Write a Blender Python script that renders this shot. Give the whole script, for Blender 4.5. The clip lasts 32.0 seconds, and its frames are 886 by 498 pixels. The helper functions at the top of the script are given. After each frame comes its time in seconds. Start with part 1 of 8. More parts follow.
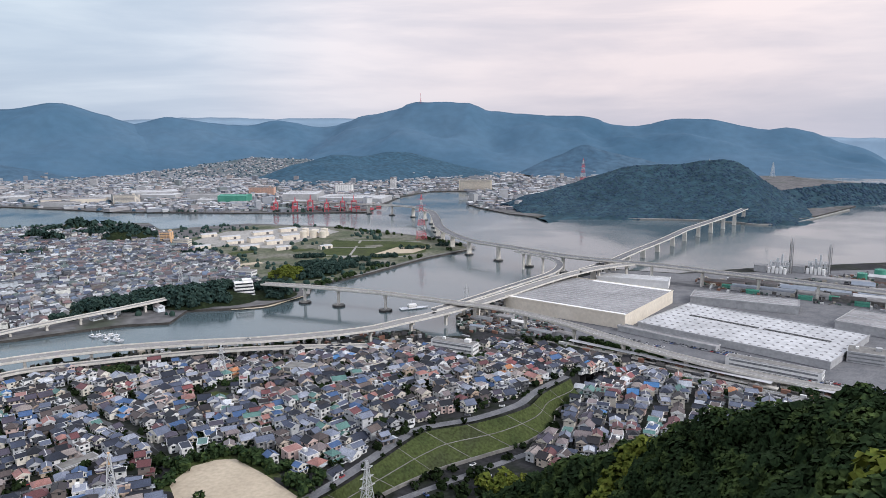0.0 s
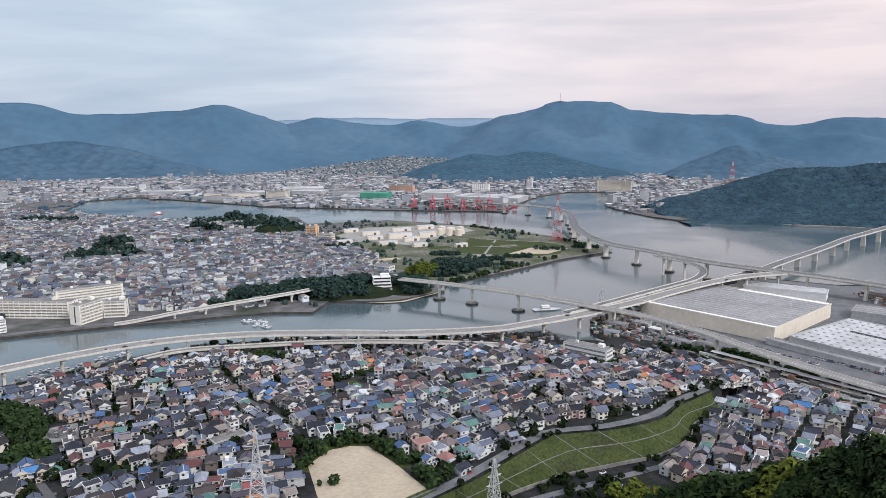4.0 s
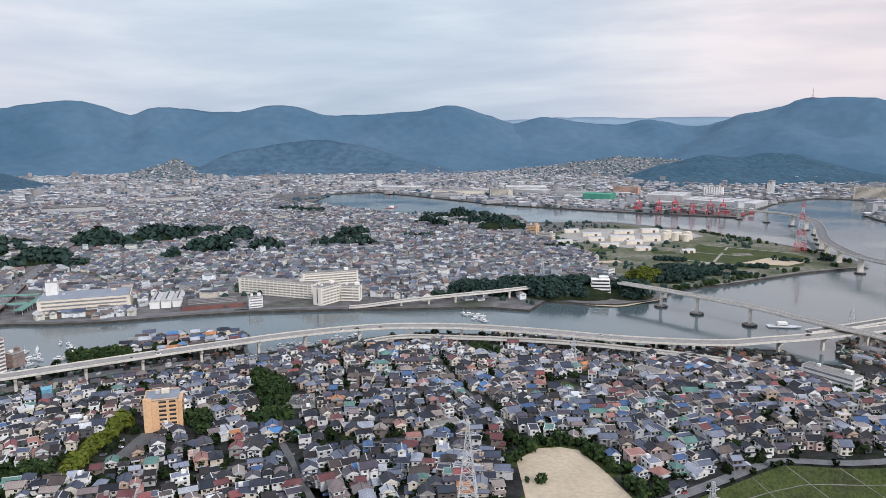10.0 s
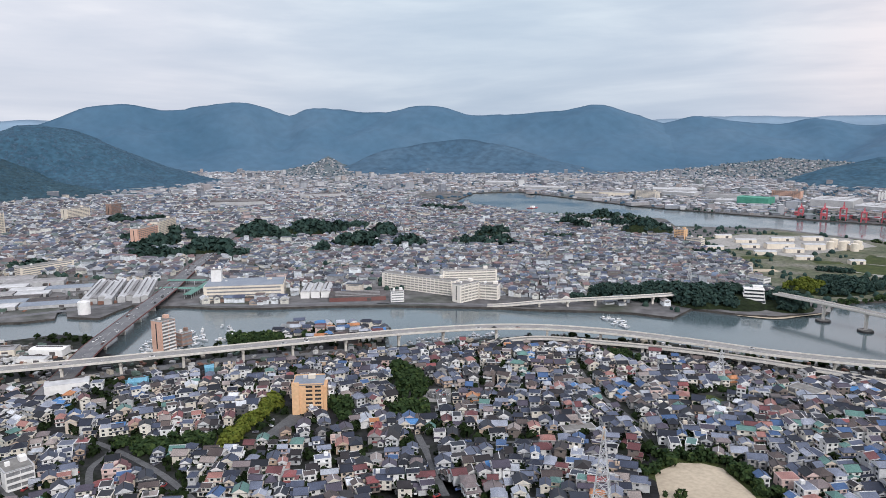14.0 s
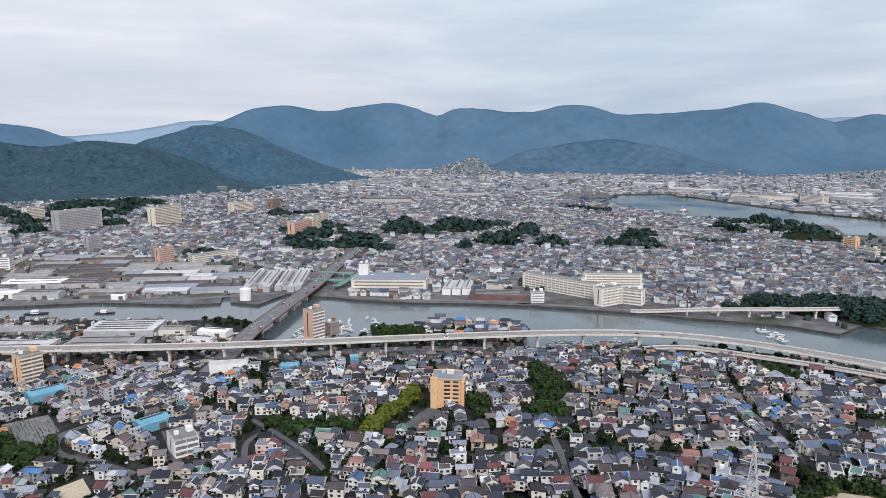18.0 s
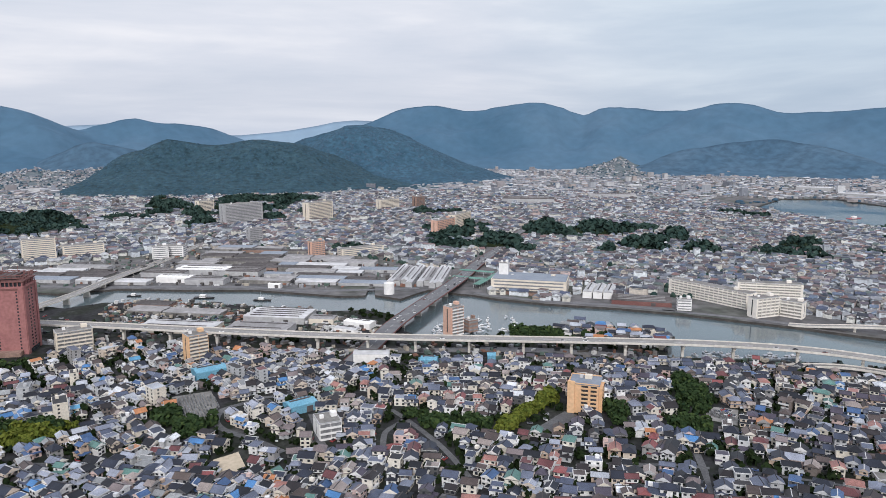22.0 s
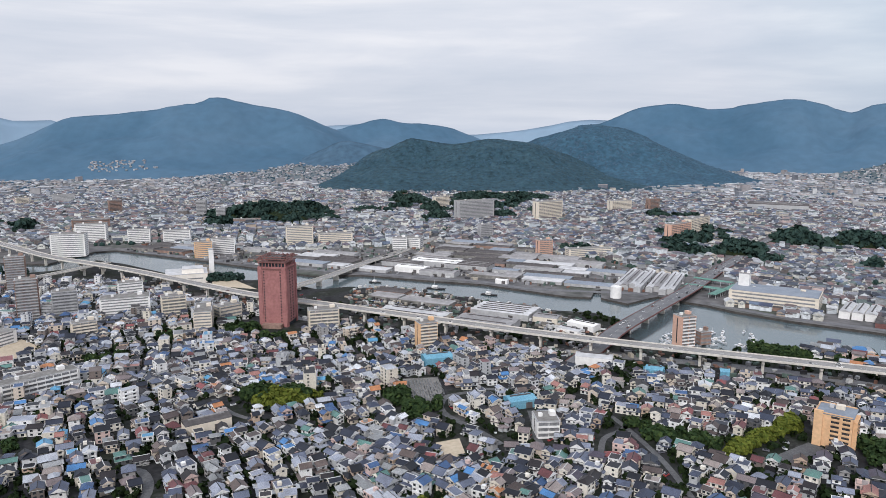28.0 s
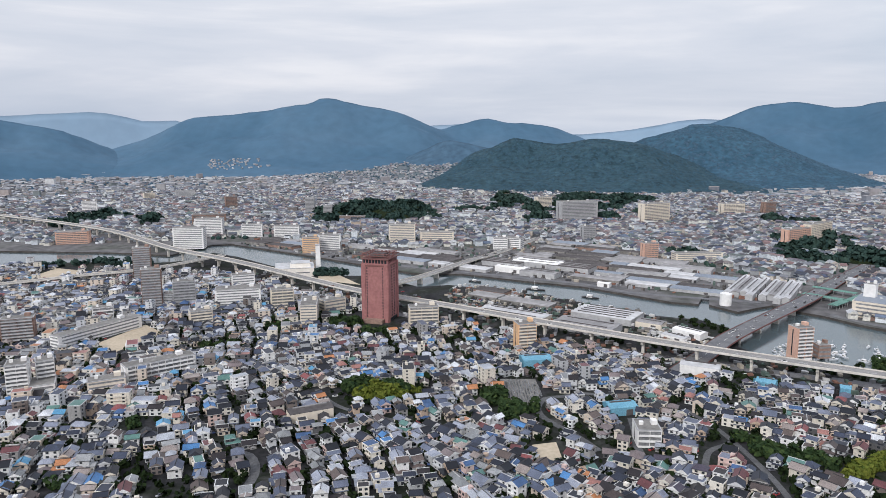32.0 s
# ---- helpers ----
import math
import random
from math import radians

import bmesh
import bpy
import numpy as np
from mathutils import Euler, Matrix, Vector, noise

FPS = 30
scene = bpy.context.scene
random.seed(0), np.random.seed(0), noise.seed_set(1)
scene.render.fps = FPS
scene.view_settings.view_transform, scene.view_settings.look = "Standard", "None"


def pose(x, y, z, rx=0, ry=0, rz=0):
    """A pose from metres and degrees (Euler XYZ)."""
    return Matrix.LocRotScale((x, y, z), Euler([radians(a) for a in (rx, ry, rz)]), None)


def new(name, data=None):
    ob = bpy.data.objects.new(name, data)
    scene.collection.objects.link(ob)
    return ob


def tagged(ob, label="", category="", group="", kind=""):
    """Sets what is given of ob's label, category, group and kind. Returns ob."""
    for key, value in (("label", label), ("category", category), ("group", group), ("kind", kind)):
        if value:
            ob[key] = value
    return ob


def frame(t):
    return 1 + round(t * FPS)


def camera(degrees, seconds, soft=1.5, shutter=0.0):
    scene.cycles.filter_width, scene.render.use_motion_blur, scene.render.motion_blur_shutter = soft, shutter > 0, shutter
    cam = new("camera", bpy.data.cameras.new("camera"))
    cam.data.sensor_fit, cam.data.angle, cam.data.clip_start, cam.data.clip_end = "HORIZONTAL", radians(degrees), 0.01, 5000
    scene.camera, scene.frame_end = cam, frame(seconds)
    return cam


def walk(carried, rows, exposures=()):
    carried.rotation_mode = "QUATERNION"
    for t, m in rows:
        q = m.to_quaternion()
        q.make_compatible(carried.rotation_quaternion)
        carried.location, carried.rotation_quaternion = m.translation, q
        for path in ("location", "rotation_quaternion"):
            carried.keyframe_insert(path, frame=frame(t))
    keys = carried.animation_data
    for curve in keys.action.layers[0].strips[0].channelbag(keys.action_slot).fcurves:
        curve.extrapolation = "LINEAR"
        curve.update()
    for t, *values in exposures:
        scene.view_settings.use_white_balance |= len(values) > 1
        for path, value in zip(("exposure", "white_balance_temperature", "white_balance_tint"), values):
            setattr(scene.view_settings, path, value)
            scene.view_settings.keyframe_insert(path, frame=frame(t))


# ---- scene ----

# ---- camera: it stands on a summit and pans to its left ----
cam = camera(63.94, 32.0, soft=0.6)
EYE = (0.0, 0.0, 200.0)
YAW = [(0, 0.00), (0.5, 1.30), (1, 2.60), (1.5, 3.91), (2, 5.20), (2.5, 6.54), (3, 7.99), (3.5, 9.48), (5.5, 15.49), (6, 16.98), (6.5, 18.43), (7, 19.92), (7.5, 21.38), (8, 22.87), (8.5, 24.33), (9, 25.81), (9.5, 27.30), (10, 28.79), (10.5, 30.21), (11, 31.67), (11.5, 33.10), (12, 34.42), (12.5, 35.86), (13, 37.30), (13.5, 38.76), (14, 40.18), (14.5, 41.62), (16.5, 47.40), (17, 48.83), (17.5, 50.27), (18, 51.72), (18.5, 53.16), (19, 54.60), (19.5, 56.03), (20, 57.47), (20.5, 58.90), (21, 60.34), (21.5, 61.78), (22, 63.20), (22.5, 64.63), (23, 66.07), (23.5, 67.50), (24, 68.94), (24.5, 70.37), (25, 71.81), (25.5, 73.32), (27.5, 80.41), (28, 81.66), (28.5, 82.61), (29, 83.34), (29.5, 84.05), (30, 84.75), (30.5, 85.50), (31, 86.51), (31.5, 87.91), (32, 89.87)]
walk(cam, [(t, pose(*EYE, 80.53, 0.13, a)) for t, a in YAW], [(0, 0.05, 6380, 12), (8, 0.04, 6460, 12), (16, 0.05, 6480, 12), (32, 0.0, 6450, 11)])

# ---- sky: thin overcast at dusk, pink towards the sunset ----
SUN_AZ, SUN_EL = 116.0, 36.0
world = bpy.data.worlds.new("evening_sky")
scene.world = world
world.use_nodes = True
wn, wl = world.node_tree.nodes, world.node_tree.links
wn.clear()


def wnode(kind, **values):
    n = wn.new(kind)
    for k, v in values.items():
        n.inputs[k].default_value = v
    return n


w_out = wn.new("ShaderNodeOutputWorld")
w_bg = wnode("ShaderNodeBackground", Strength=1.15)
w_sky = wn.new("ShaderNodeTexSky")
w_sky.sky_type, w_sky.sun_disc = "NISHITA", False
w_sky.sun_elevation, w_sky.sun_rotation = radians(SUN_EL), radians(SUN_AZ)
w_skyk = wn.new("ShaderNodeMix")
w_skyk.data_type, w_skyk.blend_type = "RGBA", "MULTIPLY"
w_skyk.inputs[0].default_value = 1.0
w_skyk.inputs[7].default_value = (0.09, 0.09, 0.09, 1)
w_co = wn.new("ShaderNodeTexCoord")
w_map = wn.new("ShaderNodeMapping")
w_map.inputs["Scale"].default_value = (1.0, 1.0, 7.0)
w_map.inputs["Rotation"].default_value = (0.06, 0.10, 0.0)
w_n1 = wnode("ShaderNodeTexNoise", Scale=1.6, Detail=6.0, Roughness=0.55, Distortion=0.6)
w_n2 = wnode("ShaderNodeTexNoise", Scale=5.0, Detail=4.0, Roughness=0.5)
w_mixn = wn.new("ShaderNodeMix")
w_mixn.inputs[0].default_value = 0.3
w_cr = wn.new("ShaderNodeValToRGB")
w_cr.color_ramp.elements[0].position, w_cr.color_ramp.elements[0].color = 0.36, (0.56, 0.60, 0.66, 1)
w_cr.color_ramp.elements[1].position, w_cr.color_ramp.elements[1].color = 0.62, (0.80, 0.795, 0.80, 1)
e = w_cr.color_ramp.elements.new(0.5)
e.color = (0.66, 0.68, 0.72, 1)
# lower sky is duller and bluer than the sky overhead
w_sep = wn.new("ShaderNodeSeparateXYZ")
w_hr = wn.new("ShaderNodeValToRGB")
w_hr.color_ramp.elements[0].position, w_hr.color_ramp.elements[0].color = 0.0, (0.74, 0.80, 0.90, 1)
w_hr.color_ramp.elements[1].position, w_hr.color_ramp.elements[1].color = 0.6, (1.22, 1.26, 1.36, 1)
e = w_hr.color_ramp.elements.new(0.2)
e.color = (1.05, 1.05, 1.06, 1)
e = w_hr.color_ramp.elements.new(0.06)
e.color = (0.88, 0.90, 0.96, 1)
w_mul = wn.new("ShaderNodeMix")
w_mul.data_type, w_mul.blend_type = "RGBA", "MULTIPLY"
w_mul.inputs[0].default_value = 1.0
# pink of the sunset, low and ahead of the pan's start
w_dot = wn.new("ShaderNodeVectorMath")
w_dot.operation = "DOT_PRODUCT"
w_dot.inputs[1].default_value = Vector((0.30, 0.93, 0.12)).normalized()
w_pr = wn.new("ShaderNodeMapRange")
w_pr.inputs["From Min"].default_value, w_pr.inputs["From Max"].default_value = 0.80, 1.0
w_pr.inputs["To Max"].default_value = 0.62
w_pink = wn.new("ShaderNodeMix")
w_pink.data_type, w_pink.blend_type = "RGBA", "MULTIPLY"
w_pink.inputs[7].default_value = (1.13, 0.91, 0.83, 1)
w_fin = wn.new("ShaderNodeMix")
w_fin.data_type = "RGBA"
w_fin.inputs[0].default_value = 0.93
wl.new(w_sky.outputs[0], w_skyk.inputs[6])
wl.new(w_co.outputs["Generated"], w_map.inputs[0])
wl.new(w_map.outputs[0], w_n1.inputs["Vector"])
wl.new(w_map.outputs[0], w_n2.inputs["Vector"])
wl.new(w_n1.outputs["Fac"], w_mixn.inputs[2])
wl.new(w_n2.outputs["Fac"], w_mixn.inputs[3])
wl.new(w_mixn.outputs[0], w_cr.inputs[0])
wl.new(w_co.outputs["Generated"], w_sep.inputs[0])
wl.new(w_sep.outputs[2], w_hr.inputs[0])
wl.new(w_cr.outputs[0], w_mul.inputs[6])
wl.new(w_hr.outputs[0], w_mul.inputs[7])
wl.new(w_co.outputs["Generated"], w_dot.inputs[0])
wl.new(w_dot.outputs["Value"], w_pr.inputs["Value"])
wl.new(w_pr.outputs[0], w_pink.inputs[0])
wl.new(w_mul.outputs[2], w_pink.inputs[6])
# a bluer gap in the cloud, high to the left of the sunset
w_dot2 = wn.new("ShaderNodeVectorMath")
w_dot2.operation = "DOT_PRODUCT"
w_dot2.inputs[1].default_value = Vector((-0.56, 0.79, 0.24)).normalized()
w_gr = wn.new("ShaderNodeMapRange")
w_gr.inputs["From Min"].default_value, w_gr.inputs["From Max"].default_value = 0.89, 1.0
w_gr.inputs["To Max"].default_value = 1.0
w_gap = wn.new("ShaderNodeMix")
w_gap.data_type, w_gap.blend_type = "RGBA", "MULTIPLY"
w_gap.inputs[7].default_value = (0.72, 0.83, 0.89, 1)
wl.new(w_co.outputs["Generated"], w_dot2.inputs[0])
wl.new(w_dot2.outputs["Value"], w_gr.inputs["Value"])
wl.new(w_gr.outputs[0], w_gap.inputs[0])
wl.new(w_pink.outputs[2], w_gap.inputs[6])
wl.new(w_skyk.outputs[2], w_fin.inputs[6])
wl.new(w_gap.outputs[2], w_fin.inputs[7])
wl.new(w_fin.outputs[2], w_bg.inputs[0])
wl.new(w_bg.outputs[0], w_out.inputs[0])

sun = new("sun", bpy.data.lights.new("sun", "SUN"))
sun.data.energy, sun.data.angle, sun.data.color = 2.1, radians(14), (1.0, 0.97, 0.94)
sun.rotation_euler = (radians(90 - SUN_EL), 0, radians(180 - SUN_AZ))

# ---- materials ----
def mat(name, colors, scale=0.05, rough=0.85, metal=0.0, bump=0.0, bscale=0.5, detail=0.25, fine=1.0, random_by="", spec=0.12, pick=False):
    """A surface whose colour wanders between colors by coarse noise, roughened by fine noise. random_by 'object' or 'island' picks the
    colour thing by thing (pick: stepwise)."""
    m = bpy.data.materials.new(name)
    m.use_nodes = True
    nt = m.node_tree
    n, l = nt.nodes, nt.links
    b = n["Principled BSDF"]
    b.inputs["Roughness"].default_value, b.inputs["Metallic"].default_value = rough, metal
    b.inputs["Specular IOR Level"].default_value = spec
    co = n.new("ShaderNodeTexCoord")
    ramp = n.new("ShaderNodeValToRGB")
    cr = ramp.color_ramp
    k = len(colors)
    while len(cr.elements) < k:
        cr.elements.new(0.5)
    for i, c in enumerate(colors):
        cr.elements[i].position = i / k if pick else (0.3 + 0.4 * i / max(1, k - 1) if not random_by else i / max(1, k - 1))
        cr.elements[i].color = (*c, 1)
    if pick:
        cr.interpolation = "CONSTANT"
    big = n.new("ShaderNodeTexNoise")
    big.inputs["Scale"].default_value, big.inputs["Detail"].default_value = scale, 5
    l.new(co.outputs["Object"], big.inputs["Vector"])
    if random_by == "object":
        l.new(n.new("ShaderNodeObjectInfo").outputs["Random"], ramp.inputs[0])
    elif random_by == "island":
        l.new(n.new("ShaderNodeNewGeometry").outputs["Random Per Island"], ramp.inputs[0])
    else:
        l.new(big.outputs["Fac"], ramp.inputs[0])
    small = n.new("ShaderNodeTexNoise")
    small.inputs["Scale"].default_value, small.inputs["Detail"].default_value = fine, 4
    l.new(co.outputs["Object"], small.inputs["Vector"])
    vr = n.new("ShaderNodeMapRange")
    vr.inputs["From Min"].default_value, vr.inputs["From Max"].default_value = 0.3, 0.7
    vr.inputs["To Min"].default_value, vr.inputs["To Max"].default_value = 1 - detail, 1 + detail
    l.new(small.outputs["Fac"], vr.inputs["Value"])
    mx = n.new("ShaderNodeMix")
    mx.data_type, mx.blend_type = "RGBA", "MULTIPLY"
    mx.inputs[0].default_value = 1.0
    l.new(ramp.outputs[0], mx.inputs[6])
    l.new(vr.outputs[0], mx.inputs[7])
    l.new(mx.outputs[2], b.inputs["Base Color"])
    if bump:
        bt = n.new("ShaderNodeTexNoise")
        bt.inputs["Scale"].default_value, bt.inputs["Detail"].default_value = bscale, 6
        l.new(co.outputs["Object"], bt.inputs["Vector"])
        bp = n.new("ShaderNodeBump")
        bp.inputs["Strength"].default_value, bp.inputs["Distance"].default_value = 1.0, bump
        l.new(bt.outputs["Fac"], bp.inputs["Height"])
        l.new(bp.outputs[0], b.inputs["Normal"])
    return m


M = {}
ROOFS = [(.012, .014, .020), (.017, .021, .034), (.026, .032, .052), (.050, .062, .098), (.082, .098, .148), (.125, .145, .20), (.20, .222, .285), (.31, .335, .40),
         (.40, .425, .47), (.64, .66, .69), (.026, .022, .024), (.085, .066, .062), (.13, .10, .09), (.14, .052, .055), (.24, .075, .075), (.34, .165, .14), (.46, .20, .09),
         (.105, .215, .19), (.055, .11, .23), (.07, .20, .42), (.10, .30, .48), (.20, .165, .165), (.30, .255, .235), (.235, .245, .25), (.32, .33, .335), (.075, .065, .090)]
# far town palette, lightened and flattened to carry haze
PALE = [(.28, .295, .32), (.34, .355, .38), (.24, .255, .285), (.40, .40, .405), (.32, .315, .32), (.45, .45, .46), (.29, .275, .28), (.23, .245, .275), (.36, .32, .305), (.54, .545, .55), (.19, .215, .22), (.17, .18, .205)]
WALLS = [(.82, .82, .81), (.74, .735, .72), (.70, .65, .56), (.60, .61, .62), (.64, .55, .46), (.46, .47, .48), (.33, .325, .32), (.52, .40, .31), (.20, .17, .155), (.62, .47, .43), (.78, .74, .66), (.12, .12, .125)]
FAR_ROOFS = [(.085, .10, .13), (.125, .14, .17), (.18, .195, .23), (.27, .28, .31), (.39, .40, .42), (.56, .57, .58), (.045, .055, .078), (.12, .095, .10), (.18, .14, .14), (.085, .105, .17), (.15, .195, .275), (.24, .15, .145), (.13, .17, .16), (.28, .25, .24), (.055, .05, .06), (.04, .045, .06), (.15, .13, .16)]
# how often each colour is met: dark slate and blue-grey tiles most, bright sheet and glazed red tiles seldom
TOWN_MIX = [0] * 10 + [1] * 10 + [2] * 8 + [3] * 8 + [4] * 7 + [5] * 6 + [6] * 5 + [7] * 3 + [8] * 2 + [9] * 1 + [10] * 8 + [11] * 6 + [12] * 2 + [13] * 5 + [14] * 2 + [15] * 3 + [16] + [17] * 3 + [18] * 4 + [19] + [21] * 4 + [22] * 3 + [25] * 6
WEST_MIX = [0] * 12 + [1] * 10 + [2] * 7 + [3] * 7 + [4] * 7 + [5] * 7 + [6] * 6 + [7] * 7 + [8] * 6 + [9] * 5 + [10] * 8 + [11] * 5 + [12] * 3 + [13] * 3 + [14] + [15] + [16] * 2 + [17] * 2 + [18] * 4 + [19] * 3 + [20] * 2 + [21] * 3 + [22] * 3 + [23] * 5 + [24] * 4
WALL_MIX = [0] * 7 + [1] * 8 + [2] * 7 + [3] * 6 + [4] * 5 + [5] * 4 + [6] * 3 + [7] * 2 + [8] * 2 + [9] * 2 + [10] * 7 + [11] * 2
for i, c in enumerate(ROOFS):
    M[f"roof_{i}"] = mat(f"roof_covering_{i}", [tuple(v * 0.66 for v in c), tuple(v * 0.86 for v in c), tuple(min(0.8, v * 1.08 + 0.004) for v in c)], scale=0.11, rough=0.45, detail=0.32, fine=2.2, spec=0.32, bump=0.04, bscale=2.5)
for i, c in enumerate(WALLS):
    M[f"wall_{i}"] = mat(f"house_wall_{i}", [tuple(v * 0.88 for v in c), c], scale=0.15, detail=0.14, fine=0.9)
for i, c in enumerate(FAR_ROOFS):
    M[f"far_roof_{i}"] = mat(f"suburb_roof_{i}", [tuple(v * 0.5 for v in c), tuple(v * 0.92 for v in c)], scale=0.05, rough=0.5, detail=0.2, fine=0.4, spec=0.35)
ROOF_SETS = {"town": [f"roof_{i}" for i in TOWN_MIX], "west": [f"roof_{i}" for i in WEST_MIX], "far": [f"far_roof_{i}" for i in range(len(FAR_ROOFS))]}
# the house wall colours again, darker and bluer for the suburbs far off
for i, c in enumerate(WALLS):
    M[f"far_wall_{i}"] = mat(f"suburb_wall_{i}", [(c[0] * 0.70, c[1] * 0.74, c[2] * 0.78), (c[0] * 0.95, c[1], c[2] * 1.04)], scale=0.03, detail=0.2, fine=0.4)
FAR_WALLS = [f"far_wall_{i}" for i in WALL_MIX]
WALL_SET = [f"wall_{i}" for i in WALL_MIX]
M["fascia"] = mat("pale_fascia_board", [(.50, .50, .50), (.66, .66, .65)], scale=0.2)
M["gutter"] = mat("dark_gutter", [(.028, .028, .032), (.06, .06, .065)], scale=0.2)
M["carport"] = mat("corrugated_carport_sheet", [(.34, .37, .40), (.46, .48, .50)], scale=0.3, rough=0.35, spec=0.4)
M["roof_p"] = mat("roof_tiles_plain", FAR_ROOFS, random_by="island", pick=True, rough=0.5, detail=0.25, fine=0.5, spec=0.3)
# grey for glazing and for the shade inside balcony recesses
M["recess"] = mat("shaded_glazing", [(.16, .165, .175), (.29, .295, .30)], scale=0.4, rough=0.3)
# one haze-pale surface for both roofs and walls of the far town
M["far_i"] = mat("hazed_roofs_walls", PALE, random_by="island", pick=True, detail=0.15, fine=0.1)
M["pane"] = mat("window_glass", [(.02, .025, .03), (.05, .055, .065)], rough=0.15, detail=0.3, spec=0.35)
M["frame"] = mat("aluminium_frame", [(.35, .35, .36), (.5, .5, .5)], rough=0.4, metal=0.6)
# darker than asphalt, so the colour holds shade of gaps between houses
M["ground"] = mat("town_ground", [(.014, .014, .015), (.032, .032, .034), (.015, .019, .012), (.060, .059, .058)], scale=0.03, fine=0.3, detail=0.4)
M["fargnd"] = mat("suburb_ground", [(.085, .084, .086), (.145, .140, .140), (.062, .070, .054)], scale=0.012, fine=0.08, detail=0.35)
M["asphalt"] = mat("asphalt", [(.13, .132, .14), (.19, .19, .195)], scale=0.1, fine=0.8, detail=0.18)
M["concrete"] = mat("concrete", [(.56, .53, .48), (.68, .645, .59)], scale=0.05, fine=0.3, detail=0.14)
M["darkconc"] = mat("weathered_concrete", [(.16, .155, .145), (.26, .25, .235)], scale=0.05, fine=0.3, detail=0.25)
M["grass"] = mat("rough_grass", [(.030, .044, .016), (.058, .074, .024), (.044, .052, .025)], scale=0.04, fine=0.6, detail=0.4, bump=0.3, bscale=0.8)
M["scrub"] = mat("scrubby_ground", [(.055, .075, .04), (.12, .125, .085), (.20, .19, .165)], scale=0.02, fine=0.2, detail=0.4)
M["sand"] = mat("bare_earth", [(.42, .35, .26), (.52, .44, .33)], scale=0.03, fine=0.4, detail=0.12)
M["leaf"] = mat("broadleaf_crown", [(.014, .029, .014), (.036, .060, .024), (.024, .043, .018), (.056, .084, .028)], random_by="island", detail=0.3, fine=0.7, spec=0.04)
M["bamboo"] = mat("bamboo_crown", [(.085, .112, .020), (.14, .155, .030), (.055, .080, .016)], random_by="island", detail=0.3, fine=0.7, spec=0.04)
M["bark"] = mat("bark", [(.06, .045, .035), (.10, .08, .06)], scale=1.0)
M["deck"] = mat("pale_road_deck", [(.23, .225, .215), (.29, .28, .27)], scale=0.1, fine=0.6, detail=0.12)
# crowns beyond the river, haze blue put into the green
M["far_leaf"] = mat("hazed_tree_crown", [(.020, .042, .040), (.042, .070, .056), (.030, .055, .048)], random_by="island", detail=0.3, fine=0.2, spec=0.04)
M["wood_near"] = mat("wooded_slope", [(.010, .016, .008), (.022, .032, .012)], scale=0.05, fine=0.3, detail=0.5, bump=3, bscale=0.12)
# distant woods: the blue and pallor of haze are mixed into these colours
M["wood_mid"] = mat("hazed_wooded_hill", [(.022, .052, .070), (.036, .074, .094)], scale=0.012, fine=0.05, detail=0.4, bump=6, bscale=0.06)
M["wood_far"] = mat("hazed_wooded_range", [(.046, .106, .166), (.068, .136, .204), (.086, .154, .222)], scale=0.0016, fine=0.02, detail=0.08, bump=1.5, bscale=0.02)
M["wood_mf"] = mat("hazed_foothill", [(.048, .098, .150), (.068, .122, .176)], scale=0.004, fine=0.03, detail=0.22, bump=2, bscale=0.04)
M["wood_haze"] = mat("hazed_farthest_range", [(.20, .29, .38), (.24, .33, .42)], scale=0.002, fine=0.01, detail=0.06)
M["white"] = mat("white_paint", [(.74, .73, .71), (.83, .82, .80)], scale=0.05, fine=0.3, detail=0.08)
M["cream"] = mat("cream_paint", [(.66, .59, .49), (.74, .67, .57)], scale=0.05, fine=0.3, detail=0.08)
M["orange"] = mat("orange_tile", [(.68, .43, .25), (.76, .50, .30)], scale=0.1, fine=0.5, detail=0.1)
M["salmon"] = mat("salmon_tile", [(.60, .38, .29), (.66, .43, .34)], scale=0.1, fine=0.5, detail=0.1)
M["redtower"] = mat("dusky_red_tile", [(.30, .138, .134), (.36, .168, .158)], scale=0.08, fine=0.4, detail=0.14)
M["redsteel"] = mat("red_painted_steel", [(.45, .10, .12), (.52, .13, .15)], scale=0.2, rough=0.6)
M["whitesteel"] = mat("pale_steel", [(.48, .49, .50), (.58, .59, .60)], scale=0.3, rough=0.5)
M["greyroof"] = mat("grey_sheet_roof", [(.22, .215, .215), (.34, .33, .33)], scale=0.03, fine=0.2, detail=0.2, rough=0.6)
M["darkroof"] = mat("dark_sheet_roof", [(.07, .065, .065), (.12, .11, .11)], scale=0.05, fine=0.3, detail=0.25)
M["palemetal"] = mat("pale_sheet_roof", [(.40, .40, .405), (.56, .56, .565)], scale=0.03, fine=0.15, detail=0.16, rough=0.6)
M["green"] = mat("green_steel", [(.06, .24, .17), (.10, .32, .24)], scale=0.1, rough=0.6)
M["blue"] = mat("blue_sheet", [(.12, .30, .41), (.19, .40, .51)], scale=0.1, rough=0.6)
M["maroon"] = mat("maroon_girder", [(.16, .075, .07), (.22, .11, .10)], scale=0.05, rough=0.7)
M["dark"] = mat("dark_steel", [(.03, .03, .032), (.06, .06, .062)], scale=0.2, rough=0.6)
M["paint"] = mat("road_marking", [(.6, .6, .58), (.7, .7, .68)], scale=0.2)
# lighter version of the recess shade, for the ivory flats
M["recess_pale"] = mat("pale_recess_shade", [(.30, .29, .27), (.46, .44, .41)], scale=0.4, rough=0.4)
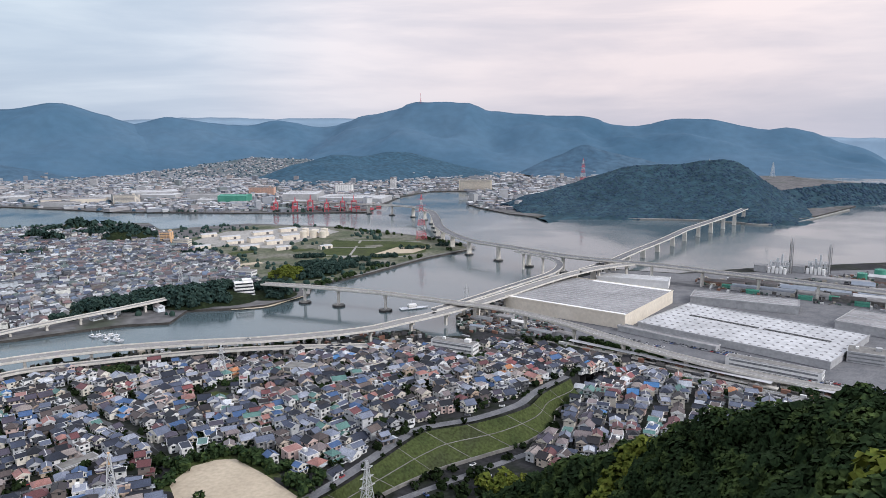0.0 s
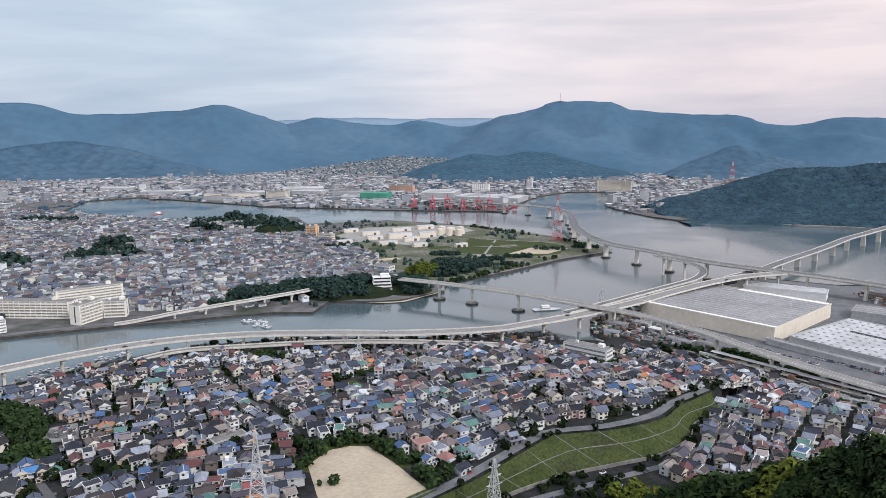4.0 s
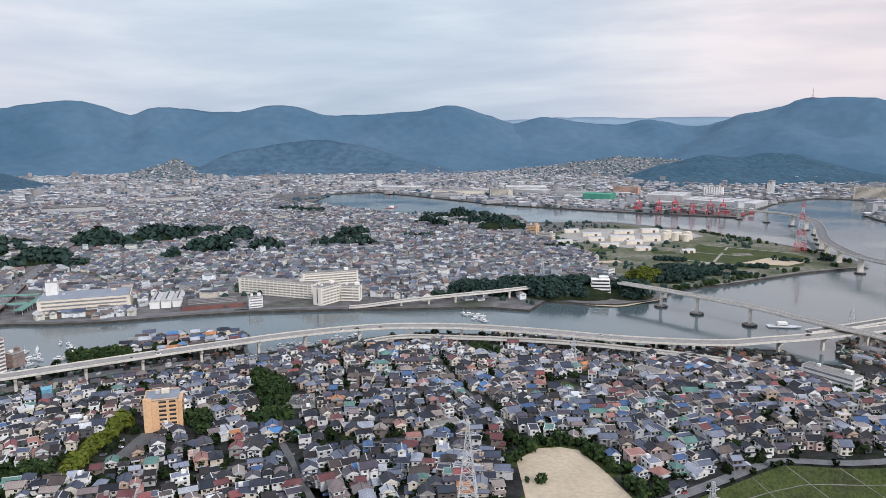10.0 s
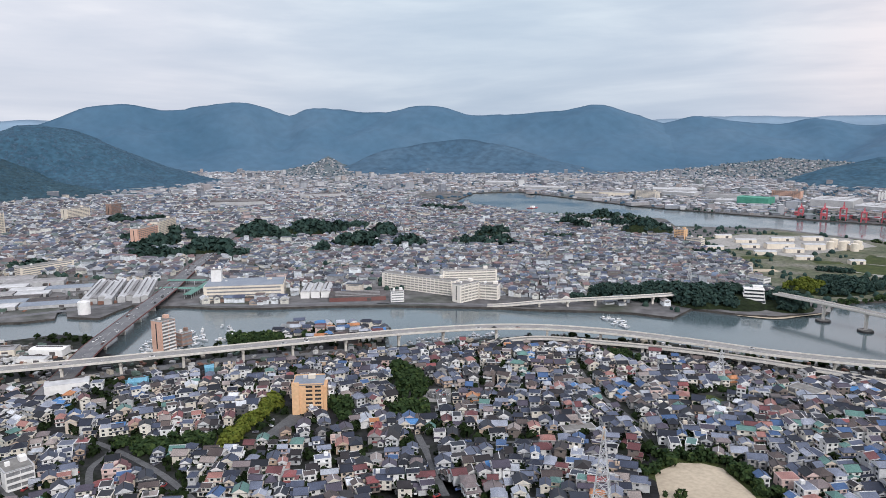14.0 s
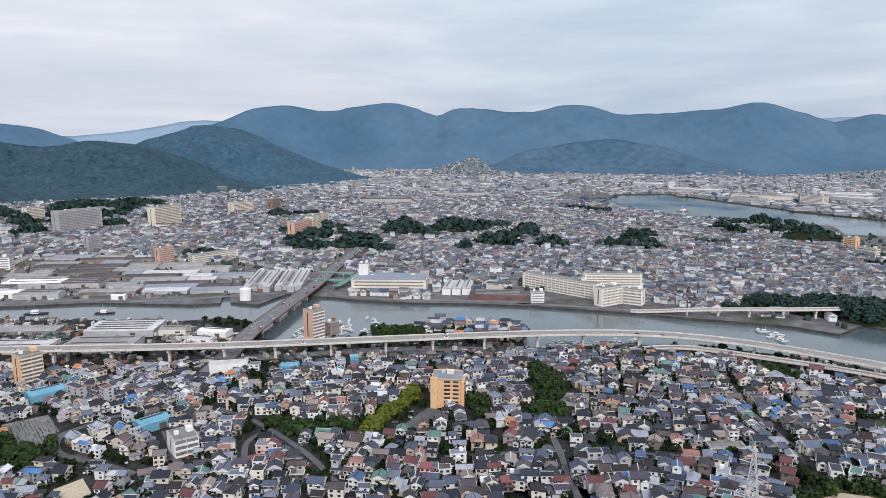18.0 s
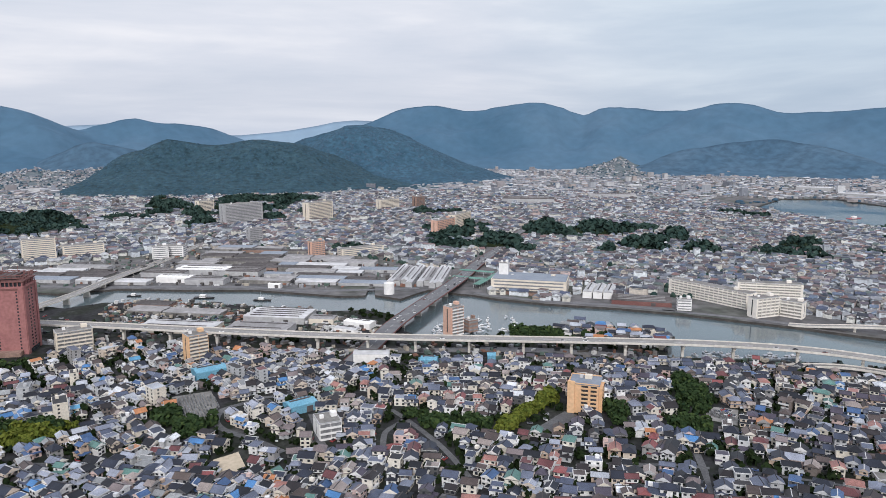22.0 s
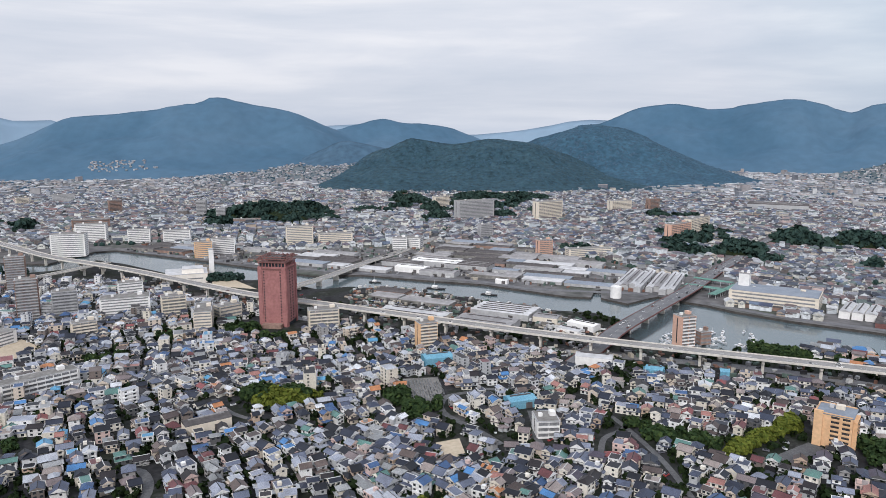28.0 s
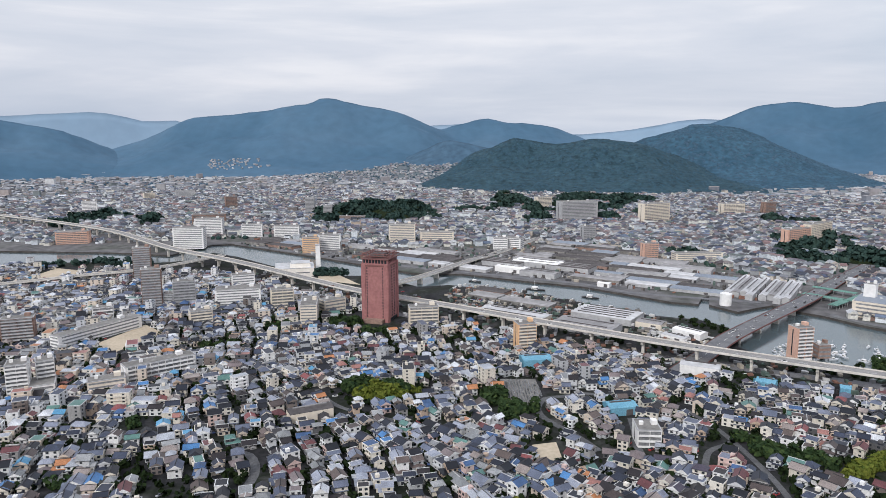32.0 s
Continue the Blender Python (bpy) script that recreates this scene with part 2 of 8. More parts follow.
M["sheetgreen"] = mat("faded_green_sheet", [(.10, .21, .175), (.15, .28, .235)], scale=0.1, fine=0.6, detail=0.2, rough=0.6)
M["slateblue"] = mat("blue_grey_roof_sheet", [(.17, .20, .245), (.24, .27, .31)], scale=0.06, fine=0.5, detail=0.15, rough=0.5, spec=0.4)
M["brick"] = mat("brown_facing", [(.24, .16, .13), (.32, .22, .18)], scale=0.05, fine=0.3)
M["grey"] = mat("grey_render", [(.36, .36, .37), (.46, .46, .46)], scale=0.05, fine=0.3, detail=0.15)
M["car_i"] = mat("car_paint_many", [(.6, .6, .6), (.05, .05, .055), (.35, .36, .38), (.7, .7, .7), (.12, .12, .14), (.35, .05, .05), (.08, .13, .3), (.5, .5, .5)], random_by="island", pick=True, rough=0.3, spec=0.5)
M["boat_i"] = mat("boat_paint_many", [(.7, .7, .7), (.62, .64, .66), (.55, .57, .60), (.75, .75, .73), (.3, .3, .3)], random_by="island", pick=True, rough=0.4)


def water_material():
    m = bpy.data.materials.new("calm_water")
    m.use_nodes = True
    n, l = m.node_tree.nodes, m.node_tree.links
    b = n["Principled BSDF"]
    b.inputs["Base Color"].default_value = (.080, .112, .124, 1)
    b.inputs["Roughness"].default_value = 0.09
    b.inputs["Specular IOR Level"].default_value = 0.5
    b.inputs["IOR"].default_value = 1.9
    co = n.new("ShaderNodeTexCoord")
    w1 = n.new("ShaderNodeTexNoise")
    w1.inputs["Scale"].default_value, w1.inputs["Detail"].default_value = 0.12, 6
    w2 = n.new("ShaderNodeTexNoise")
    w2.inputs["Scale"].default_value, w2.inputs["Detail"].default_value = 0.006, 3
    l.new(co.outputs["Object"], w1.inputs["Vector"])
    l.new(co.outputs["Object"], w2.inputs["Vector"])
    bp = n.new("ShaderNodeBump")
    bp.inputs["Distance"].default_value = 0.13
    mr = n.new("ShaderNodeMapRange")
    mr.inputs["From Min"].default_value, mr.inputs["From Max"].default_value = 0.35, 0.65
    mr.inputs["To Min"].default_value, mr.inputs["To Max"].default_value = 0.3, 1.0
    l.new(w2.outputs["Fac"], mr.inputs["Value"])
    l.new(mr.outputs[0], bp.inputs["Strength"])
    l.new(w1.outputs["Fac"], bp.inputs["Height"])
    l.new(bp.outputs[0], b.inputs["Normal"])
    r2 = n.new("ShaderNodeMapRange")
    r2.inputs["From Min"].default_value, r2.inputs["From Max"].default_value = 0.4, 0.6
    r2.inputs["To Min"].default_value, r2.inputs["To Max"].default_value = 0.10, 0.24
    l.new(w2.outputs["Fac"], r2.inputs["Value"])
    l.new(r2.outputs[0], b.inputs["Roughness"])
    return m


M["water"] = water_material()
# hill and isle crowns: leaf colour shifted blue to stand for haze
M["hill_leaf"] = mat("hazed_hill_crown", [(.028, .064, .092), (.038, .078, .106), (.033, .071, .099)], random_by="island", detail=0.25, fine=0.1)
M["isle_leaf"] = mat("hazed_isle_crown", [(.021, .045, .074), (.034, .062, .092), (.027, .053, .083)], random_by="island", detail=0.25, fine=0.1)
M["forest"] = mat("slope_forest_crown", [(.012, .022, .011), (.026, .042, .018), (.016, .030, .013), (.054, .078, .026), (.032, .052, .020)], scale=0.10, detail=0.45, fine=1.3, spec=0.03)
M["ivory"] = mat("ivory_render", [(.78, .735, .66), (.85, .80, .73)], scale=0.05, fine=0.3, detail=0.07)
M["clutter_i"] = mat("yard_clutter_many", [(.06, .06, .065), (.18, .17, .16), (.30, .30, .31), (.22, .12, .09), (.55, .55, .54), (.10, .14, .12), (.09, .085, .08), (.40, .36, .30)], random_by="island", pick=True, detail=0.2, fine=0.5)
M["street"] = mat("worn_street_asphalt", [(.085, .086, .09), (.13, .13, .132)], scale=0.1, fine=0.8, detail=0.2)
# the farthest crowns, with the most haze blue in the colour
M["hill_leaf_far"] = mat("hazed_far_hill_crown", [(.040, .080, .120), (.050, .092, .132), (.045, .086, .126)], random_by="island", detail=0.2, fine=0.1)
M["tidewall"] = mat("tide_stained_quay_wall", [(.045, .042, .040), (.09, .082, .075)], scale=0.1, fine=0.6, detail=0.3)
# bluish ground, haze over the valley put into its colour
M["valleygnd"] = mat("hazed_valley_ground", [(.075, .105, .115), (.13, .15, .16), (.055, .085, .09)], scale=0.01, fine=0.06, detail=0.3)
M["slate"] = mat("grave_stone", [(.16, .165, .175), (.32, .325, .335)], scale=2.0, rough=0.5)
M["yardc"] = mat("pale_yard_concrete", [(.26, .25, .235), (.36, .345, .32)], scale=0.02, fine=0.2, detail=0.2)
# haze tint in the colour here too, between foothill and range
M["wood_second"] = mat("hazed_hill_beyond", [(.031, .076, .116), (.044, .097, .139)], scale=0.012, fine=0.05, detail=0.3, bump=2, bscale=0.06)
# garden foliage darkened to put the shade of narrow gaps into its colour
M["hedge"] = mat("gap_shaded_foliage", [(.008, .014, .007), (.020, .032, .012), (.013, .022, .009)], random_by="island", detail=0.3, fine=0.7, spec=0.03)

# ---- building tools ----
class Mesh:
    """Collects faces with a material each, then links them as one mesh."""

    def __init__(self):
        self.v, self.f, self.m, self.mats = [], [], [], []

    def slot(self, key):
        if key not in self.mats:
            self.mats.append(key)
        return self.mats.index(key)

    def faces(self, vs, fs, key):
        o, k = len(self.v), self.slot(key)
        self.v.extend(vs)
        self.f.extend([tuple(i + o for i in q) for q in fs])
        self.m.extend([k] * len(fs))
        return self

    def box(self, x, y, z, w, d, h, key, rot=0.0, top=1.0, base=True):
        """A box standing at x, y, z; top narrows its upper end; rot in degrees."""
        c, s = math.cos(radians(rot)), math.sin(radians(rot))
        vs = []
        for zz, k in ((z, 1.0), (z + h, top)):
            for a, b in ((-1, -1), (1, -1), (1, 1), (-1, 1)):
                px, py = a * w / 2 * k, b * d / 2 * k
                vs.append((x + px * c - py * s, y + px * s + py * c, zz))
        fs = [(3, 2, 1, 0), (4, 5, 6, 7), (0, 1, 5, 4), (1, 2, 6, 5), (2, 3, 7, 6), (3, 0, 4, 7)]
        return self.faces(vs, fs if base else fs[2:], key)

    def gable(self, x, y, z, w, d, h, key, rot=0.0, thick=0.25, hip=0.0, edge=None, end=None, under=True):
        """A pitched roof, ridge along w, with eaves of some thickness; hip draws the ridge's ends in; edge and end are the eaves' and gable walls' surfaces."""
        c, s = math.cos(radians(rot)), math.sin(radians(rot))
        pts = [(-w / 2, -d / 2, 0), (w / 2, -d / 2, 0), (w / 2, d / 2, 0), (-w / 2, d / 2, 0)]
        pts += [(a, b, thick) for a, b, _ in pts]
        pts += [(-w / 2 + hip, 0, h), (w / 2 - hip, 0, h)]
        vs = [(x + a * c - b * s, y + a * s + b * c, z + t) for a, b, t in pts]
        o = len(self.v)
        self.faces(vs, [(4, 5, 9, 8), (6, 7, 8, 9)], key)
        for quads, k in (([(0, 1, 5, 4), (1, 2, 6, 5), (2, 3, 7, 6), (3, 0, 4, 7)] + ([(3, 2, 1, 0)] if under else []), edge or key), ([(5, 6, 9), (7, 4, 8)], (end if end and not hip else key))):
            self.f.extend([tuple(i + o for i in q) for q in quads])
            self.m.extend([self.slot(k)] * len(quads))
        return self

    def rod(self, p, q, r, key, n=6, r2=None):
        p, q = Vector(p), Vector(q)
        t = (q - p).to_track_quat("Z", "Y").to_matrix()
        r2 = r if r2 is None else r2
        vs = [tuple(p + t @ Vector((r * math.cos(6.2832 * i / n), r * math.sin(6.2832 * i / n), 0))) for i in range(n)]
        vs += [tuple(q + t @ Vector((r2 * math.cos(6.2832 * i / n), r2 * math.sin(6.2832 * i / n), 0))) for i in range(n)]
        fs = [(i, (i + 1) % n, n + (i + 1) % n, n + i) for i in range(n)] + [tuple(range(n - 1, -1, -1)), tuple(range(n, 2 * n))]
        return self.faces(vs, fs, key)

    def link(self, name, parent=None, label=""):
        me = bpy.data.meshes.new(name)
        me.from_pydata(self.v, [], self.f)
        for k in self.mats:
            me.materials.append(M[k])
        me.polygons.foreach_set("material_index", self.m)
        me.update()
        ob = new(name, me)
        ob.parent = parent
        if label:
            ob["label"] = label
        return ob


def part(name, mesh, parent, label=""):
    return mesh.link(name, parent, label)


def thing(name, x, y, z, rot, label, category, group=""):
    ob = new(name)
    ob.matrix_basis = pose(x, y, z, 0, 0, rot)
    return tagged(ob, label, category, group)


def spline(pts, step):
    """Points along a smooth curve through pts, about step apart."""
    p = [Vector(q) for q in pts]
    p = [2 * p[0] - p[1]] + p + [2 * p[-1] - p[-2]]
    out = []
    for i in range(1, len(p) - 2):
        n = max(1, round((p[i + 1] - p[i]).length / step))
        for k in range(n):
            t = k / n
            out.append(0.5 * ((2 * p[i]) + (p[i + 1] - p[i - 1]) * t + (2 * p[i - 1] - 5 * p[i] + 4 * p[i + 1] - p[i + 2]) * t * t
                              + (3 * p[i] - p[i - 1] - 3 * p[i + 1] + p[i + 2]) * t ** 3))
    out.append(p[-2])
    return out


def inside(x, y, poly):
    hit = False
    for i in range(len(poly)):
        (x1, y1), (x2, y2) = poly[i - 1], poly[i]
        if (y1 > y) != (y2 > y) and x < (x2 - x1) * (y - y1) / (y2 - y1) + x1:
            hit = not hit
    return hit


def near_line(x, y, line):
    """Distance to a polyline, and which side (positive: left of its way)."""
    best, side = 1e9, 1
    for (x1, y1), (x2, y2) in zip(line, line[1:]):
        dx, dy = x2 - x1, y2 - y1
        t = max(0.0, min(1.0, ((x - x1) * dx + (y - y1) * dy) / (dx * dx + dy * dy)))
        d = math.hypot(x - x1 - t * dx, y - y1 - t * dy)
        if d < best:
            best, side = d, dx * (y - y1) - dy * (x - x1)
    return best, side


# ---- land and water ----
NEAR_SHORE = [(1400, 1100), (667, 1050), (447, 1009), (329, 973), (239, 1005), (168, 950), (104, 870), (57, 803), (19, 752), (14, 735), (16, 697), (28, 668),
              (-11, 664), (-28, 692), (-80, 670), (-162, 640), (-255, 628), (-343, 584), (-374, 555), (-415, 495), (-447, 448), (-479, 476), (-491, 499),
              (-541, 467), (-570, 438), (-573, 397), (-565, 358), (-571, 311), (-604, 281), (-630, 273), (-648, 280), (-694, 290), (-726, 270), (-735, 243), (-764, 184), (-801, 162),
              (-826, 132), (-853, 94), (-871, 60), (-898, 11), (-888, -30), (-929, -69), (-959, -110), (-960, -173), (-1035, -253)]
NEAR_LAND = NEAR_SHORE + [(-1111, -324), (-1150, -376), (-1083, -378), (-1056, -445), (-1071, -547), (-1041, -658), (-1000, -1500), (1400, -1500)]
RIVER_BANK = [(-1150, -1500), (-1176, -741), (-1157, -542), (-1129, -439), (-1236, -404), (-1242, -371), (-1110, -198), (-1007, -74), (-978, -41), (-972, 28), (-946, 73), (-920, 116), (-889, 179),
              (-860, 210), (-805, 267), (-794, 295), (-828, 312), (-833, 322), (-790, 306), (-758, 326), (-776, 355), (-787, 377), (-762, 390), (-737, 412), (-706, 428), (-660, 465),
              (-605, 525), (-558, 566), (-507, 602), (-458, 636), (-411, 662), (-365, 693)]
NORTH_LAND = RIVER_BANK + [(-330, 712), (-287, 721), (-287, 772), (-233, 782), (-205, 797), (-166, 848), (-169, 906), (-113, 967), (-22, 1107), (49, 1187), (46, 1228),
              (-26, 1322), (-217, 1467), (-421, 1525), (-576, 1432), (-644, 1540), (-808, 1531), (-921, 1453), (-1080, 1489), (-1278, 1560), (-1395, 1806)]
PORT_LAND = [(-1311, 1934), (-1047, 1840), (-824, 1761), (-496, 1729), (-187, 1740), (-164, 1923), (-133, 2150), (-44, 2347), (86, 2343), (89, 2143),
             (64, 1943), (97, 1829), (158, 1702), (217, 1634), (282, 1700), (339, 1712), (416, 1641), (539, 1617), (639, 1574), (680, 1524), (767, 1551), (858, 1632),
             (1036, 1809), (1300, 2078), (1620, 2350), (1585, 2541), (1489, 3043), (1855, 3359), (2300, 3500), (3000, 3900)]
FAR_RIM = [(2400, 4250), (1000, 4780), (-1000, 4780), (-2700, 4050), (-4000, 2800), (-4800, 700), (-4800, -700), (-4300, -2100), (-3300, -3500)]


def slab(name, outline, z, key, label):
    """Ground with a quay wall round it, its top triangulated."""
    bm = bmesh.new()
    top = [bm.verts.new((x, y, z)) for x, y in outline]
    low = [bm.verts.new((x, y, -3.0)) for x, y in outline]
    face = bm.faces.new(top)
    sides = []
    for i in range(len(top)):
        sides.append(bm.faces.new((top[i - 1], top[i], low[i], low[i - 1])))
    bmesh.ops.recalc_face_normals(bm, faces=bm.faces)
    for s in sides:
        s.material_index = 1
    bmesh.ops.triangulate(bm, faces=[face])
    me = bpy.data.meshes.new(name)
    bm.to_mesh(me)
    bm.free()
    me.materials.append(M[key])
    me.materials.append(M["tidewall"])
    return tagged(new(name, me), label, "ground", kind="structure")


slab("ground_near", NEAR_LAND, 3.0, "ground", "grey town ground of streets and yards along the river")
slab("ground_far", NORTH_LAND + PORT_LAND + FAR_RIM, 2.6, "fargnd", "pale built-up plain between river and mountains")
sea = Mesh()
ring = [(4850 * math.cos(a * math.pi / 36), 4850 * math.sin(a * math.pi / 36), 0.0) for a in range(72)]
sea.faces(ring, [tuple(range(72))], "water")
tagged(sea.link("water"), "calm grey tidal water of river and bay", "water", kind="structure")

SLOPE_TOP = [(-95, 290), (-60, 335), (-44, 359), (-19, 402), (-9, 414), (23, 427), (55, 450), (70, 476), (95, 507)]
SLOPE_FOOT = [(-75, 300), (-44, 348), (-8, 385), (26, 408), (53, 426), (73, 453), (81, 480), (104, 500), (101, 509)]


def height(x, y):
    """Ground level: the terrace of houses above the grass bank falls gently towards the river."""
    if -420 < x < 150 and 200 < y < 660:
        d, side = near_line(x, y, SLOPE_TOP)
        if side >= 0:
            return 3.0 + 14.0 * math.exp(-(d / 150.0) ** 2) * max(0.0, min(1.0, (600 - y) / 80.0))
    return 3.0


terrace = Mesh()
GX, GY, GS = -400, 280, 8.0
cols, rows_ = 66, 42
tv = []
for j in range(rows_):
    for i in range(cols):
        x, y = GX + i * GS, GY + j * GS
        d, side = near_line(x, y, SLOPE_TOP)
        tv.append((x, y, height(x, y) + 0.03 if side >= 0 else 3.0 + 14.0 * max(0.0, min(1.0, (600 - y) / 80.0)) - d * 3.2 - 2.5))
tf = []
for j in range(rows_ - 1):
    for i in range(cols - 1):
        q = (j * cols + i, j * cols + i + 1, (j + 1) * cols + i + 1, (j + 1) * cols + i)
        if max(near_line(tv[k][0], tv[k][1], SLOPE_TOP)[1] for k in q) > 0 and max(tv[k][2] for k in q) > 3.1:
            tf.append(q)
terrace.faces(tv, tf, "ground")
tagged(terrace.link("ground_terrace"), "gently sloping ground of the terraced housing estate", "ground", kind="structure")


# ---- mountains ----
def ridge(name, crest, spread, key, label, cells=26.0, rough=0.22, back=0.6, sharp=1.5, kind="structure", category="mountain", step=42.0):
    """A wooded ridge: crest points (degrees from the pan's start, elevation in degrees, distance, all from the summit), falling to the
    plain over spread metres towards the town, with spurs and gullies."""
    line = []
    for a, el, r in crest:
        line.append((-r * math.sin(radians(a)), r * math.cos(radians(a)), 200 + r * math.tan(radians(el))))
    line = spline(line, step)
    n, across = len(line), max(10, int(spread / cells))
    vs = []
    for i, p in enumerate(line):
        q = line[min(i + 9, n - 1)] - line[max(i - 9, 0)]
        side = Vector((q.y, -q.x, 0)).normalized()
        if side.dot(Vector((p.x, p.y, 0))) > 0:
            side = -side
        for k in range(-across // 3, across + 1):
            u = k / across
            fall = max(0.0, 1 - abs(u) / (1.0 if u > 0 else back * 0.6)) ** sharp
            w = p + side * (u * spread)
            wav = noise.fractal(Vector((w.x / 420, w.y / 420, 3.1)), 1.0, 2.0, 5)
            spur = abs(noise.noise(Vector((w.x / 300, w.y / 300, 7.7))))
            body = p.z * fall
            edge = min(1.0, abs(u) * 4)
            z = body * (1 + rough * edge * (wav * 1.6 + spur - 0.3)) + (4 * noise.noise(Vector((w.x / 40, w.y / 40, 1.0))) + 9 * noise.noise(Vector((w.x / 130, w.y / 130, 6.0)))) * (1 if fall > 0.02 else 0)
            vs.append((w.x, w.y, z - 3.0 * (fall <= 0.02)))
    m = across + across // 3 + 1
    if -across // 3 != -(across // 3):
        m += 1
    fs = [(i * m + k, i * m + k + 1, (i + 1) * m + k + 1, (i + 1) * m + k) for i in range(n - 1) for k in range(m - 1)]
    mesh = Mesh().faces(vs, fs, key)
    ob = mesh.link(name)
    ob.data.polygons.foreach_set("use_smooth", [True] * len(fs))
    return tagged(ob, label, category, kind=kind), (vs, m, n)


def surface_spots(grid, count, rg, test):
    """Places spread evenly over a hill's surface."""
    vs, m, n = grid
    cells, areas = [], []
    for i in range(n - 1):
        for k in range(m - 1):
            a, b, c = Vector(vs[i * m + k]), Vector(vs[i * m + k + 1]), Vector(vs[(i + 1) * m + k])
            if test(*a):
                cells.append((a, b, c, Vector(vs[(i + 1) * m + k + 1])))
                areas.append((b - a).cross(c - a).length)
    out = []
    for a, b, c, d in rg.choices(cells, areas, k=count):
        u, w = rg.random(), rg.random()
        out.append(a.lerp(b, u).lerp(c.lerp(d, u), w))
    return out


RIGHT_RANGE = [(23.3, .5, 4300), (21.1, 1.01, 4300), (18.8, .7, 4350), (15.1, .42, 4450), (12.9, .8, 4500), (9.3, .28, 4500), (6.4, 1.09, 4300), (3.7, 1.61, 4250), (2.2, 2.2, 4200), (-2.1, 2.15, 4200), (-3.4, 1.6, 4200), (-7, 1.25, 4200),
               (-11.4, 1, 4200), (-13.1, .47, 4200), (-15.6, .37, 4200), (-17.1, .76, 4200), (-20.1, .77, 4200), (-23.6, .1, 4250), (-25.5, .12, 4250), (-27.3, -.2, 4250),
               (-29.4, -.98, 4250), (-31, -1.54, 4250), (-32.5, -2.6, 4250)]
MAIN_RANGE = [(72.5, -1.2, 4500), (71.3, -.3, 4500), (68.8, .74, 4450), (64.9, 1.95, 4400), (61, 1.5, 4400), (58.8, 1.83, 4400), (55.9, 2.2, 4350), (54.2, 1.86, 4350), (52.2, 1.18, 4350),
              (50.3, 1.72, 4300), (45.3, 1.44, 4300), (41.2, 1.97, 4250), (37.9, 1.26, 4250), (35.7, 1.17, 4250), (30.4, 1.65, 4200), (27.7, 1.9, 4200), (25.4, 1.2, 4250), (23.3, .55, 4300), (20, -.4, 4400)]
LEFT_RANGE = [(124, -3.2, 4250), (118.5, -2.43, 4250), (114.6, -1.18, 4200), (111.8, -.3, 4150), (109.4, .9, 4100), (106.6, 1.24, 4050), (103.2, 1.6, 4000), (100.6, 2.12, 4000), (98.9, 2.52, 4000),
              (96.3, 1.92, 4000), (94, 1.6, 4000), (90.9, .42, 4050), (89.6, .15, 4150), (86.9, .9, 4200), (84.6, .58, 4200), (82, .35, 4250), (79.3, -.48, 4300), (77, -1.6, 4350)]
# no haze is drawn; each range wears it as its material's blue
_, RIGHT_PTS = ridge("mountain_right", RIGHT_RANGE, 900, "wood_far", "wooded mountain range across the bay, coloured evening-haze blue")
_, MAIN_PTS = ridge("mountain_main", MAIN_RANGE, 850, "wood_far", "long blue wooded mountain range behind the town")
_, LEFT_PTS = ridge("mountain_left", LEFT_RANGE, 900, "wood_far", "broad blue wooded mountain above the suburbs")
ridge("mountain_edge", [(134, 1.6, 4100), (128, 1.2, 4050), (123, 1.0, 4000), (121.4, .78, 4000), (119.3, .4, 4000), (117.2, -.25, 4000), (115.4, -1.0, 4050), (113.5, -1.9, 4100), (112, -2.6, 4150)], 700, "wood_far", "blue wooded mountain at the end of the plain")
FAR = [(128, .9, 4760), (121.4, 1.06, 4760), (117.3, 1.3, 4760), (114.8, 1.3, 4760), (112.5, .72, 4760), (110.2, .77, 4760), (107, .0, 4760), (100, -.5, 4760), (92, .2, 4760), (86.1, .6, 4760), (82.1, .3, 4760), (80, -.3, 4760), (77.6, -.18, 4760),
       (74.2, .2, 4760), (71.8, .65, 4760), (68.6, .76, 4760), (60, .6, 4760), (40, .5, 4760), (28, .6, 4760), (23, .85, 4760), (17, 1.05, 4760), (13, .9, 4760), (8, 1.0, 4760), (0, .6, 4760), (-15, .2, 4760), (-25, -.4, 4760), (-30, -.55, 4760), (-38, -.8, 4760), (-44, -.7, 4760)]
ridge("mountain_farthest", FAR, 260, "wood_haze", "farthest mountains coloured pale as if hazed into the sky", step=90, rough=0.03)
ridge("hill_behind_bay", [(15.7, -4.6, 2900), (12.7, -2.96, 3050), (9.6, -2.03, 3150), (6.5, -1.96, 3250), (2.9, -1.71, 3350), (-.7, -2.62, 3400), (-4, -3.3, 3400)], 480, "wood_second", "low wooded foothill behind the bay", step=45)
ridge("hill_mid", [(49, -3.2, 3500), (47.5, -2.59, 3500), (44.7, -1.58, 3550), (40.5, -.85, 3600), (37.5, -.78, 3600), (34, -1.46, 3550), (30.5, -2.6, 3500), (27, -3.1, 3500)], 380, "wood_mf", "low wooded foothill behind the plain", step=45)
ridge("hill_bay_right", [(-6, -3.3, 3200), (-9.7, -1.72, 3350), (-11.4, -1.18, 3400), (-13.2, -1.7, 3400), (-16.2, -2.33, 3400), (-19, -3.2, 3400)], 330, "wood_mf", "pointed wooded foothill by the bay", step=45)
